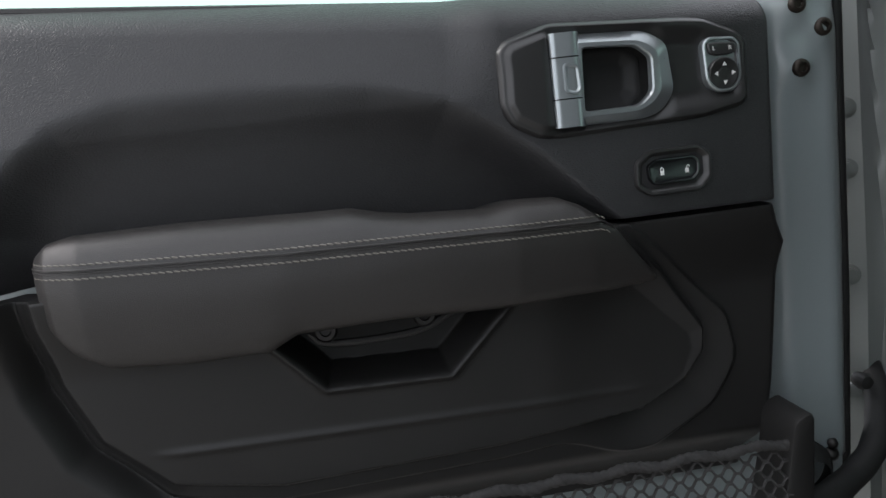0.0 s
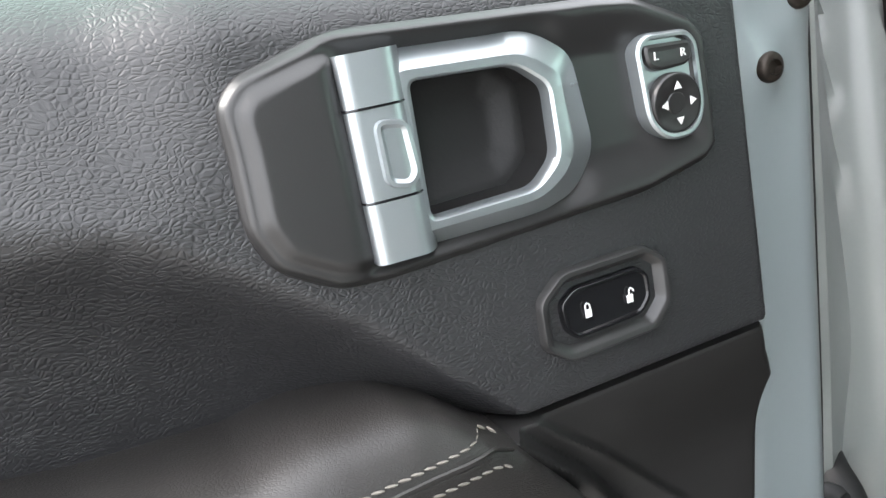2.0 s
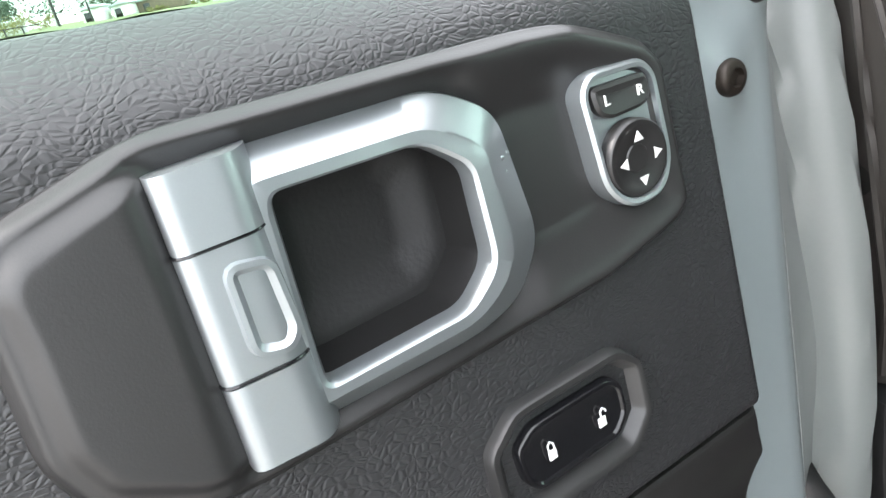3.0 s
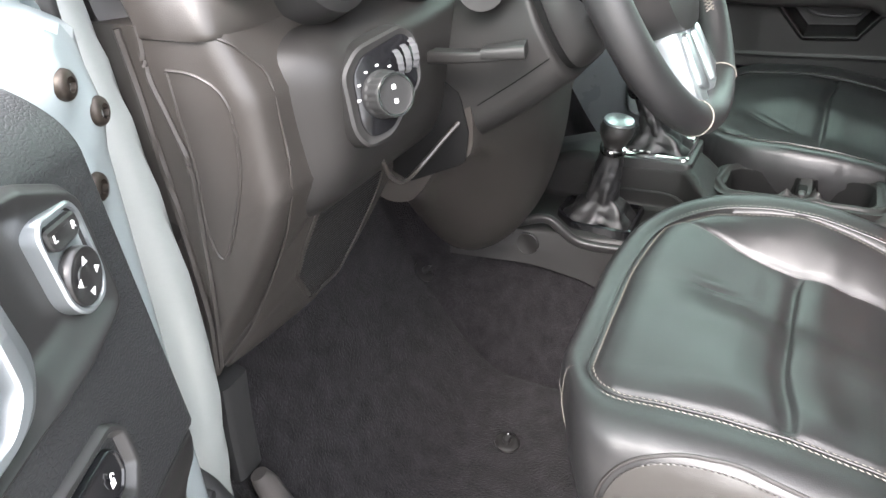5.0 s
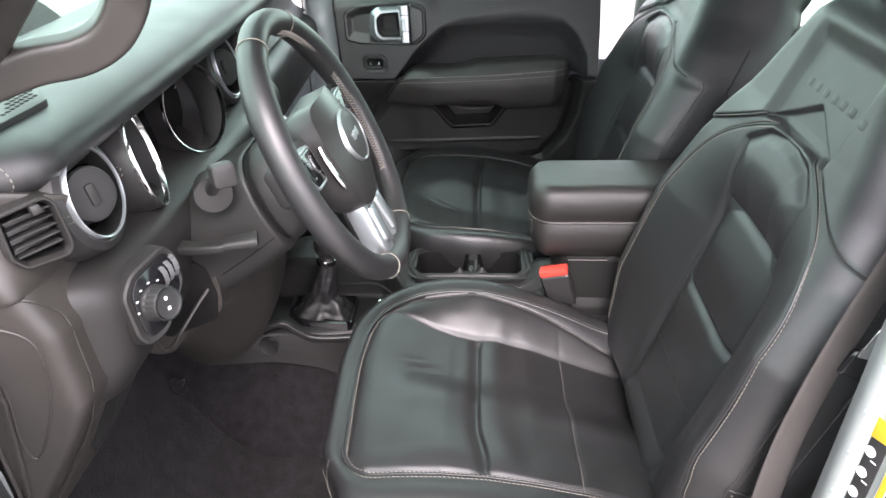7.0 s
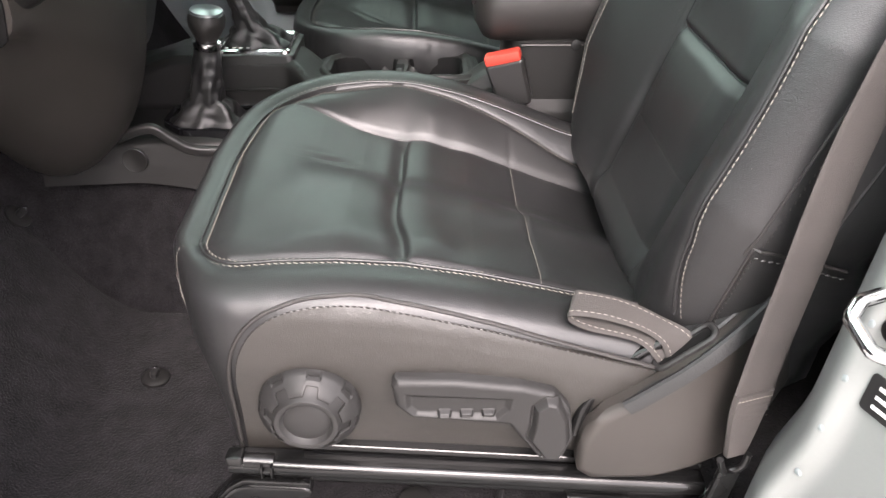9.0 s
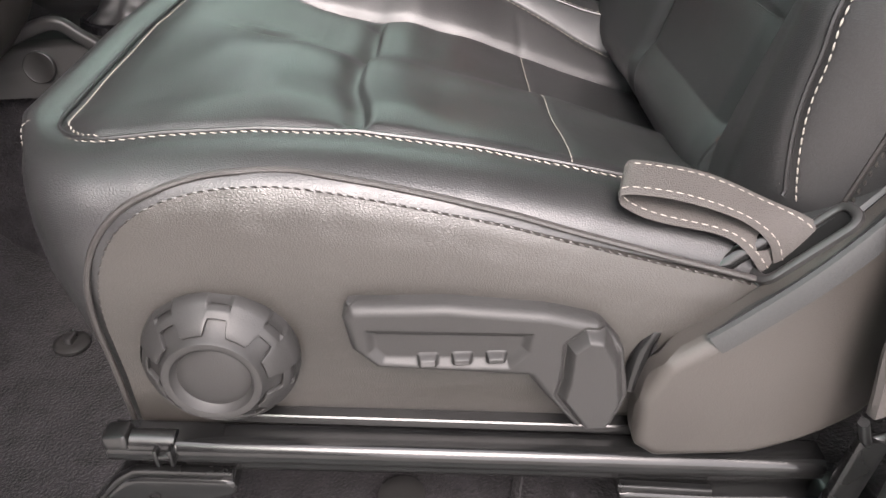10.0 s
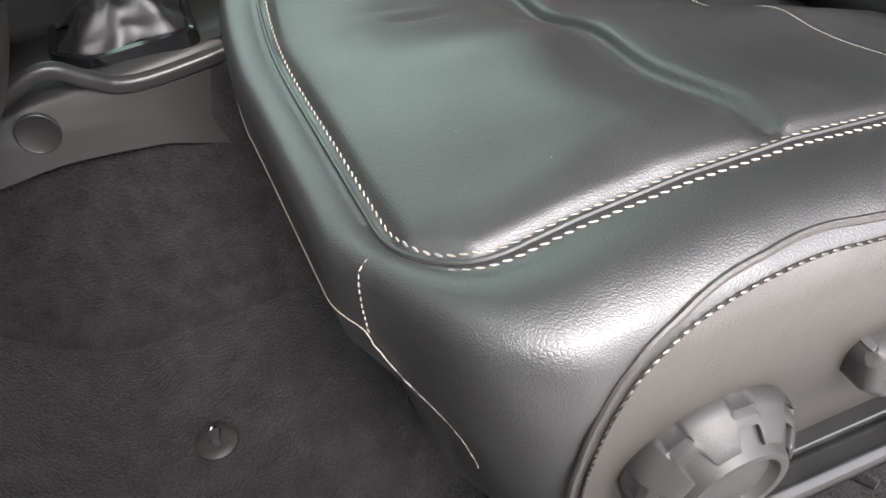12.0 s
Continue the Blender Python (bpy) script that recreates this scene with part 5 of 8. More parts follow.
line_on_post("seal_lip", [(0.412, 1.042, 1.457), (0.414, 1.039, 1.419), (0.416, 1.035, 1.356), (0.417, 1.030, 1.300), (0.420, 1.029, 1.225), (0.429, 1.037, 1.157), (0.434, 1.052, 1.08)], 0.0040, 0.001)
line_on_post("seal_bead", [(0.414, 1.022, 1.460), (0.414, 1.021, 1.420), (0.415, 1.010, 1.381), (0.416, 1.000, 1.339), (0.418, 1.005, 1.286), (0.423, 1.015, 1.220), (0.432, 1.031, 1.149), (0.440, 1.050, 1.08)], 0.0034, 0.001)
line_on_post("moulded_rib", [(0.414, 1.000, 1.424), (0.418, 0.976, 1.421), (0.422, 0.955, 1.408), (0.424, 0.947, 1.384), (0.424, 0.949, 1.337), (0.423, 0.963, 1.291), (0.425, 0.986, 1.244),
                            (0.423, 0.997, 1.240), (0.419, 1.000, 1.275), (0.416, 0.994, 1.334), (0.415, 0.998, 1.387), (0.414, 1.000, 1.422)], 0.0016)

# slotted grille on the inner knee wall, under the dash
gr = thing("knee_grille", (0.58, 1.0, 1.15), "slotted dark grille panel under the dash", "grille")
g0, gv, gu = A((0.0, 0.937, 1.272)), A((1.0, 0, 0)), A((0, 0.491, -0.871))
gn = A((0, -0.871, -0.491))
pl = prism([(0.462, 0.01), (0.475, -0.012), (0.525, -0.016), (0.66, -0.006), (0.712, 0.065), (0.705, 0.165), (0.690, 0.245), (0.62, 0.262), (0.52, 0.250), (0.445, 0.235), (0.480, 0.17), (0.478, 0.08)], -0.02, 0.0, 0.012, 0.003, 140)
part("panel", place(pl, g0, gv, gu, gn), DASHPLASTIC, gr)
GP = [(0.520, 0.006), (0.577, -0.002), (0.657, 0.008), (0.682, 0.077), (0.686, 0.152), (0.680, 0.232), (0.612, 0.241), (0.541, 0.151), (0.527, 0.096)]
o = rounded(GP, 0.012, 120)
part("grille_rim", place(stack(o, [(-0.0015, -0.002), (-0.0010, 0.0010), (0.0005, 0.0012), (0.002, -0.001)], False, False), g0, gv, gu, gn), DASHPLASTIC, gr)
for i in range(38):
    s = 0.010 + 0.006 * i
    xs_ = [x for x in np.linspace(0.50, 0.70, 200) if sdf(GP, A([x]), A([s]))[0] < -0.006]
    if len(xs_) > 12:
        part("slot_bar", place(box(xs_[-1] - xs_[0], 0.0030, 0.0020, 0.0007, (0.5 * (xs_[0] + xs_[-1]), s, 0.0008)), g0, gv, gu, gn), PLASTIC, gr)
# knee bolster below the column, with an open tray
kb = thing("knee_bolster", (0.80, 0.95, 1.15), "dark plastic knee panel below the steering column", "knee panel")
loops = []
for x in np.linspace(0.72, 1.035, 24):
    k = ss(x, 0.72, 1.0)
    zb = 1.17 - 0.215 * k
    yb = 0.955 + 0.02 * k
    loops.append(np.c_[np.full(40, x), spline([(0.93, 1.36), (0.872, 1.325), (0.862 - 0.02 * k, 1.27), (0.872 - 0.015 * k, 0.5 * (1.27 + zb) + 0.02), (0.905, zb + 0.06), (yb, zb), (yb + 0.06, zb + 0.01), (yb + 0.12, zb + 0.10)], 40)])
part("panel", rings(loops, True, True, False), DASHPLASTIC, kb, "", 50)
# near-black sheet over the panel's end, painted shade for the tray's inside
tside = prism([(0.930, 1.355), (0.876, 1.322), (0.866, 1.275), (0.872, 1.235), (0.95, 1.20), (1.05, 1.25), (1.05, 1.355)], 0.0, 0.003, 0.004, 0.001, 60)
part("tray_side_shade", place(tside, (0.7185, 0, 0), (0, 1, 0), (0, 0, 1), (-1, 0, 0)), VOID, kb, "near-black sheet standing for the shade in the tray")
part("tray_lip", tube(spline([(0.590, 0.908, 1.285), (0.612, 0.912, 1.256), (0.640, 0.915, 1.238), (0.668, 0.912, 1.240), (0.700, 0.892, 1.268), (0.730, 0.868, 1.300), (0.735, 0.866, 1.315)], 60), 0.0030, 8), DASHPLASTIC, kb)
# second near-black sheet, the shade at the tray's back put into colour
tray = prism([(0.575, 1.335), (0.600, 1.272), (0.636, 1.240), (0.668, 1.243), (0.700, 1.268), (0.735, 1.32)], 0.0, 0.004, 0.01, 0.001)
part("tray_back_shade", place(tray, (0, 0.985, 0.01), (1, 0, 0), (0, 0, 1), (0, -1, 0)), VOID, kb)
# left corner vent: tapered louvred frame
vn = A((-0.62, -0.78, 0.08))
vn /= np.linalg.norm(vn)
vu = np.cross(A((0, 0, 1.0)), vn)
vu /= np.linalg.norm(vu)
vv = np.cross(vn, vu)
vu, vv = vu * 0.80, vv * 0.83
v0 = A((0.4596, 0.9380, 1.5105))
vent = thing("side_vent", tuple(v0), "black louvred side air vent in the dash end", "air vent")
VO = [(-0.034, 0.034), (0.026, 0.040), (0.036, 0.030), (0.043, -0.030), (0.036, -0.040), (-0.018, -0.038), (-0.032, -0.022)]
o = rounded(VO, 0.006, 90)
part("vent_frame", place(stack(o, [(-0.0035, -0.03), (-0.003, 0.0010), (-0.0015, 0.0022), (0.0010, 0.0022), (0.0045, -0.0030), (0.0060, -0.028)], False, False), v0, vu, vv, vn), DASHBLACK, vent)
part("duct", place(stack(o, [(0.0066, -0.004), (0.0068, -0.026), (0.012, -0.027)], False, True), v0, vu, vv, vn), VOID, vent, "black duct behind the louvres")
for i in range(5):
    h = 0.022 - 0.0118 * i
    sl = prism([(-0.029 + 0.0012 * i, h + 0.0012), (0.033 + 0.0010 * i, h + 0.0054), (0.033 + 0.0010 * i, h + 0.0030), (-0.029 + 0.0012 * i, h - 0.0012)], -0.012, 0.0010, 0.0008, 0.0004, 32)
    part("louvre", place(sl, v0 - vn * 0.004, vu, vv, vn), RUBBER, vent)
part("damper", place(prism([(0.004, 0.036), (0.016, 0.037), (0.020, 0.026), (0.006, 0.024)], 0, 0.008, 0.002, 0.001, 30), v0, vu, vv, vn), SMOOTH, vent)

# round vents with silver rings
fn = A((0, -0.97, 0.24))
fv = A((0, 0.24, 0.97))
def round_vent(x, y, z, r):
    v = thing("round_vent", (x, y, z), "round air vent with silver ring and black blade", "air vent", "round vents")
    o = (x, y, z)
    part("pod", place(lathe([(r * 1.42, -0.075), (r * 1.40, -0.02), (r * 1.28, 0.006), (r * 1.12, 0.010), (r * 1.04, 0.008)], 64), o, (1, 0, 0), fv, fn), SMOOTH, v, "black pod")
    part("ring", place(lathe([(r * 1.045, 0.002), (r * 1.045, 0.0125), (r * 1.02, 0.0148), (r * 0.985, 0.0135), (r * 0.975, 0.010)], 72), o, (1, 0, 0), fv, fn), SILVER, v, "bright silver ring")
    part("inner_cone", place(lathe([(r * 0.978, 0.0112), (r * 0.955, 0.004), (r * 0.88, -0.008), (r * 0.86, -0.014), (r * 0.85, -0.026)], 64), o, (1, 0, 0), fv, fn), STEEL, v, "brushed silver inner cone")
    part("throat", place(lathe([(r * 0.825, -0.012), (r * 0.80, -0.028), (r * 0.6, -0.034), (0.001, -0.034)], 48), o, (1, 0, 0), fv, fn), VOID, v)
    blade = part("blade", place(lathe([(0.001, 0.004), (r * 0.45, 0.006), (r * 0.60, 0.004), (r * 0.64, 0.0), (r * 0.60, -0.004), (0.001, -0.003)], 48), A(o) + A((0, -0.004, 0)), (0.80, -0.50, 0.12), fv, (-0.46, -0.84, 0.22)), RUBBER, v, "black round swivel blade")
    for k in range(-2, 3):
        hw = r * 0.78 * math.sqrt(1 - (k * 0.36) ** 2)
        part("vane", place(box(2 * hw, 0.0022, 0.012, 0.0008, (0, k * r * 0.30, -0.014)), o, (1, 0, 0), fv, fn), SMOOTH, v)
    part("blade_tab", place(prism([(-0.006, -0.013), (0.006, -0.013), (0.006, 0.013), (-0.006, 0.013)], 0.004, 0.0085, 0.003, 0.001, 30), A(o) + A((0, -0.004, 0)), (0.80, -0.50, 0.12), fv, (-0.46, -0.84, 0.22)), PLASTIC, blade)
    for s in (-1, 1):
        for dz in (-0.004, 0.004):
            q = [(x + s * r * a, y - 0.004 - 0.008 * (a < 1.3), z + dz) for a in np.linspace(1.16, 1.44, 8)]
            part("stitching", stitches(q, (0, -1, 0.2), 0.004, 0.002, 0.0007, 0.002), THREAD, v)
    return v
round_vent(0.562, 0.930, 1.508, 0.0515)
round_vent(1.115, 0.945, 1.500, 0.0515)
round_vent(1.30, 0.945, 1.500, 0.0515)

# instrument cluster: two hooded rings
cl = thing("instrument_cluster", (0.815, 0.99, 1.49), "instrument cluster with two silver-ringed dials", "gauge cluster")
part("hood", place(lathe([(0.085, -0.05), (0.088, 0.0), (0.0895, 0.018), (0.086, 0.020)], 64, lambda a, r, h: r * (1.35 + 0.45 * np.abs(np.cos(a)) ** 0.7)), (0.815, 0.970, 1.497), (1, 0, 0), (0, 0.24, 0.62), fn), SMOOTH, cl, "black cluster surround")
straight = fn
for x, turn in ((0.712, 0.30), (0.918, -0.30)):
    o = (x, 0.935, 1.490)
    fn = A((turn, -0.93, 0.24))
    fn /= np.linalg.norm(fn)
    du = np.cross(fv, fn)
    du /= np.linalg.norm(du)
    d = part("dial_ring", place(lathe([(0.0690, 0.0060), (0.0697, 0.0100), (0.0685, 0.0122), (0.0668, 0.0118), (0.0658, 0.0085), (0.0652, 0.0050)], 72), o, du, np.cross(fn, du), fn), CHROME, cl, "bright silver dial ring")
    part("dial_tube", place(lathe([(0.067, -0.075), (0.0692, -0.004), (0.0690, 0.0065)], 64), o, du, np.cross(fn, du), fn), SMOOTH, d)
    part("dial_well", place(lathe([(0.0654, 0.0060), (0.0610, -0.048), (0.050, -0.050)], 64), o, du, np.cross(fn, du), fn), RUBBER, d)
    face = part("dial_face", place(lathe([(0.0600, -0.046), (0.040, -0.050), (0.001, -0.050)], 48), o, du, np.cross(fn, du), fn), VOID, d, "black dial face")
    for i in range(9):
        a = radians(215 - 30 * i)
        tick = box(0.007, 0.0012, 0.0008, 0.0002)
        V, F = tick
        V = V + A((0.050, 0, -0.0470))
        V = np.c_[V[:, 0] * math.cos(a) - V[:, 1] * math.sin(a), V[:, 0] * math.sin(a) + V[:, 1] * math.cos(a), V[:, 2]]
        part("tick", place((V, F), o, du, np.cross(fn, du), fn), WHITE, d)
fn = straight
part("display", place(prism([(-0.035, -0.045), (0.035, -0.045), (0.035, 0.045), (-0.035, 0.045)], -0.03, -0.02, 0.004, 0.001), (0.815, 0.955, 1.50), (1, 0, 0), fv, fn), GLOSS, cl, "dark glass display")

# headlamp switch panel
hn = A((-0.40, -0.88, 0.20))
hn /= np.linalg.norm(hn)
hu = np.cross(A((0, 0, 1.0)), hn)
hu /= np.linalg.norm(hu)
hv = np.cross(hn, hu)
h0 = A((0.553, 0.874, 1.384))
lamp = thing("headlamp_switch", tuple(h0), "black headlamp switch panel with rotary knob", "switch panel")
HP = [(-0.046, 0.016), (-0.026, 0.036), (0.030, 0.048), (0.044, 0.034), (0.042, -0.008), (-0.004, -0.052), (-0.034, -0.056), (-0.046, -0.038)]
part("surround", place(stack(rounded(HP, 0.010, 90), [(-0.002, -0.02), (0, 0.004), (0.003, 0.006), (0.008, 0.004)]), h0, hu, hv, hn), PLASTIC, lamp)
part("plate", place(prism([(-0.035, 0.012), (-0.021, 0.028), (0.028, 0.040), (0.037, 0.028), (0.035, -0.008), (-0.005, -0.044), (-0.029, -0.046), (-0.036, -0.033)], 0.0, 0.0065, 0.008, 0.001), h0, hu, hv, hn), GLOSS, lamp)
kc = A((-0.008, -0.010, 0))
V, F = lathe([(0.0225, 0.006), (0.0225, 0.010), (0.0208, 0.012), (0.0208, 0.024), (0.0200, 0.0275), (0.0185, 0.0285), (0.0175, 0.027), (0.001, 0.027)], 72, lambda a, r, h: r * (1 + 0.02 * np.sign(np.cos(18 * a)) * (0.012 <= h <= 0.024)))
rk = part("rotary_knob", place((V + kc, F), h0, hu, hv, hn), RUBBER, lamp, "black ribbed rotary knob")
V, F = lathe([(0.0196, 0.0280), (0.0196, 0.0296), (0.0178, 0.0296), (0.0178, 0.0272)], 48)
part("knob_ring", place((V + kc, F), h0, hu, hv, hn), CHROME, rk)
for i in range(5):
    a = radians(60 + 30 * i)
    V, F = box(0.0035, 0.0020, 0.0008, 0.0004)
    part("symbol", place((V + kc + A((0.0265 * math.cos(a), 0.0265 * math.sin(a), 0.0068)), F), h0, hu, hv, hn), WHITE, lamp)
for dy in (-0.006, 0.007):
    V, F = prism([(-0.0022, -0.0022), (0.0022, -0.0022), (0.0022, 0.0022), (-0.0022, 0.0022)], 0.0270, 0.0276, 0.001, 0.0002, 20)
    part("symbol", place((V + kc + A((0, dy, 0)), F), h0, hu, hv, hn), WHITE, rk)
for i in range(3):
    V, F = lathe([(0.0145, -0.004), (0.015, 0.0), (0.0145, 0.004)], 40, lambda a, r, h: r * (1 + 0.04 * np.sign(np.cos(16 * a))))
    V = V[:, [2, 0, 1]] * A((0.9, 1.0, 0.75))
    part("thumb_wheel", place((V + A((0.0150 + 0.0094 * i, 0.013 + 0.003 * i, 0.001)), F), h0, hu, hv, hn), GREYPLASTIC, lamp, "ribbed grey thumb wheel")

# ---- steering column and wheel ----
WT = radians(26)
wn = A((0, -math.cos(WT), math.sin(WT)))
wu = A((0, math.sin(WT), math.cos(WT)))
hubc = A((0.820, 0.663, 1.482))
W0 = hubc - wn * 0.036
col = thing("steering_column", (0.812, 0.85, 1.36), "black steering column shroud with stalks", "steering column")
def column_loop(q, s, dz):
    p = W0 - wn * q
    so = rounded([(-0.092, -0.085), (0.092, -0.085), (0.108, 0.0), (0.074, 0.072), (-0.074, 0.072), (-0.108, 0.0)], 0.040, 80) * s
    return p + so[:, :1] * A((1, 0, 0)) + so[:, 1:] * wu + A((0, 0, dz))
shroud = part("shroud", rings([column_loop(*q) for q in ((0.255, 1.0, -0.035), (0.20, 1.0, -0.03), (0.15, 0.99, -0.022), (0.108, 0.96, -0.014), (0.104, 0.95, -0.013), (0.102, 0.92, -0.012))]), PLASTIC, col, "black two-piece shroud", 45)
part("shroud_gap", rings([column_loop(0.110, 0.86, -0.012), column_loop(0.088, 0.86, -0.008)]), VOID, col)
part("shroud_collar", rings([column_loop(*q) for q in ((0.0945, 0.88, -0.009), (0.0930, 0.905, -0.009), (0.088, 0.91, -0.008), (0.068, 0.86, -0.003), (0.060, 0.78, 0.0))]), PLASTIC, col, "black collar behind the wheel", 45)
for q_ in (1, -1):
    part("shroud_seam", tube([column_loop(d_, k_ + 0.002, z_)[0 if q_ > 0 else 40] for d_, k_, z_ in ((0.20, 1.0, -0.03), (0.15, 0.99, -0.022), (0.106, 0.96, -0.014))], 0.0007, 5), VOID, shroud)
gap = [W0 - wn * 0.066 + 0.070 * (math.cos(a) * A((1, 0, 0)) * 1.05 + math.sin(a) * wu * 0.92) for a in np.linspace(0, 2 * math.pi, 60, endpoint=False)]
part("collar", tube(gap, 0.012, 8, True, up=tuple(wn)), GLOSS, col)
# turn stalk: round boot with a squared grey tip towards the door
sb = W0 - wn * 0.150 + A((-0.088, 0, 0)) + wu * 0.046
part("stalk_boot", tube([sb, sb + A((-0.030, -0.012, 0))], 0.025, 24), SMOOTH, col)
stalk = part("turn_stalk", tube([sb + A((-0.02, -0.006, 0.002)), A((0.632, 0.800, 1.502))], 0.009, 12), SMOOTH, col, "black turn stalk with grey end")
tipx = A((-0.80, -0.58, 0.14))
tipx /= np.linalg.norm(tipx)
ty = np.cross(A((0, 0, 1.0)), tipx)
ty /= np.linalg.norm(ty)
part("stalk_tip", place(box(0.030, 0.030, 0.024, 0.005), A((0.622, 0.792, 1.506)), ty, np.cross(tipx, ty), tipx), KNOBPLASTIC, stalk, "squared grey stalk end")
# tilt lever
tl = spline([(0.690, 0.905, 1.370), (0.675, 0.865, 1.376), (0.674, 0.825, 1.380), (0.684, 0.782, 1.383)], 24)
lv = part("tilt_lever", sweep(tl, rounded([(-0.011, -0.006), (0.011, -0.006), (0.011, 0.006), (-0.011, 0.006)], 0.004, 28), up=(0, 0, 1), scale=np.linspace(1.15, 0.85, 24)), PLASTIC, col, "flat black column lever")
part("lever_pad", sweep(tl[15:] + A((0, 0, 0.003)), rounded([(-0.013, -0.006), (0.013, -0.006), (0.013, 0.006), (-0.013, 0.006)], 0.005, 28), up=(0, 0, 1), scale=np.linspace(0.9, 1.25, 9)), KNOBPLASTIC, lv)

wheel = thing("steering_wheel", tuple(W0), "black leather steering wheel with silver lower spokes", "steering wheel")
def wp(r, a, dn=0.0):
    return W0 + r * (math.cos(a) * A((1.0, 0, 0)) + math.sin(a) * wu) + wn * dn
ang = np.linspace(0, 2 * math.pi, 120, endpoint=False)
RIM = 0.190
loops = []
for a in ang:
    rad = math.cos(a) * A((1.0, 0, 0)) + math.sin(a) * wu
    grip = 1.0 + 0.10 * (gauss(a - radians(35), 0.25) + gauss(a - radians(145), 0.25))
    flat = 1.0
    s = circle(0.0180 * grip, 18, 0.0195 * grip)
    loops.append(wp(RIM * flat, a) + s[:, :1] * rad + s[:, 1:] * wn)
loops.append(loops[0])
rim_ob = part("rim", rings(loops, False, False), LEATHER, wheel, "black leather wheel rim", 60)
for a0, a1 in ((radians(-38), radians(22)), (radians(158), radians(218)), (radians(40), radians(75)), (radians(105), radians(140))):
    for sg in (1, -1):
        z = []
        for k, a in enumerate(np.linspace(a0, a1, max(8, int((a1 - a0) * RIM / 0.0052)))):
            z.append(wp(RIM - 0.0175, a, 0.004 + 0.0045 * (1 if k % 2 else -1) * sg))
        part("lacing", tube(z, 0.0014, 5, up=tuple(wu)), THREAD, rim_ob, "pale crossed thread lacing")
for a in (radians(-66), radians(-114), radians(66), radians(114)):
    rad = math.cos(a) * A((1.0, 0, 0)) + math.sin(a) * wu
    ringp = [wp(RIM, a) + 0.0187 * math.cos(b) * rad + 0.0202 * math.sin(b) * wn for b in np.linspace(0, 2 * math.pi, 24, endpoint=False)]
    part("rim_seam", tube(ringp, 0.0008, 5, True, up=(0.3, 1, 0.2)), THREAD, rim_ob)
pad_o = rounded([(-0.060, 0.074), (0.060, 0.074), (0.080, 0.034), (0.078, -0.035), (0.050, -0.094), (-0.050, -0.094), (-0.078, -0.035), (-0.080, 0.034)], 0.035, 110)
def dome(u, v):
    return 0.036 - 0.024 * (u / 0.092) ** 2 - 0.018 * (v / 0.09) ** 2
airbag = part("airbag_cover", place(merge(disc(pad_o, dome, 30), stack(pad_o, [(0.012, -0.045), (0.0, -0.02), (0.0, 0.0)], True, False), rings([np.c_[pad_o, np.zeros(110)], np.c_[pad_o, dome(pad_o[:, 0], pad_o[:, 1])]], False, False)), W0, (1, 0, 0), wu, wn), SMOOTH, wheel, "smooth black airbag cover", 45)
V, F = lathe([(0.0435, 0.0015), (0.0445, 0.0030), (0.0465, 0.0030), (0.0475, 0.001), (0.0475, -0.010)], 60, lambda a, r, h: r * (1 - 0.16 * np.abs(np.sin(a))))
em = part("badge_ring", place((V + A((0, 0.002, 0.0340)), F), W0, (1, 0, 0), wu, wn), SILVER, airbag, "oval silver badge ring")
V, F = lathe([(0.001, 0.0030), (0.030, 0.0026), (0.0437, 0.0014)], 48, lambda a, r, h: r * (1 - 0.16 * np.abs(np.sin(a))))
part("badge_field", place((V + A((0, 0.002, 0.0340)), F), W0, (1, 0, 0), wu, wn), SMOOTH, em)
for i in range(4):
    part("badge_block", place(box(0.0060, 0.010 + 0.003 * (i % 2), 0.0014, 0.001, (-0.0140 + 0.0093 * i, 0.002, 0.0372)), W0, (1, 0, 0), wu, wn), SILVER, em)
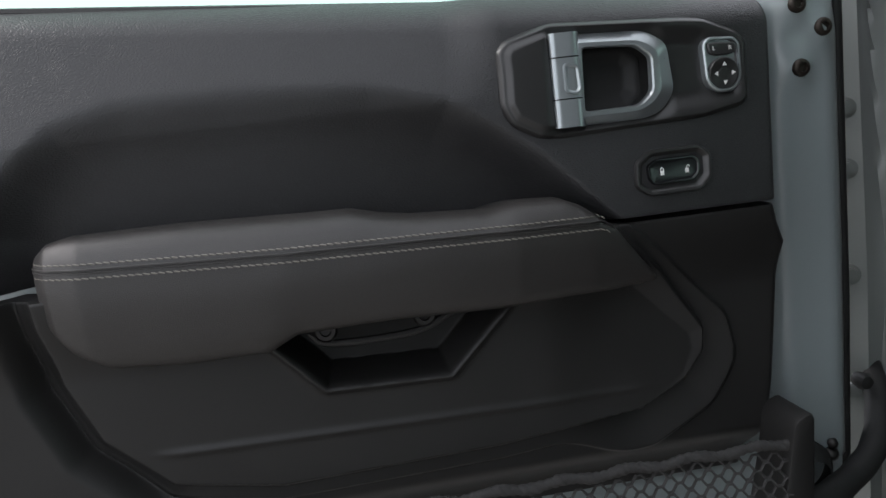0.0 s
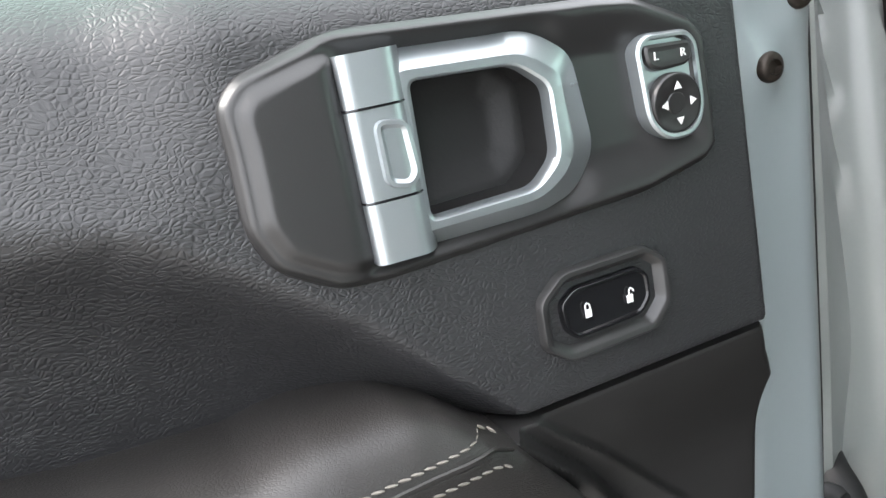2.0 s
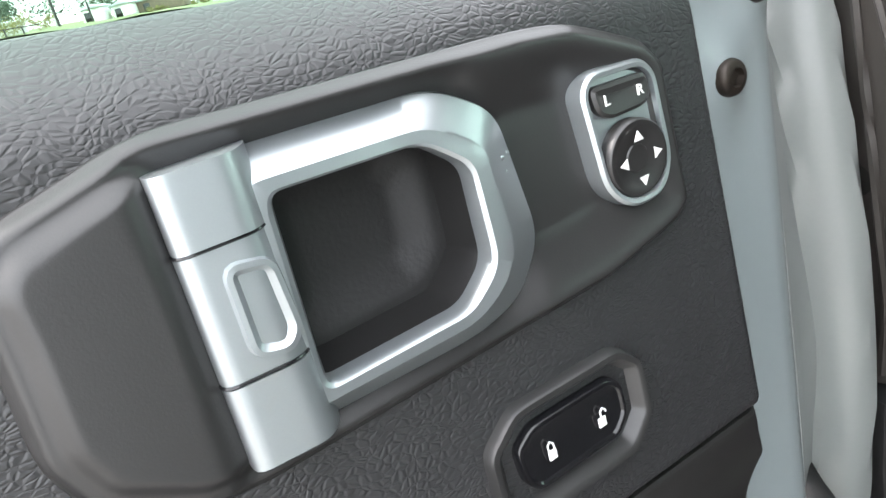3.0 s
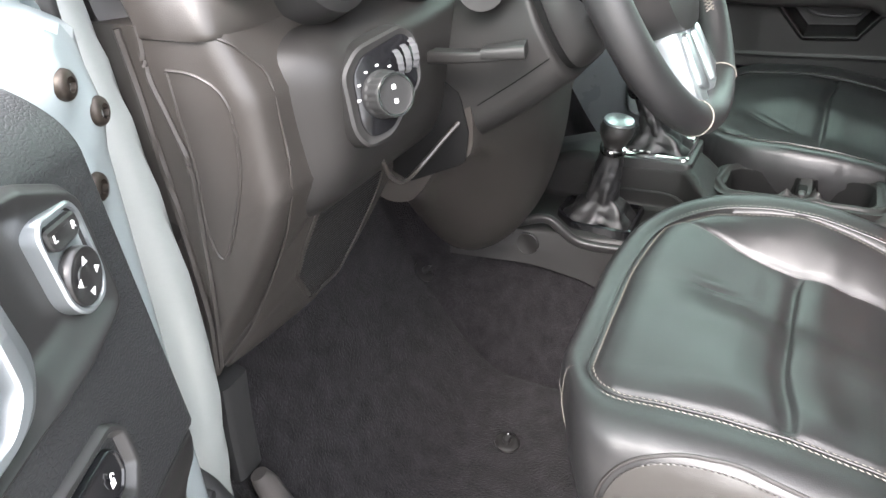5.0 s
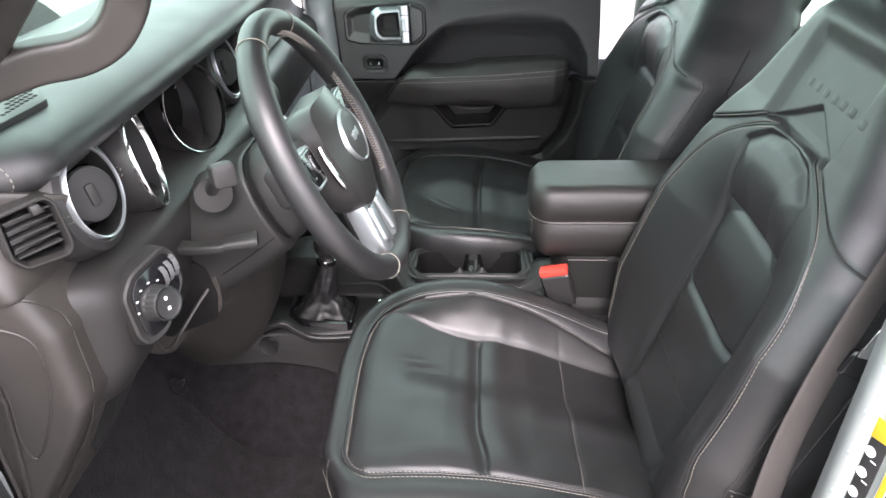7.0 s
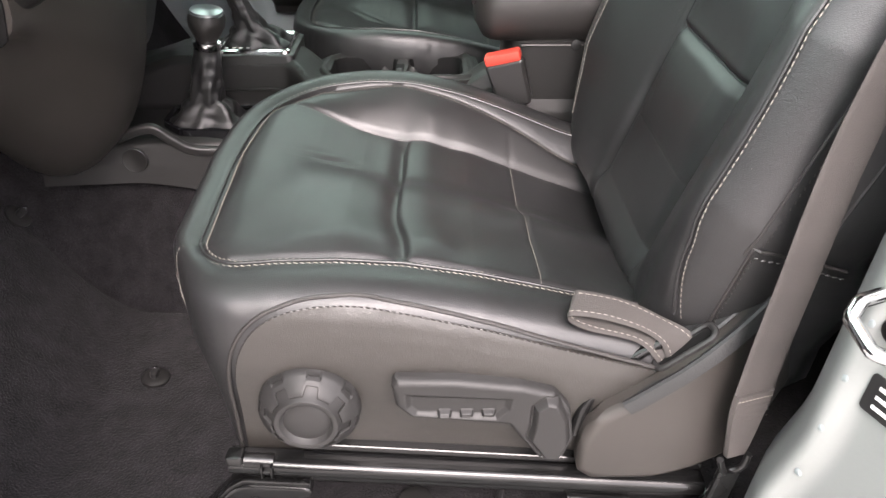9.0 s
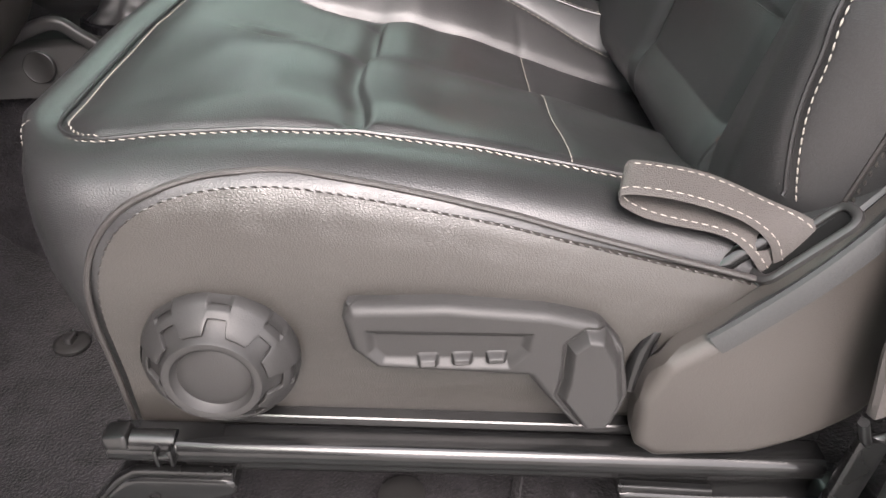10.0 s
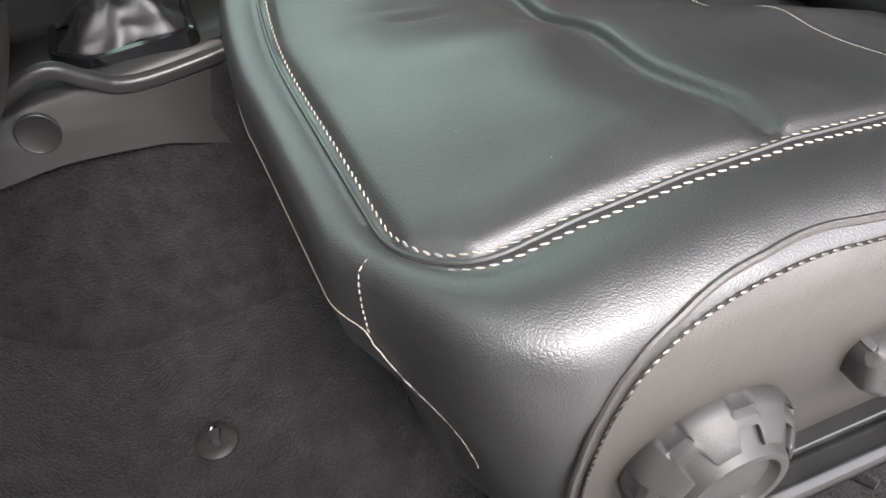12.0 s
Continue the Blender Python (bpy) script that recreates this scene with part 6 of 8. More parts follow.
for sg in (-1, 1):
    # horizontal spokes with button pods
    sp = rounded([(sg * 0.060, 0.046), (sg * 0.178, 0.052), (sg * 0.182, -0.004), (sg * 0.070, -0.022)], 0.010, 60)
    side = part("side_spoke", place(stack(sp, [(0.006, -0.040), (0, -0.032), (0, -0.012), (0.004, -0.006), (0.010, -0.005)]), W0, (1, 0, 0), wu, wn), SMOOTH, wheel, "black spoke with buttons", 45)
    bp = rounded([(sg * 0.098, 0.042), (sg * 0.152, 0.045), (sg * 0.158, 0.032), (sg * 0.146, -0.008), (sg * 0.100, -0.012)], 0.008, 60)
    pod = part("button_pod", place(stack(bp, [(-0.002, -0.010), (-0.001, 0.0035), (0.001, 0.0045), (0.003, 0.0035)]), W0, (1, 0, 0), wu, wn), SILVER, side, "silver-edged button pod")
    part("button_field", place(stack(bp, [(0.0035, -0.0055), (0.0035, 0.0050), (0.005, 0.0058)]), W0, (1, 0, 0), wu, wn), GLOSS, pod)
    for bx, by in ((0.100, 0.030), (0.122, 0.031), (0.111, 0.018), (0.099, 0.006), (0.122, 0.006)):
        part("button_mark", place(box(0.005, 0.0028, 0.0008, 0.0003, (sg * (bx + 0.016), by, 0.0061)), W0, (1, 0, 0), wu, wn), GREYPLASTIC, pod)
    # lower silver spokes, thumb-wide with a raised lip
    lo = rounded([(sg * 0.004, -0.088), (sg * 0.040, -0.084), (sg * 0.054, -0.150), (sg * 0.050, -0.172), (sg * 0.016, -0.180), (sg * 0.006, -0.150)], 0.010, 60)
    ls = part("lower_spoke", place(stack(lo, [(0.004, -0.026), (0, -0.018), (0, 0.000), (0.003, 0.005), (0.008, 0.0065)]), W0, (1, 0, 0), wu, wn), SILVER, wheel, "satin silver lower spoke", 45)
    hl = rounded([(sg * 0.010, -0.100), (sg * 0.034, -0.096), (sg * 0.044, -0.152), (sg * 0.016, -0.164)], 0.006, 40)
    part("spoke_inlay", place(stack(hl, [(-0.002, 0.004), (0, 0.010), (0.003, 0.0115)]), W0, (1, 0, 0), wu, wn), SILVER, ls, "bright chrome spoke inlay")
    si = [wp(0.086, a, 0.010) for a in np.linspace(radians(162) if sg < 0 else radians(18), radians(208) if sg < 0 else radians(-28), 24)]
    part("trim_strip", tube(si, 0.0042, 8, up=tuple(wn)), CHROME, airbag, "curved silver trim strip")

# centre stack
cs = thing("centre_stack", (1.20, 1.0, 1.25), "black centre stack with switches and screen", "centre stack")
loops = []
for x in np.linspace(1.06, 1.34, 12):
    loops.append(np.c_[np.full(40, x), spline([(1.00, 1.46), (0.940, 1.44), (0.915, 1.38), (0.912, 1.25), (0.940, 1.12), (0.985, 1.03), (1.10, 1.0)], 40)])
part("body", rings(loops, True, True, False), SMOOTH, cs, "", 50)
part("screen", place(prism([(-0.09, -0.045), (0.09, -0.045), (0.09, 0.045), (-0.09, 0.045)], 0, 0.005, 0.006, 0.002), (1.20, 0.908, 1.39), (1, 0, 0), (0, 0.1, 1), (0, -1, 0.1)), GLOSS, cs, "black screen")
for i in range(5):
    part("switch", place(box(0.020, 0.030, 0.010, 0.003, (-0.085 + 0.042 * i, 0, 0)), (1.20, 0.912, 1.20), (1, 0, 0), (0, -0.1, 1), (0, -1, -0.1)), SILVER if i % 2 else PLASTIC, cs)
part("side_strip", tube([(1.055, 0.92, 1.30), (1.052, 0.925, 1.18), (1.045, 0.955, 1.08), (1.03, 1.0, 1.02), (1.02, 1.05, 0.98)], 0.010, 8), SILVER, cs)
part("climate_knob", place(lathe([(0.022, 0), (0.022, 0.012), (0.018, 0.016), (0.001, 0.016)], 36), (1.078, 0.905, 1.17), (1, 0, 0), (0, 0, 1), (0, -1, 0)), CHROME, cs)

# pedals under the dash
for x, y, z, w_ in ((0.585, 1.150, 1.110, 0.055), (0.760, 1.285, 1.000, 0.07)):
    pd = thing("pedal", (x, y, z), "black ribbed rubber pedal tucked under the dash", "pedal", "pedals")
    part("pad", place(box(w_, 0.06, 0.012, 0.004), (x, y, z), (1, 0, 0), (0, 0.5, 0.86), (0, -0.86, 0.5)), RUBBER, pd)
    for i in range(4):
        part("rib", place(box(w_ * 0.8, 0.004, 0.004, 0.001, (0, -0.02 + 0.013 * i, 0.007)), (x, y, z), (1, 0, 0), (0, 0.5, 0.86), (0, -0.86, 0.5)), RUBBER, pd)
    part("arm", tube([(x, y + 0.01, z), (x, y + 0.06, z + 0.08), (x, y + 0.07, z + 0.25)], 0.008, 8), SCREW, pd)


# ---- floor console ----
con = thing("floor_console", (1.19, 0.6, 0.75), "black plastic floor console with cup holders", "console")
def tunnel(y):
    """Left edge, top height of the console shell along the car."""
    xl = table(y, [(0.05, 1.118), (0.40, 1.115), (0.55, 1.085), (0.70, 1.060), (0.80, 1.045), (0.90, 1.042), (1.05, 1.02)])
    zt = table(y, [(0.05, 1.05), (0.36, 1.05), (0.40, 1.022), (0.60, 1.022), (0.68, 1.03), (0.86, 1.005), (0.93, 1.01), (1.05, 1.02)])
    return xl, zt
loops = []
ys = np.linspace(0.02, 1.05, 120)
for y in ys:
    xl, zt = tunnel(y)
    xr = 2.39 - xl
    st = table(y, [(0.0, 0.0), (0.62, 0.0), (0.70, 0.05), (0.95, 0.05), (1.05, 0.03)])
    zb = table(y, [(0.0, 0.82), (0.60, 0.82), (0.70, 0.852), (0.75, 0.869), (0.81, 0.899), (0.862, 0.909), (0.913, 0.916), (1.05, 0.920)])
    q = [(xl - 0.012, zb), (xl - 0.006, max(0.93, zb + 0.02)), (xl, zt - 0.055 + 0.02 * (st > 0.02)), (xl + 0.008, zt - 0.034), (xl + 0.03, zt - 0.028), (xl + 0.035 + st, zt - 0.026), (xl + 0.045 + st, zt - 0.004), (xl + 0.06 + st, zt), (1.195, zt),
         (xr - 0.06, zt), (xr - 0.03, zt - 0.01), (xr - 0.01, zt - 0.05), (xr + 0.006, 0.93), (xr + 0.012, 0.86)]
    q = even(A(q), 160)
    xw, zh = table(y, [(0.60, 1.120), (0.63, 1.122), (0.69, 1.178), (1.05, 1.186)]), table(y, [(0.60, 1.026), (0.63, 1.028), (0.69, 1.064), (0.88, 1.064), (0.95, 1.04), (1.05, 1.03)])
    up_ = [(xl - 0.012, zb), (xl - 0.006, zb + 0.03), (xl, 0.958), (xl + 0.006, 0.972), (xl + 0.018, 0.979), (xw - 0.008, 0.980), (xw, 0.986), (xw + 0.008, zh - 0.012), (xw + 0.020, zh), (1.25, zh + 0.002),
           (xr - 0.05, zh), (xr - 0.025, zh - 0.012), (xr - 0.005, zh - 0.06), (xr + 0.006, 0.93), (xr + 0.012, 0.86)]
    k_ = float(ss(y, 0.615, 0.665))
    q = q * (1 - k_) + even(A(up_), 160) * k_
    if 0.392 < y < 0.630:
        q[(q[:, 0] > 1.180) & (q[:, 0] < 1.300) & (q[:, 1] > 0.95), 1] = 0.925
    loops.append(np.c_[q[:, 0], np.full(160, y), q[:, 1]])
part("tunnel_cover", rings(loops, True, True, False), PLASTIC, con, "black plastic tunnel cover", 30)
# moulded brow line along the driver's side
br = [(1.036, 0.99, 0.972), (1.034, 0.94, 0.988), (1.036, 0.882, 1.006), (1.040, 0.852, 0.986), (1.044, 0.828, 0.968), (1.048, 0.79, 0.962), (1.056, 0.72, 0.962), (1.066, 0.66, 0.964)]
part("brow", sweep(spline(br, 80), rounded([(-0.006, -0.008), (0.004, -0.010), (0.006, 0.004), (-0.004, 0.008)], 0.004, 28)), SMOOTH, con, "smooth moulded brow")
# upper trim line down the selector tier
part("tier_edge", tube(spline([(1.180, 0.86, 1.010), (1.176, 0.76, 1.014), (1.170, 0.70, 1.014), (1.140, 0.655, 0.996), (1.128, 0.635, 0.988)], 50), 0.0022, 8), SMOOTH, con)
V, F = lathe([(0.0195, -0.004), (0.0195, 0.0008), (0.0185, 0.0014), (0.0172, 0.0006), (0.001, 0.0006)], 40)
part("round_plug", place((V, F), (1.0305, 0.9115, 0.953), (0, 1, 0), (0.1, 0, 1), (-1, 0, 0.1)), PLASTIC, con, "round plastic plug")
# cup tray
TR = [(1.180, 0.392), (1.205, 0.378), (1.290, 0.384), (1.300, 0.40), (1.300, 0.61), (1.285, 0.632), (1.22, 0.640), (1.180, 0.62)]
tray = thing("cup_holder", (1.24, 0.5, 0.98), "twin black cup holder tray in the console", "cup holder")
o = rounded(TR, 0.015, 100)
WELLS = ([(1.190, 0.520), (1.205, 0.512), (1.272, 0.512), (1.284, 0.524), (1.284, 0.606), (1.270, 0.622), (1.205, 0.622), (1.190, 0.610)],
         [(1.190, 0.410), (1.205, 0.398), (1.272, 0.398), (1.284, 0.410), (1.284, 0.478), (1.272, 0.490), (1.205, 0.490), (1.190, 0.482)])
def tray_z(u, v):
    d = -sdf(TR, u, v)
    h = 1.031 + 0.005 * ss(d, -0.006, 0.000) - 0.004 * ss(d, 0.004, 0.010)
    for w_ in WELLS:
        h = h - 0.070 * ss(-sdf(w_, u, v), -0.001, 0.004)
    # rubber fingers leaning into the wells, beside the divider
    for fy in (0.528, 0.482):
        h = h + 0.030 * gauss(np.hypot(u - 1.196, (v - fy)), 0.009)
    return h
part("tray", disc(inset(o, -0.012), tray_z, 90, (1.237, 0.505), 0.03), PLASTIC, tray, "black plastic tray with two wells", 40)
# wells get near-black skins: the shade inside them is in the colour
for w_ in WELLS:
    part("well", stack(rounded(w_, 0.012, 60), [(-0.0005, 1.0315), (0.0012, 1.0290), (0.0040, 1.000), (0.0065, 0.972), (0.020, 0.969)], False, True), VOID, tray, "moulded cup well with its shade coloured near-black")
part("divider_clip", box(0.020, 0.011, 0.050, 0.002, (1.206, 0.505, 1.012)), SMOOTH, tray)
part("divider_slot", box(0.030, 0.014, 0.010, 0.002, (1.228, 0.505, 1.030)), VOID, tray)
# padded lid and bin
bin_ = thing("console_bin", (1.195, 0.22, 1.0), "console bin with padded black leather armrest lid", "armrest")
o = rounded([(1.124, 0.05), (1.124, 0.310), (1.150, 0.335), (1.240, 0.335), (1.266, 0.310), (1.266, 0.05)], 0.02, 100)
part("bin", stack(o, [(0, 0.90), (0, 1.08), (0.0, 1.108), (0.006, 1.112)]), PLASTIC, bin_)
o2 = rounded([(1.108, 0.02), (1.108, 0.365), (1.142, 0.388), (1.248, 0.388), (1.282, 0.365), (1.282, 0.02)], 0.035, 120)
lid = part("lid", stack(o2, [(0.034, 1.106), (0.018, 1.112), (0.006, 1.135), (0.0, 1.186), (0.0035, 1.190), (0.0035, 1.194), (0.0, 1.198), (-0.001, 1.228), (0.003, 1.246), (0.012, 1.257), (0.022, 1.261), (0.030, 1.262)]), LEATHER_SIDE, bin_, "padded black leather lid", 50)
row = np.c_[inset(o2, -0.0012), np.full(120, 1.1965)]
for dz in (0.000,):
    part("stitching", stitches(np.vstack([row, row[:1]]) + A((0, 0, dz)), np.vstack([np.c_[inset(o2, -1) - o2, np.zeros(120)], [(0, 0, 1)]]), 0.0060, 0.0006, 0.0006), THREAD, lid, "pale seam thread")
ring_ = np.c_[inset(o2, 0.0015), np.full(120, 1.192)]
part("lid_piping", tube(ring_, 0.0022, 6, True), LEATHER_SIDE, lid, "piped seam round the lid")
part("lid_latch", box(0.012, 0.006, 0.03, 0.002, (1.115, 0.386, 1.185)), PLASTIC, lid)
V, F = lathe([(0.008, -0.004), (0.008, 0.002), (0.006, 0.003), (0.001, 0.003)], 24)
part("bumper", place((V, F), (1.122, 0.225, 1.105), (0, 1, 0), (0, 0, 1), (-1, 0, 0)), RUBBER, bin_)
part("bin_seam", tube([(1.1225, 0.310, 1.104), (1.1225, 0.25, 1.104), (1.1225, 0.05, 1.101)], 0.0016, 6), DASHPLASTIC, bin_)

# transfer lever with a leather boot
def boot_lever(name, base, top, knob_r, label, frame_mat, flat, tall=1.0, neck=0.30):
    b = thing(name, tuple(base), label, "gear lever", "gear levers")
    base, top = A(base), A(top)
    fr = rounded([(-0.052, -0.066), (0.056, -0.066), (0.056, 0.072), (-0.008, 0.072), (-0.048, 0.034)] if not flat else [(-0.056, -0.062), (0.056, -0.062), (0.056, 0.062), (-0.056, 0.062)], 0.010, 90)
    V, F = stack(fr, [(-0.003, -0.008), (0, 0.006), (0.004, 0.008), (0.008, 0.004)], False, False)
    part("gate_frame", (V + base, F), frame_mat, b, "gate frame")
    loops = []
    N = 60
    an = np.linspace(0, 2 * math.pi, N, endpoint=False)
    for k, t in enumerate(np.linspace(0, 1, 30)):
        c = base * (1 - t ** 1.3) + top * t ** 1.3
        c[2] = base[2] + (top[2] - base[2]) * t
        r = np.interp(t, [0, 0.12, 0.3, 0.6, 1.0], [1.0, 0.82, 0.58, 0.12 + 0.93 * neck, neck])
        fold = 1 + (0.10 * np.sin(5 * an + 7 * t) + 0.06 * np.sin(9 * an - 11 * t)) * (1 - t) ** 0.5 + 0.03 * np.sin(40 * t)
        sq = 1 / np.maximum(np.abs(np.cos(an)), np.abs(np.sin(an)) ) ** (0.7 * (1 - t))
        loops.append(np.stack([c[0] + 0.038 * r * np.cos(an) * fold * sq ** 0.8, c[1] + 0.058 * (r if t < 0.3 else r * 0.75) * np.sin(an) * fold * sq ** 0.8, np.full(N, c[2]) + 0.004 * np.sin(6 * an + 9 * t) * (1 - t)], 1))
    part("boot", rings(loops, False, True), LEATHER, b, "creased black leather boot", 60)
    ax = (top - base) / np.linalg.norm(top - base)
    ux = np.cross(A((0, 1.0, 0)), ax)
    ux /= np.linalg.norm(ux)
    uy = np.cross(ax, ux)
    k = part("collar", place(lathe([(0.013, -0.006), (0.020, -0.004), (0.022, 0.002), (0.021, 0.008), (0.016, 0.010)], 36), top, ux, uy, ax), CHROME, b, "bright chrome collar")
    kn = part("knob", place(lathe([(0.015, 0.008), (0.018, 0.020 * tall), (knob_r, 0.045 * tall), (knob_r * 1.04, 0.062 * tall), (knob_r * 0.95, 0.074 * tall), (knob_r * 0.7, 0.080 * tall), (0.001, 0.082 * tall)], 40, lambda a, r, h: r * (1 + 0.12 * np.abs(np.cos(a)))), top, ux, uy, ax), LEATHER_SIDE, b, "black leather knob")
    part("knob_cap", place(lathe([(knob_r * 0.90, 0.074 * tall), (knob_r * 0.88, 0.081 * tall), (knob_r * 0.5, 0.0855 * tall), (0.001, 0.086 * tall)], 36, lambda a, r, h: r * (1 + 0.12 * np.abs(np.cos(a)))), top, ux, uy, ax), SILVER, kn)
    return b
boot_lever("transfer_lever", (1.114, 0.812, 0.982), (1.109, 0.793, 1.110), 0.026, "transfer lever with creased black leather boot", GLOSS, False, 0.68, 0.46)
boot_lever("gear_selector", (1.252, 0.748, 1.066), (1.225, 0.780, 1.175), 0.024, "gear selector with black boot and chrome collar", CHROME, True)
part("selector_plate", prism([(1.188, 0.678), (1.314, 0.678), (1.314, 0.818), (1.188, 0.818)], 1.04, 1.0675, 0.012, 0.003), SMOOTH, con, "smooth selector plate")
for i in range(4):
    part("position_mark", box(0.005, 0.006, 0.0008, 0.0003, (1.204, 0.755 + 0.012 * i, 1.0755)), WHITE, con)

# parking brake
pb = thing("parking_brake", (1.1, 0.55, 1.0), "parking brake lever with black grip", "parking brake")
gp = spline([(1.098, 0.675, 1.020), (1.101, 0.62, 1.030), (1.104, 0.54, 1.037), (1.106, 0.46, 1.030)], 30)
part("grip", sweep(gp, rounded([(-0.012, -0.010), (0.012, -0.010), (0.012, 0.010), (-0.012, 0.010)], 0.006, 32)), PLASTIC, pb)
part("arm", sweep(spline([(1.104, 0.50, 1.028), (1.107, 0.44, 1.024), (1.110, 0.40, 1.00)], 14), circle(0.009, 12)), SILVER, pb)
part("button", tube([(1.0975, 0.674, 1.020), (1.096, 0.690, 1.017)], 0.0085, 14), CHROME, pb, "chrome release button")

# belt buckle
bk = thing("belt_buckle", (1.095, 0.32, 0.98), "black belt buckle with red button", "belt buckle")
b0 = A((1.098, 0.330, 1.060))
bu_ = A((-0.05, 0.28, 0.96))
bu_ /= np.linalg.norm(bu_)
bx_ = A((0.20, 0.95, -0.27))
bx_ -= bu_ * np.dot(bx_, bu_)
bx_ /= np.linalg.norm(bx_)
bz_ = np.cross(bx_, bu_)
part("housing", place(stack(rounded([(-0.028, -0.045), (0.024, -0.045), (0.030, 0.030), (-0.030, 0.030)], 0.006, 60), [(0.004, -0.012), (0, -0.008), (0, 0.008), (0.004, 0.012)]), b0, bx_, bu_, bz_), SMOOTH, bk)
part("release_button", place(box(0.056, 0.016, 0.022, 0.003, (0, 0.036, 0)), b0, bx_, bu_, bz_), RED, bk, "red release button")
part("stem", tube([b0 - bu_ * 0.04, b0 - bu_ * 0.09 + A((0.005, -0.01, 0)), A((1.105, 0.27, 0.90))], 0.012, 8), SCREW, bk)


# ---- carpet floor: one sheet over footwells, toe board and tunnel ----
gx, gy = np.meshgrid(np.linspace(0.445, 1.93, 150), np.linspace(-0.75, 1.45, 200))
gz = 0.676 + 0 * gx
gz += 0.62 * ss(gy, 0.93, 1.42)
gz += 0.30 * ss(-np.abs(gx - 1.20), -0.195, -0.138)
gz += 0.05 * ss(0.50 - gx, 0.0, 0.05) + 0.05 * ss(gx, 1.86, 1.93)
gz += 0.04 * ss(-gy, -0.25, 0.0)
gz += 0.004 * np.sin(gx * 9 + gy * 5) * np.sin(gy * 11 - gx * 3)
whole("floor", grid(gx, gy, gz), CARPET, "charcoal carpet over footwell and tunnel, dusty", "floor", kind="structure")
whole("floor_pan", box(1.62, 2.3, 0.06, 0.01, (1.19, 0.33, 0.60)), SCREW, "dark underbody pan below the carpet", "floor", kind="structure")

# carpet fasteners
def hook(x, y, z, n_, label):
    h = thing("carpet_hook", (x, y, z), label, "carpet clip", "carpet clips")
    nn = A(n_) / np.linalg.norm(n_)
    ux = np.cross(A((0, 1.0, 0.0)), nn)
    ux /= np.linalg.norm(ux)
    uy = np.cross(nn, ux)
    part("base", place(lathe([(0.021, -0.002), (0.021, 0.002), (0.016, 0.005), (0.010, 0.005), (0.001, 0.004)], 36), (x, y, z), ux, uy, nn), PLASTIC, h)
    V, F = prism([(-0.009, -0.004), (0.008, -0.006), (0.010, 0.002), (0.001, 0.008), (-0.008, 0.005)], 0.004, 0.013, 0.003, 0.002, 40)
    part("hook", place((V, F), (x, y, z), ux, uy, nn), SMOOTH, h)
    part("spring", place(tube([(0.004, -0.006, 0.009), (0.010, 0.0, 0.014), (0.006, 0.006, 0.009)], 0.0016, 6), (x, y, z), ux, uy, nn), CHROME, h)
hook(0.836, 0.874, 0.681, (0, -0.1, 1), "black carpet clip with a small hook")
hook(1.005, 1.105, 0.870, (0, -0.75, 0.65), "round black carpet clip on the toe board")
V, F = lathe([(0.022, 0.0), (0.022, 0.004), (0.014, 0.006), (0.001, 0.004)], 36)
whole("carpet_plug", (V + A((0.60, 0.47, 0.680)), F), PLASTIC, "round black plastic plug in the carpet", "carpet clip")
whole("carpet_edge", tube(spline([(0.53, 0.36, 0.684), (0.56, 0.37, 0.682), (0.62, 0.36, 0.683), (0.66, 0.34, 0.684)], 30), 0.005, 8), CARPET, "folded carpet seam under the seat", "floor", kind="structure")

# ---- body shell round the opening ----
# sill
sill = sweep([(0.385, 1.10, 0.66), (0.385, -0.60, 0.66)], rounded([(-0.085, -0.12), (0.085, -0.12), (0.085, 0.03), (0.07, 0.055), (0.045, 0.05), (0.0, 0.02), (-0.085, 0.0)], 0.012, 60), up=(0, 0, 1))
whole("sill_left", sill, PAINT_SHADED, "pale grey painted door sill", "door sill", kind="structure")
whole("sill_right", (sill[0] * A((-1, 1, 1)) + A((2.38, 0, 0)), [q[::-1] for q in sill[1]]), PAINT_SHADED, "pale grey painted door sill", "door sill", kind="structure")

# hinge pillar: folded sheet from the door hinges to the dash end, with its bright pinch flange
zs_ = np.linspace(0.60, 1.62, 60)
YK = spline([(0.6, 1.10), (0.887, 1.075), (1.09, 1.052), (1.20, 1.053), (1.30, 1.064), (1.425, 1.085), (1.62, 1.13)], 200)


def pillar(z):
    yk = np.interp(z, YK[:, 0], YK[:, 1])
    return [(0.300, 1.32), (0.302, 1.06), (0.312, 1.035), (0.345, 1.030), (0.368, yk - 0.005), (0.384, yk - 0.018), (0.400, yk - 0.026), (0.412, yk - 0.024), (0.416, yk - 0.012), (0.418, yk + 0.02), (0.424, 1.32)]
loops = [np.c_[even(A(pillar(z)), 70), np.full(70, z)] for z in zs_]
hp = thing("hinge_pillar", (0.36, 1.05, 0.62), "pale grey painted hinge pillar with bolts", "car body", kind="structure")
part("sheet", rings(loops, True, True, False), PAINT_SHADED, hp, "", 35)
for z in (1.345, 1.270, 1.135, 0.985):
    V, F = lathe([(0.013, -0.002), (0.013, 0.002), (0.0095, 0.003), (0.009, 0.009), (0.006, 0.010), (0.001, 0.010)], 6 * 6)
    b = part("flange_bolt", place((V, F), (0.326, 1.031, z), (1, 0, 0), (0, 0, 1), (0, -1, 0)), PAINT_SHADED, hp, "painted flange bolt")
# rubber weather strip on the door's hinge edge
strip = thing("door_seal", (0.30, 0.9, 1.0), "black rubber door seal down the hinge edge", "door seal")
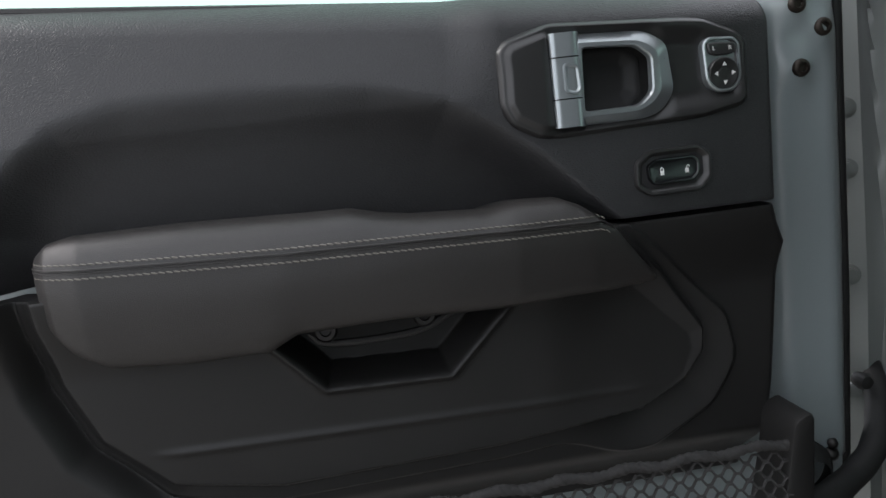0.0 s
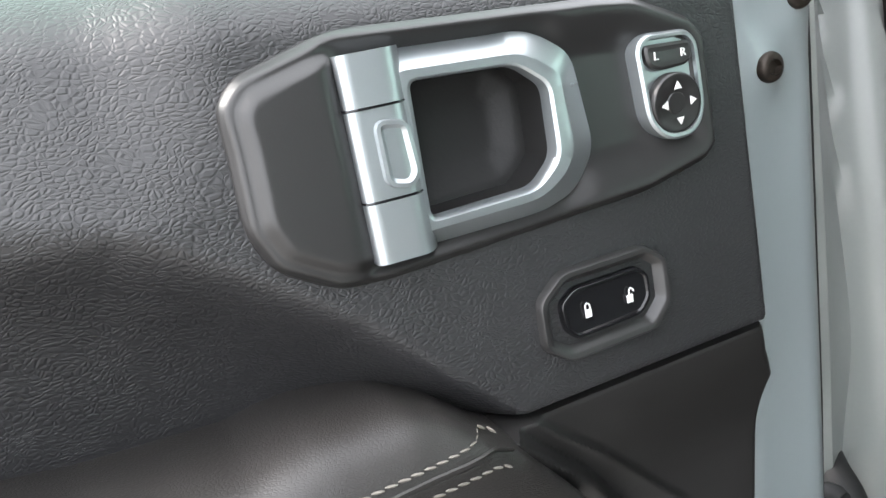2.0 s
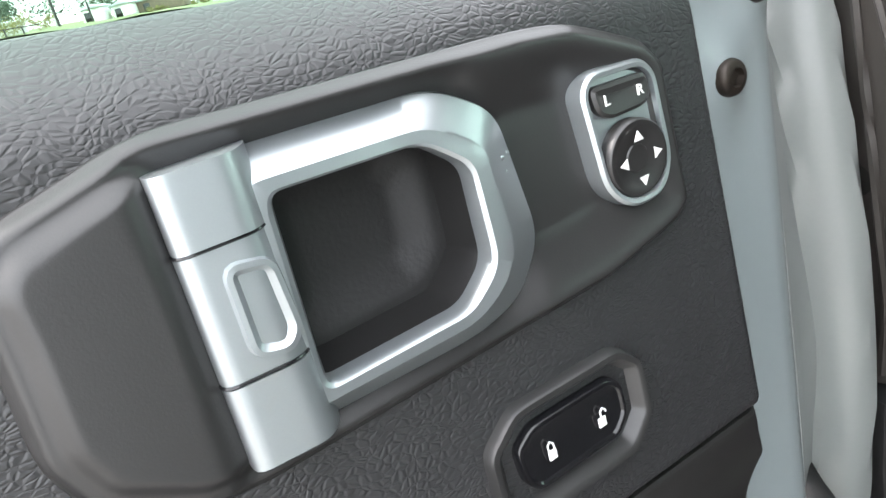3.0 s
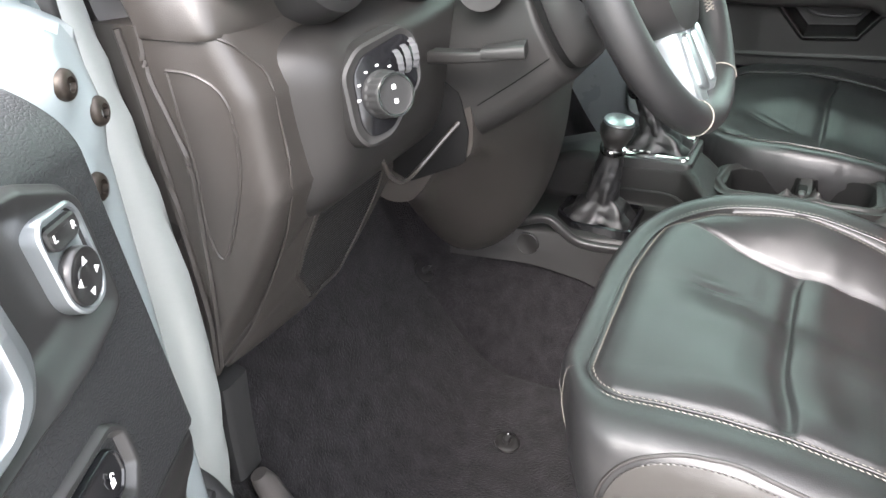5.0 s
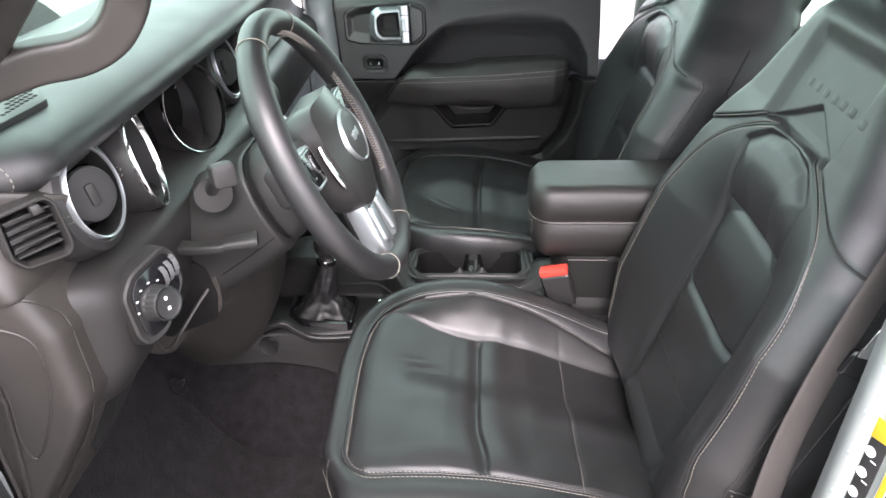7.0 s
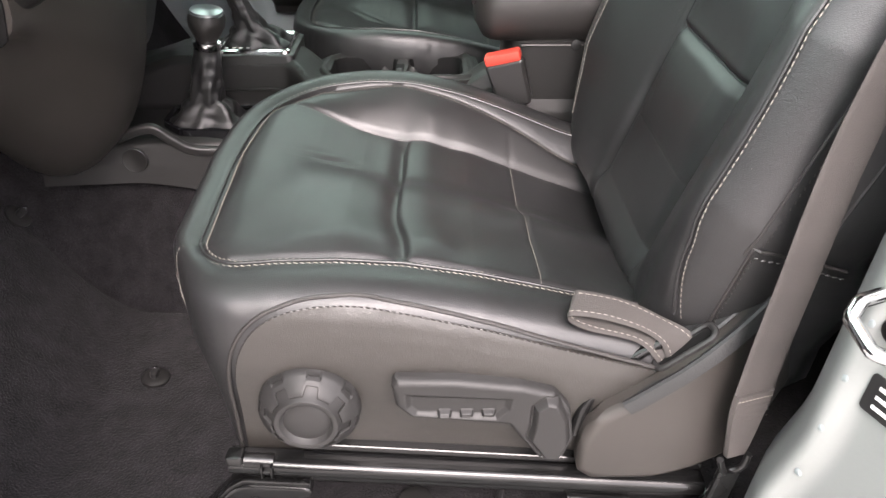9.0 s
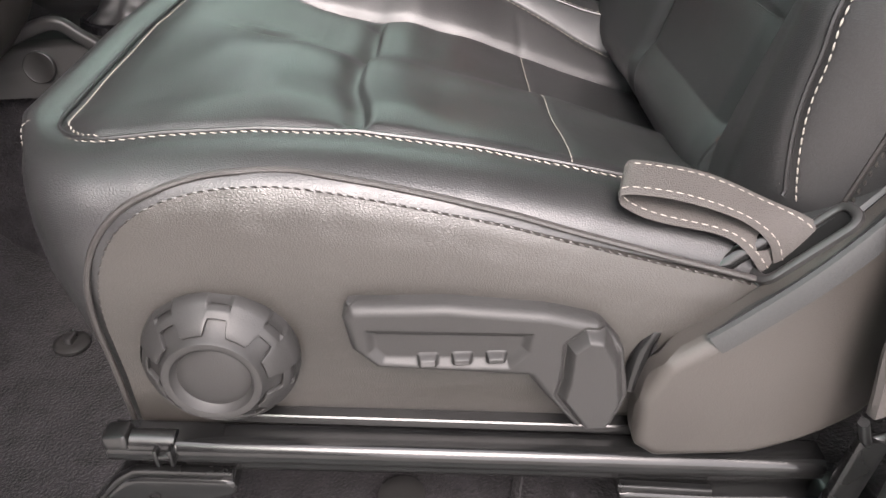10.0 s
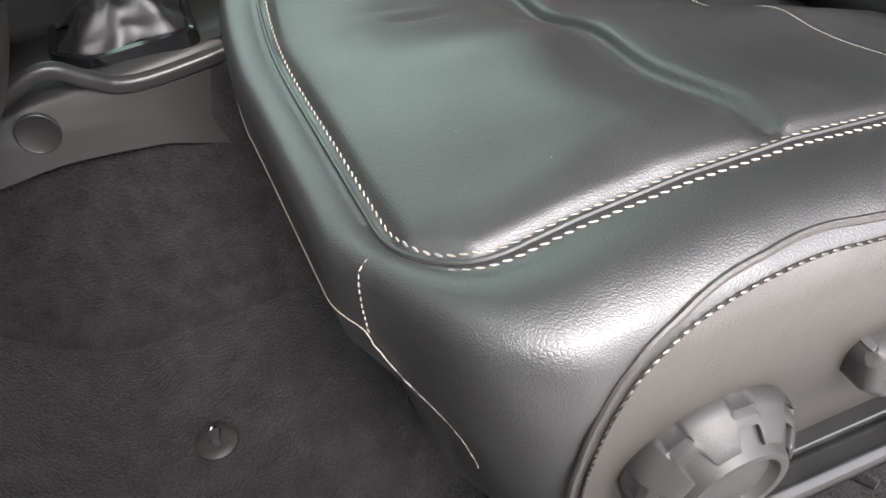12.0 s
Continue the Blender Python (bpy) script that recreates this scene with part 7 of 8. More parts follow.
part("lip", DM(tube([(0.352, 0.20, -0.082), (0.351, 0.0, -0.082), (0.350, -0.25, -0.082), (0.344, -0.48, -0.082)], 0.0065, 10)), RUBBER, strip)
# wiring boot and check strap between door and pillar
bt = thing("wiring_boot", (0.30, 0.93, 0.98), "black rubber wiring boot between door and pillar", "wiring boot")
wp_ = spline([DM((A([q]), []))[0][0] for q in ((0.235, -0.462, 0.005), (0.262, -0.458, 0.0), (0.311, -0.449, -0.02), (0.355, -0.425, -0.04), (0.395, -0.39, -0.085), (0.42, -0.36, -0.14))], 60)
part("sleeve", tube(wp_, 0.016, 16, scale=1 + 0.03 * np.sin(np.linspace(0, 40, 60))), RUBBER, bt)
part("flange", DM((lathe([(0.034, -0.05), (0.034, -0.035), (0.024, -0.02), (0.018, -0.015)], 30)[0] + A((0.262, -0.440, 0)), lathe([(0.034, -0.05), (0.034, -0.035), (0.024, -0.02), (0.018, -0.015)], 30)[1])), RUBBER, bt)
ck = thing("check_strap", (0.33, 0.95, 1.02), "black ball stud beside the wiring boot", "door check")
for o_, r_ in (((0.298, -0.428, -0.040), 0.009), ((0.296, -0.412, -0.034), 0.0065)):
    V, F = lathe([(0.001, -r_), (r_ * 0.7, -r_ * 0.7), (r_, 0), (r_ * 0.7, r_ * 0.7), (0.001, r_)], 20)
    part("stud", DM((V + A(o_), F)), SCREW, ck)
V, F = lathe([(0.009, -0.012), (0.011, 0), (0.008, 0.008), (0.001, 0.010)], 20)
part("bumper", DM((V + A((0.375, -0.364, -0.085)), F)), RUBBER, ck, "black rubber bump stop")
# lower kick trim and a rolled grey cloth flap at the sill
kick = thing("kick_trim", (0.46, 1.08, 0.9), "dark plastic kick trim below the dash end", "trim panel")
part("panel", sweep([(0.452, 1.075, 1.055), (0.455, 1.085, 0.98), (0.458, 1.09, 0.90)], rounded([(-0.022, -0.03), (0.022, -0.03), (0.022, 0.05), (-0.022, 0.05)], 0.008, 40), up=(0, 1, 0.1)), RUBBER, kick)
part("sill_cap", sweep([(0.450, 1.08, 0.715), (0.452, 0.5, 0.710), (0.452, 0.0, 0.710)], rounded([(-0.030, -0.02), (0.030, -0.03), (0.022, 0.010), (-0.022, 0.012)], 0.008, 40)), PLASTIC, kick, "black sill cover")
flap = thing("carpet_flap", (0.47, 1.02, 0.85), "grey folded felt flap at the kick trim", "carpet flap")
part("roll", tube(spline([(0.452, 1.045, 0.905), (0.458, 1.035, 0.87), (0.455, 1.02, 0.82), (0.462, 1.00, 0.76), (0.468, 0.985, 0.70)], 40), 0.022, 14, scale=np.interp(np.linspace(0, 1, 40), [0, 0.2, 0.6, 1], [0.5, 0.9, 1.1, 1.2]) * (1 + 0.08 * np.sin(np.linspace(0, 26, 40)))), WEB, flap)

# ---- rear door pillar with labels, striker and belt ----
JO = A((0.420, 0.108, 1.20))
JU = A((-0.925, -0.38, 0))
JV = A((0.0, -0.085, 1.0))
JN = np.cross(JU, JV)
JN /= np.linalg.norm(JN)
JN *= 1 if JN[1] > 0 else -1
bp_ = thing("rear_pillar", (0.38, 0.05, 0.62), "pale grey painted rear door pillar with labels", "car body", kind="structure")
jz = np.linspace(-0.62, 0.62, 80)
js = [(-0.07, -0.12), (-0.040, -0.05), (-0.020, -0.018), (0.0, 0.0), (0.007, 0.002), (0.014, 0.0), (0.020, -0.006), (0.030, -0.009), (0.055, -0.008), (0.085, -0.006), (0.150, -0.006), (0.165, -0.010), (0.190, -0.05), (0.195, -0.12)]
loops = []
for z in jz:
    sway = 0.02 * ss(-z, 0.13, 0.30) * 0
    q = even(A(js), 70)
    loops.append(np.stack([JO + JU * (a - 0.018 * ss(-z, 0.20, 0.32)) + JV * z + JN * b for a, b in q]))
part("sheet", rings(loops, True, True, False), PAINT_SHADED, bp_, "", 35)
for k in range(14):
    V, F = lathe([(0.004, 0.0), (0.003, 0.0008), (0.001, 0.001)], 16)
    part("spot_weld", place((V + A((0.0105, -0.36 + 0.055 * k, 0.0005)), F), JO, JU, JV, JN), PAINT, bp_)
JL = JO - JU * 0.018 - JV * 0.018
JS = JO - JU * 0.012 + JV * 0.026
def label_on(nm, poly, mat, lab, h=0.0005):
    V, F = prism(poly, -0.0075, -0.0068 + h, 0.004, 0.0002, 60)
    return part(nm, place((V, F), JL, JU, JV, JN), mat, bp_, lab)
warn = label_on("airbag_label", [(0.034, 0.030), (0.060, 0.040), (0.060, 0.152), (0.034, 0.152)], BLACKLABEL, "black airbag warning label with yellow head")
V, F = prism([(0.034, 0.128), (0.060, 0.130), (0.060, 0.153), (0.034, 0.153)], -0.0066, -0.0060, 0.003, 0.0002, 40)
part("label_head", place((V, F), JL, JU, JV, JN), YELLOW, warn)
for k in range(3):
    V, F = lathe([(0.0062, -0.0066), (0.0062, -0.0062), (0.0052, -0.0062), (0.0052, -0.0066)], 24)
    part("pictogram", place((V + A((0.046, 0.112 - 0.028 * k, 0.0008)), F), JL, JU, JV, JN), WHITE, warn)
    V, F = box(0.007, 0.0016, 0.0006, 0.0002, (0.053, 0.103 - 0.028 * k, -0.0057))
    part("pictogram_bar", place((V, F), JL, JU, JV, JN), WHITE, warn)
tyre = label_on("tyre_label", [(0.068, 0.010), (0.112, 0.020), (0.112, 0.120), (0.104, 0.134), (0.068, 0.134)], PAPER, "white tyre placard with yellow bands")
for a in (0.069, 0.103):
    V, F = box(0.007, 0.105, 0.0008, 0.0002, (a + 0.0035, 0.068, -0.0058))
    part("yellow_band", place((V, F), JL, JU, JV, JN), YELLOW, tyre)
for k in range(8):
    V, F = box(0.0022, 0.070 - 0.006 * (k % 3), 0.0006, 0.0001, (0.0795 + 0.0029 * k, 0.072, -0.0057))
    part("text_bar", place((V, F), JL, JU, JV, JN), INK, tyre)
V, F = lathe([(0.0065, -0.0066), (0.0065, -0.0058), (0.001, -0.0058)], 24)
part("seal_mark", place((V + A((0.075, 0.020, 0.0004)), F), JL, JU, JV, JN), INK, tyre)
for k in range(6):
    V, F = box(0.0022, 0.060 - 0.007 * (k % 2), 0.0006, 0.0001, (0.120 + 0.0042 * k, 0.165, -0.0064))
    part("printed_bar", place((V, F), JL, JU, JV, JN), INK, bp_)
small = label_on("maker_label", [(0.044, -0.140), (0.080, -0.140), (0.080, -0.105), (0.044, -0.105)], BLACKLABEL, "small black maker label")
for k in range(3):
    V, F = box(0.020, 0.0035, 0.0006, 0.0002, (0.0635, -0.114 - 0.009 * k, -0.0057))
    part("text_bar", place((V, F), JL, JU, JV, JN), WHITE, small)
st = thing("door_striker", (0.37, 0.10, 1.1), "bare steel door striker on the rear pillar", "door striker")
def jp(a, b, c):
    return JS + JU * a + JV * b + JN * c
part("loop", tube(even(A([jp(0.030, -0.075, -0.006), jp(0.026, -0.082, 0.030), jp(0.030, -0.092, 0.040), jp(0.055, -0.105, 0.040), jp(0.062, -0.108, 0.030), jp(0.066, -0.108, -0.006)]), 40), 0.0058, 12), CHROME, st)
V, F = prism([(0.020, -0.060), (0.060, -0.070), (0.082, -0.105), (0.075, -0.125), (0.045, -0.120), (0.018, -0.085)], -0.008, -0.004, 0.010, 0.001)
part("base_plate", place((V, F), JS, JU, JV, JN), PAINT_SHADED, st)
for a, b in ((0.062, -0.082), (0.040, -0.108)):
    V, F = lathe([(0.010, -0.005), (0.010, -0.001), (0.007, 0.001), (0.004, 0.001), (0.0035, -0.002), (0.001, -0.002)], 24)
    part("bolt", place((V + A((a, b, 0)), F), JS, JU, JV, JN), STEEL, st)

belt = thing("seat_belt", (0.47, 0.13, 0.90), "grey-brown seat belt webbing down to its floor anchor", "seat belt")
bpth = spline([(0.498, 0.00, 1.62), (0.488, 0.075, 1.42), (0.480, 0.122, 1.25), (0.477, 0.139, 1.10), (0.476, 0.146, 1.02), (0.474, 0.150, 0.965)], 60)
T_ = np.gradient(bpth, axis=0)
T_ /= np.linalg.norm(T_, axis=1)[:, None]
acr = A((-0.35, 0.93, 0.05))
acr = acr - T_ * (T_ @ acr)[:, None]
acr /= np.linalg.norm(acr, axis=1)[:, None]
nn = np.cross(T_, acr)
sec = rounded([(-0.023, -0.0009), (0.023, -0.0009), (0.023, 0.0009), (-0.023, 0.0009)], 0.0006, 24)
part("webbing", rings([p + sec[:, :1] * a + sec[:, 1:] * q for p, a, q in zip(bpth, acr, nn)]), WEB, belt)
wf = np.interp(np.linspace(0, 1, 20), [0, 0.35, 1], [0.0225, 0.021, 0.012])
low = spline([(0.474, 0.149, 0.985), (0.473, 0.151, 0.955), (0.472, 0.152, 0.925), (0.473, 0.152, 0.905)], 20)
sec = rounded([(-1, -0.13), (1, -0.13), (1, 0.13), (-1, 0.13)], 0.12, 24)
part("sewn_end", rings([p + (sec[:, :1] * acr[-1]) * w_ + sec[:, 1:] * nn[-1] * 0.028 for p, w_ in zip(low, wf)]), WEB, belt, "doubled sewn belt end")
for k, z in enumerate((0.980, 0.972, 0.962, 0.955)):
    q = [A((0.474, 0.150, z)) + acr[-1] * s + nn[-1] * 0.0042 * (1 if nn[-1][0] < 0 else -1) for s in np.linspace(-0.021, 0.021, 12)]
    part("stitching", stitches(q, (-1, -0.3, 0), 0.003, 0.0012, 0.0005), THREAD if k == 0 else WEB, belt)
part("anchor_link", tube(spline([(0.465, 0.168, 0.905), (0.468, 0.160, 0.885), (0.472, 0.153, 0.882), (0.470, 0.142, 0.890), (0.470, 0.139, 0.908)], 30), 0.0035, 10), STEEL, belt, "dark steel anchor link")
part("anchor_stem", sweep([(0.470, 0.154, 0.885), (0.474, 0.160, 0.82), (0.480, 0.168, 0.74), (0.482, 0.17, 0.69)], rounded([(-0.011, -0.004), (0.011, -0.004), (0.011, 0.004), (-0.011, 0.004)], 0.003, 24), up=(1, 0, 0)), STEEL, belt)
# belt tongue parked high on the webbing
part("tongue", place(box(0.05, 0.035, 0.010, 0.004), (0.484, 0.06, 1.335), (0.2, 0.95, 0.2), (0, -0.4, 0.9), (-1, 0, 0)), GLOSS, belt, "black belt tongue")
part("tongue_plate", place(box(0.026, 0.040, 0.003, 0.001), (0.480, 0.055, 1.365), (0.2, 0.95, 0.2), (0, -0.4, 0.9), (-1, 0, 0)), CHROME, belt)

# ---- rest of the cabin: walls, roof, glass ----
whole("wall_left_rear", box(0.05, 1.55, 1.25, 0.02, (0.435, -0.83, 1.19)), PLASTIC, "dark trimmed rear side wall", "wall", kind="structure")
whole("wall_right_rear", box(0.05, 1.60, 0.80, 0.02, (1.945, -0.83, 0.97)), PLASTIC, "dark trimmed rear side wall", "wall", kind="structure")
whole("wall_rear", box(1.56, 0.05, 0.80, 0.02, (1.19, -1.62, 0.97)), PLASTIC, "dark trimmed rear wall", "wall", kind="structure")
rear = thing("rear_bench", (1.19, -0.75, 0.7), "black leather rear bench seat", "rear seat")
part("cushion", box(1.25, 0.50, 0.26, 0.05, (1.19, -0.62, 0.87)), LEATHER, rear)
part("backrest", place(box(1.25, 0.62, 0.16, 0.05), (1.19, -0.98, 1.22), (1, 0, 0), (0, -0.28, 0.96), (0, 0.96, 0.28)), LEATHER, rear)
whole("ceiling", box(1.52, 2.35, 0.05, 0.02, (1.20, -0.42, 1.985)), HEADLINER, "grey headliner under the roof", "ceiling", kind="structure")
whole("roof", box(1.60, 2.45, 0.04, 0.03, (1.20, -0.42, 2.035)), PAINT, "pale grey car roof", "roof", kind="structure")
# windscreen pillars and frame, inside trim
def limb(nm, pts, w_, d_, mat, lab):
    return whole(nm, sweep(spline(pts, 30), rounded([(-w_, -d_), (w_, -d_), (w_, d_), (-w_, d_)], min(w_, d_) * 0.7, 40), up=(0, -1, 0.4)), mat, lab, "pillar trim", kind="structure")
limb("trim_left", [(0.425, 1.16, 1.48), (0.430, 1.03, 1.60), (0.436, 0.93, 1.73), (0.445, 0.82, 1.86), (0.455, 0.74, 1.965)], 0.045, 0.040, DASHPLASTIC, "dark windscreen pillar trim")
limb("trim_right", [(1.955, 1.16, 1.48), (1.95, 1.03, 1.60), (1.944, 0.93, 1.73), (1.935, 0.82, 1.86), (1.925, 0.74, 1.965)], 0.045, 0.040, DASHPLASTIC, "dark windscreen pillar trim")
limb("trim_top", [(0.46, 0.80, 1.965), (1.19, 0.84, 1.985), (1.91, 0.80, 1.965)], 0.05, 0.035, DASHPLASTIC, "dark windscreen header trim")
# grab handle across the screen pillar
gh = thing("grab_handle", (0.55, 1.05, 1.66), "grey-brown moulded grab handle on the screen pillar", "grab handle")
hpth = spline([(0.452, 0.950, 1.664), (0.475, 0.901, 1.680), (0.495, 0.864, 1.684), (0.506, 0.840, 1.694), (0.510, 0.822, 1.712), (0.508, 0.803, 1.745), (0.490, 0.780, 1.79)], 60)
part("bar", sweep(hpth, rounded([(-0.014, -0.020), (0.014, -0.020), (0.014, 0.020), (-0.014, 0.020)], 0.008, 40), up=(-0.4, 0.2, 1)), DASHPLASTIC, gh)
# dash-top grilles and screen
cg = thing("demister_grille", (0.596, 1.0, 1.60), "perforated demister grille on the dash top", "grille")
CGP = [(-0.084, -0.022), (0.008, -0.030), (0.060, 0.010), (0.022, 0.040)]
part("frame", place(prism(CGP, -0.008, 0.0055, 0.006, 0.002), (0.600, 1.002, 1.600), (1, 0, 0), (0, 1, 0), (0, 0, 1)), PLASTIC, cg)
for i in range(16):
    for j in range(9):
        hx, hy = -0.085 + 0.0095 * i + 0.0047 * (j % 2), -0.026 + 0.0082 * j
        if sdf(inset(A(CGP), 0.009), A([hx]), A([hy]))[0] < -0.001 and hy > -0.017:
            part("hole", place(box(0.0060, 0.0050, 0.0016, 0.0006, (hx, hy, 0.0052)), (0.600, 1.002, 1.600), (1, 0, 0), (0, 1, 0), (0, 0, 1)), VOID, cg)
ws = grid(*[A(q) for q in ([[0.44, 1.94], [0.47, 1.91]], [[1.26, 1.26], [0.80, 0.80]], [[1.50, 1.50], [1.96, 1.96]])])
whole("window_1", ws, GLASS, "green-tinted windscreen glass", "windscreen", kind="structure").visible_shadow = False
pw = grid(*[A(q) for q in ([[1.93, 1.93], [1.90, 1.90]], [[1.02, -0.05], [0.80, -0.05]], [[1.52, 1.52], [1.95, 1.95]])])
whole("window_2", pw, GLASS, "green-tinted side window glass", "window", kind="structure").visible_shadow = False
rw = grid(*[A(q) for q in ([[1.95, 1.95], [1.92, 1.92]], [[-0.15, -1.6], [-0.15, -1.6]], [[1.38, 1.38], [1.95, 1.95]])])
whole("window_3", rw, GLASS, "green-tinted rear side window", "window", kind="structure").visible_shadow = False
bw = grid(*[A(q) for q in ([[0.45, 1.93], [0.48, 1.90]], [[-1.62, -1.62], [-1.58, -1.58]], [[1.38, 1.38], [1.95, 1.95]])])
whole("window_4", bw, GLASS, "green-tinted rear window", "window", kind="structure").visible_shadow = False
# passenger side pillar between door and rear
limb("trim_right_rear", [(1.92, -0.10, 0.72), (1.935, -0.11, 1.20), (1.92, -0.12, 1.60), (1.90, -0.10, 1.96)], 0.05, 0.05, PAINT_SHADED, "pale grey rear door pillar")
limb("trim_right_front", [(1.93, 0.08, 0.80), (1.925, 0.06, 1.20), (1.92, 0.05, 1.60)], 0.018, 0.02, PAINT_SHADED, "pale grey door opening edge")
# bonnet and cowl ahead of the screen, outer flank
whole("bonnet", box(1.45, 1.15, 0.05, 0.02, (1.19, 1.95, 1.33)), PAINT, "pale grey car bonnet", "bonnet", kind="structure")
whole("cowl", box(1.50, 0.12, 0.10, 0.02, (1.19, 1.40, 1.36)), PLASTIC, "black cowl panel below the windscreen", "cowl", kind="structure")
whole("firewall", box(1.52, 0.05, 0.75, 0.01, (1.19, 1.46, 1.08)), SCREW, "dark bulkhead behind the dash", "wall", kind="structure")
whole("flank_front", box(0.05, 1.2, 0.55, 0.02, (0.36, 1.93, 1.05)), PAINT, "pale grey front body side", "car body", kind="structure")
whole("flank_right", box(0.06, 3.2, 0.62, 0.03, (1.985, -0.1, 0.98)), PAINT, "pale grey far body side", "car body", kind="structure")
whole("flank_rear", box(0.06, 1.55, 0.80, 0.03, (0.375, -0.86, 0.98)), PAINT, "pale grey rear body side", "car body", kind="structure")
for x, y in ((0.42, 2.05), (1.96, 2.05), (0.42, -1.15), (1.96, -1.15)):
    wh = thing("road_wheel", (x, y, 0.0), "black tyre on a grey rim", "wheel", "road wheels")
    part("tyre", place(lathe([(0.22, -0.11), (0.36, -0.115), (0.395, -0.08), (0.40, 0.0), (0.395, 0.08), (0.36, 0.115), (0.22, 0.11)], 48), (x, y, 0.40), (0, 1, 0), (0, 0, 1), (1, 0, 0)), RUBBER, wh)
    part("rim", place(lathe([(0.22, -0.09), (0.20, -0.06), (0.05, -0.05), (0.001, -0.05)], 40), (x, y, 0.40), (0, 1, 0), (0, 0, 1), (1, 0, 0)), SILVER, wh)

# ---- outside: lot rising to a verge, sheds, trees ----
def gnd(x, y):
    return ss(y, 5, 42) * (1.10 - 0.086 * np.clip(x, -60, 30))


gx, gy = np.meshgrid(np.r_[np.linspace(-2500, -70, 12), np.linspace(-60, 40, 40), np.linspace(60, 2500, 12)], np.r_[np.linspace(-2500, -40, 10), np.linspace(-20, 60, 50), np.linspace(80, 2500, 16)])
whole("ground", grid(gx, gy, gnd(gx, gy)), ASPHALT, "pale worn concrete lot", "ground", kind="structure")
vx, vy = np.meshgrid(np.linspace(-90, 40, 80), np.linspace(44, 120, 30))
whole("verge", grid(vx, vy, gnd(vx, vy) + 0.06 + 0.12 * np.sin(vx * 0.9) * np.sin(vy * 0.7)), GRASS, "strip of dry grass beyond the lot", "grass", kind="structure")
rng = random.Random(4)


def clump(name, x, y, h, wide, n, leaf, mat, label, cat, group):
    z0 = float(gnd(x, y))
    t = thing(name, (x, y, z0), label, cat, group)
    if name == "tree":
        part("trunk", tube([(x, y, z0), (x + 0.1, y, z0 + h * 0.3), (x, y + 0.1, z0 + h * 0.6)], 0.14, 8, scale=[1, 0.7, 0.35]), CONCRETE, t)
        for k in range(4):
            a = k * 1.6 + rng.uniform(-0.4, 0.4)
            part("limb", tube([(x, y, z0 + h * 0.28), (x + wide * 0.25 * math.cos(a), y + wide * 0.2 * math.sin(a), z0 + h * 0.5)], 0.05, 5, scale=[1, 0.4]), CONCRETE, t)
    V, F = [], []
    lumps = [(rng.uniform(-1, 1) * wide * 0.32, rng.uniform(-1, 1) * wide * 0.3, h * rng.uniform(0.30, 0.78), rng.uniform(0.20, 0.32) * h) for _ in range(9)]
    for k in range(n):
        lx, ly, lz, lr = lumps[k % 9]
        d = A([rng.gauss(0, 1) for _ in range(3)])
        c = A((x + lx, y + ly, z0 + lz)) + d / np.linalg.norm(d) * lr * rng.uniform(0.6, 1.05)
        c[2] = max(c[2], z0 + 0.05)
        q = A([rng.uniform(-1, 1) for _ in range(9)]).reshape(3, 3) * leaf
        F.append((len(V), len(V) + 1, len(V) + 2))
        V += [c + w for w in q]
    part("crown" if name == "tree" else "leaves", (A(V), F), mat, t)


for k in range(24):
    x = -44 + 1.75 * k + rng.uniform(-0.6, 0.6)
    tall = 3.4 if x < -24 else 4.3 if x < -15.5 else 2.6
    clump("tree", x, 74 + rng.uniform(-3, 6), tall * rng.uniform(0.85, 1.2), 4.6, 900, 0.16, FOLIAGE, "leafy green tree beyond the grass verge", "tree", "trees")
for x, y, h in ((-18.6, 53, 1.35), (-17.4, 53.5, 1.1), (-19.6, 54, 1.0), (-10.3, 54, 0.5), (-7.8, 55, 0.4), (-21.3, 54, 0.6)):
    clump("shrub", x, y, h, 2.2, 700, 0.07, DRYLEAF, "yellow-green shrub on the verge", "shrub", "shrubs")
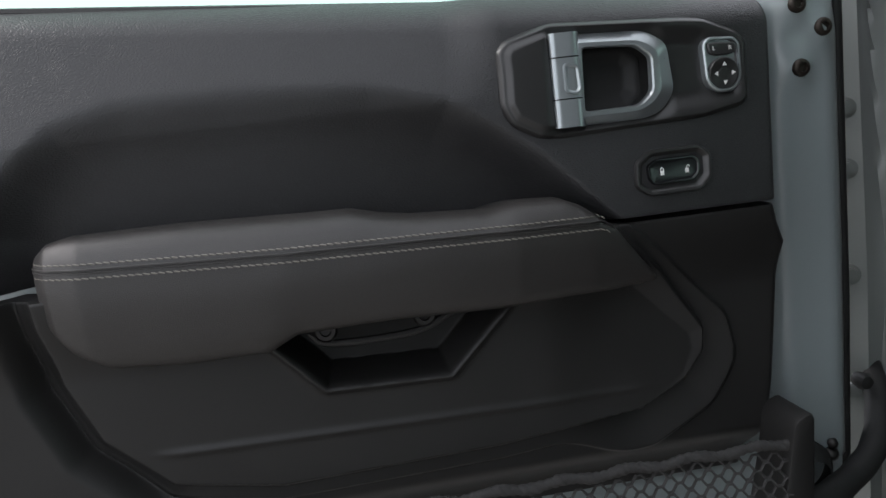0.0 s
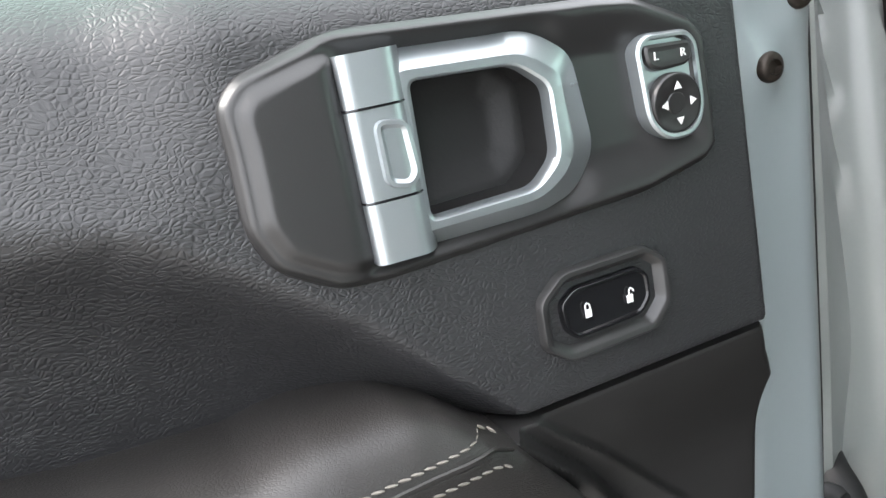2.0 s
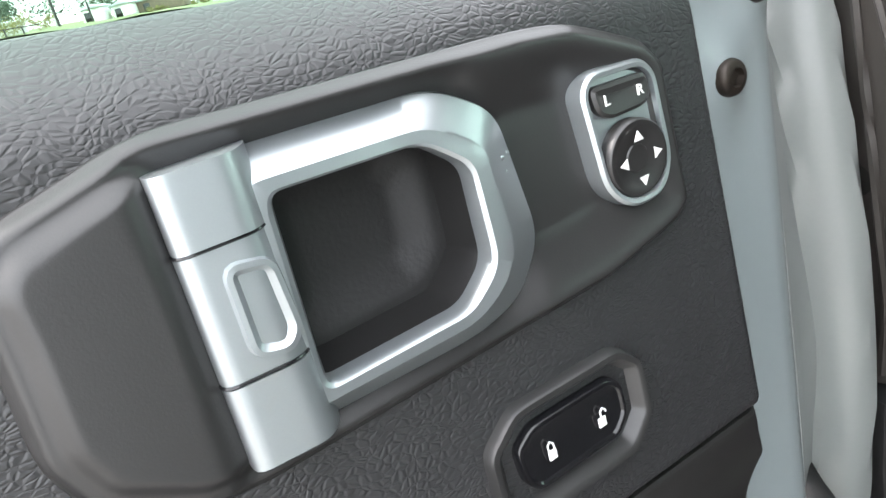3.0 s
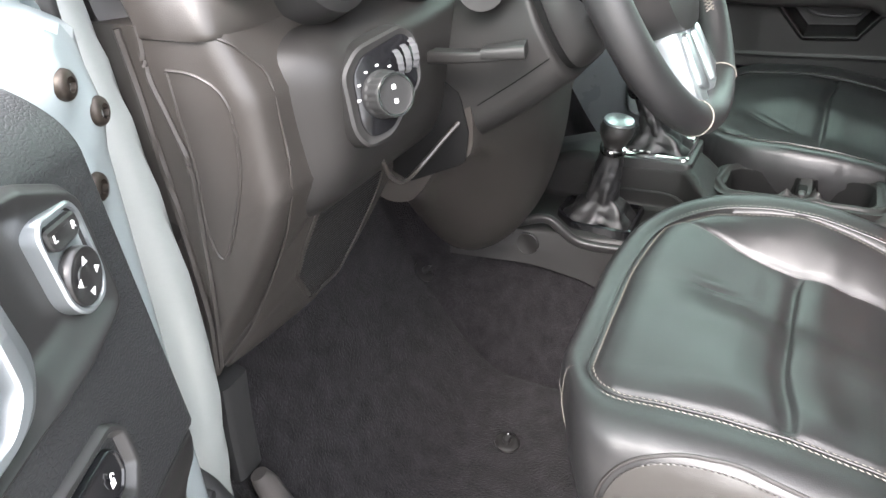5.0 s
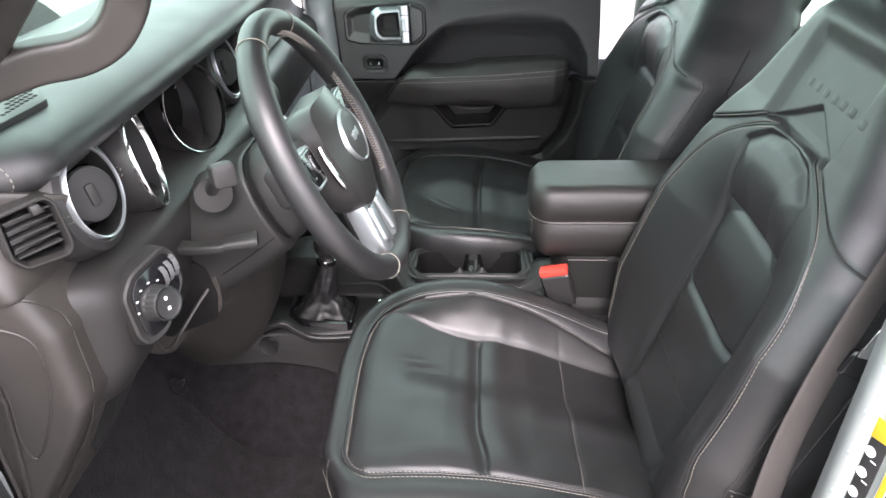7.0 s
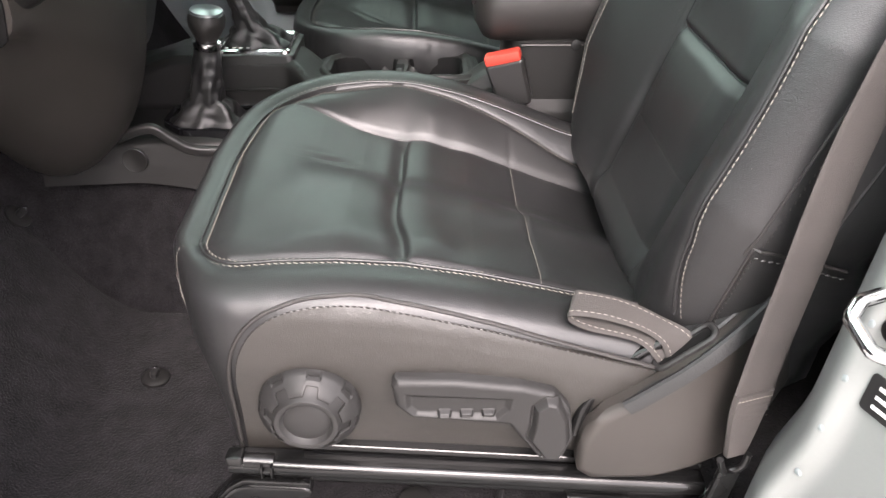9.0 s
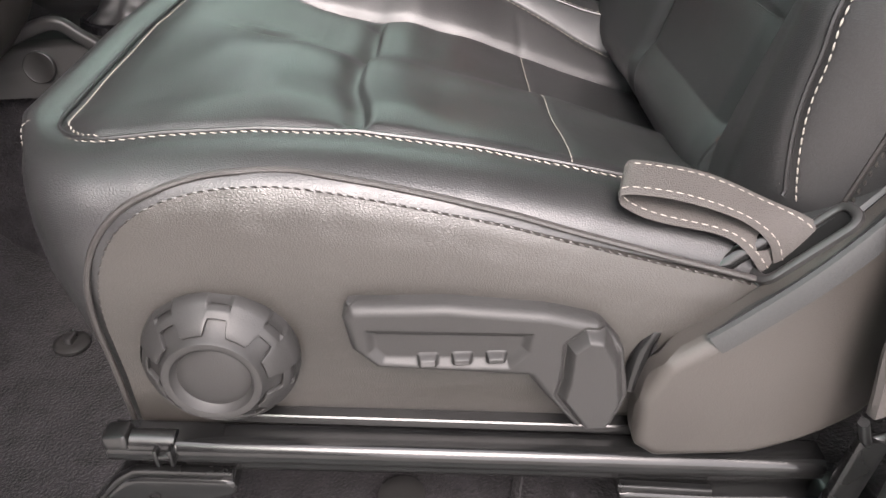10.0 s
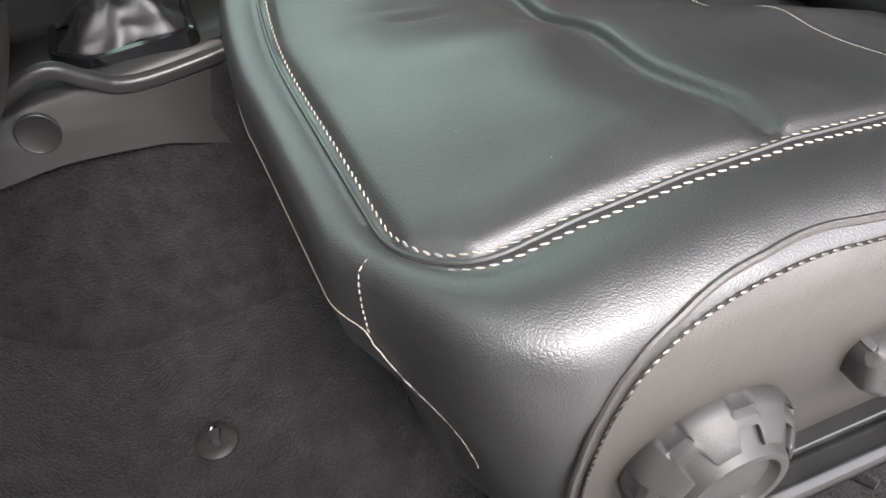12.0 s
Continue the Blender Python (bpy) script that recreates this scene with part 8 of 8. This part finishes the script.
for x, y, w_, h, mat in ((-24.6, 57, 4.2, 0.8, PAPER), (-21.5, 58, 2.5, 0.75, CONCRETE), (-14.9, 57, 1.3, 0.9, PAPER), (-13.2, 58, 1.2, 0.85, PAPER), (-11.2, 60, 3.8, 0.95, TIMBER), (-6.4, 60, 2.2, 0.6, CONCRETE)):
    z0 = float(gnd(x, y))
    b = thing("low_shed", (x, y, z0), "low pale shed with shallow roof beyond the lot", "shed", "low sheds")
    part("wall", box(w_, 2.4, h, 0.03, (x, y, z0 + h / 2)), mat, b)
    V, F = prism([(-w_ / 2 - 0.15, 0), (w_ / 2 + 0.15, 0), (w_ / 2 + 0.15, 0.06), (0, 0.28), (-w_ / 2 - 0.15, 0.06)], -1.35, 1.35, 0.01, 0.01)
    part("roof", place((V, F), (x, y, z0 + h), (1, 0, 0), (0, 0, 1), (0, -1, 0)), SILVER, b)
    part("door", box(0.45, 0.05, h * 0.8, 0.01, (x - w_ * 0.2, y - 1.215, z0 + h * 0.4)), GLOSS, b)
lp = thing("lamp_post", (-21.2, 50, float(gnd(-21.2, 50))), "tall white lamp post at the verge", "lamp post")
part("pole", tube([(-21.2, 50, float(gnd(-21.2, 50))), (-21.2, 50, 9.0)], 0.17, 10), PAPER, lp)
part("lamp_head", box(0.9, 0.35, 0.15, 0.04, (-20.9, 50, 9.0)), SILVER, lp)
for x, r_, h in ((-15.9, 0.09, 7.0), (-13.9, 0.06, 2.6)):
    ps = thing("utility_pole", (x, 52, float(gnd(x, 52))), "dark slim pole on the grass verge", "pole", "utility poles")
    part("pole", tube([(x, 52, float(gnd(x, 52))), (x, 52, float(gnd(x, 52)) + h)], r_, 8), SCREW, ps)
for k in range(9):
    x = -25 + 1.0 * k
    z0 = float(gnd(x, 49))
    p = thing("fence_post", (x, 49, z0), "low dark fence post with a rail", "fence post", "fence posts")
    part("post", tube([(x, 49, z0), (x, 49, z0 + 0.55)], 0.05, 6), SCREW, p)
    part("rail", tube([(x, 49, z0 + 0.5), (x + 1.0, 49, z0 + 0.5 - 0.086)], 0.03, 6), SCREW, p)
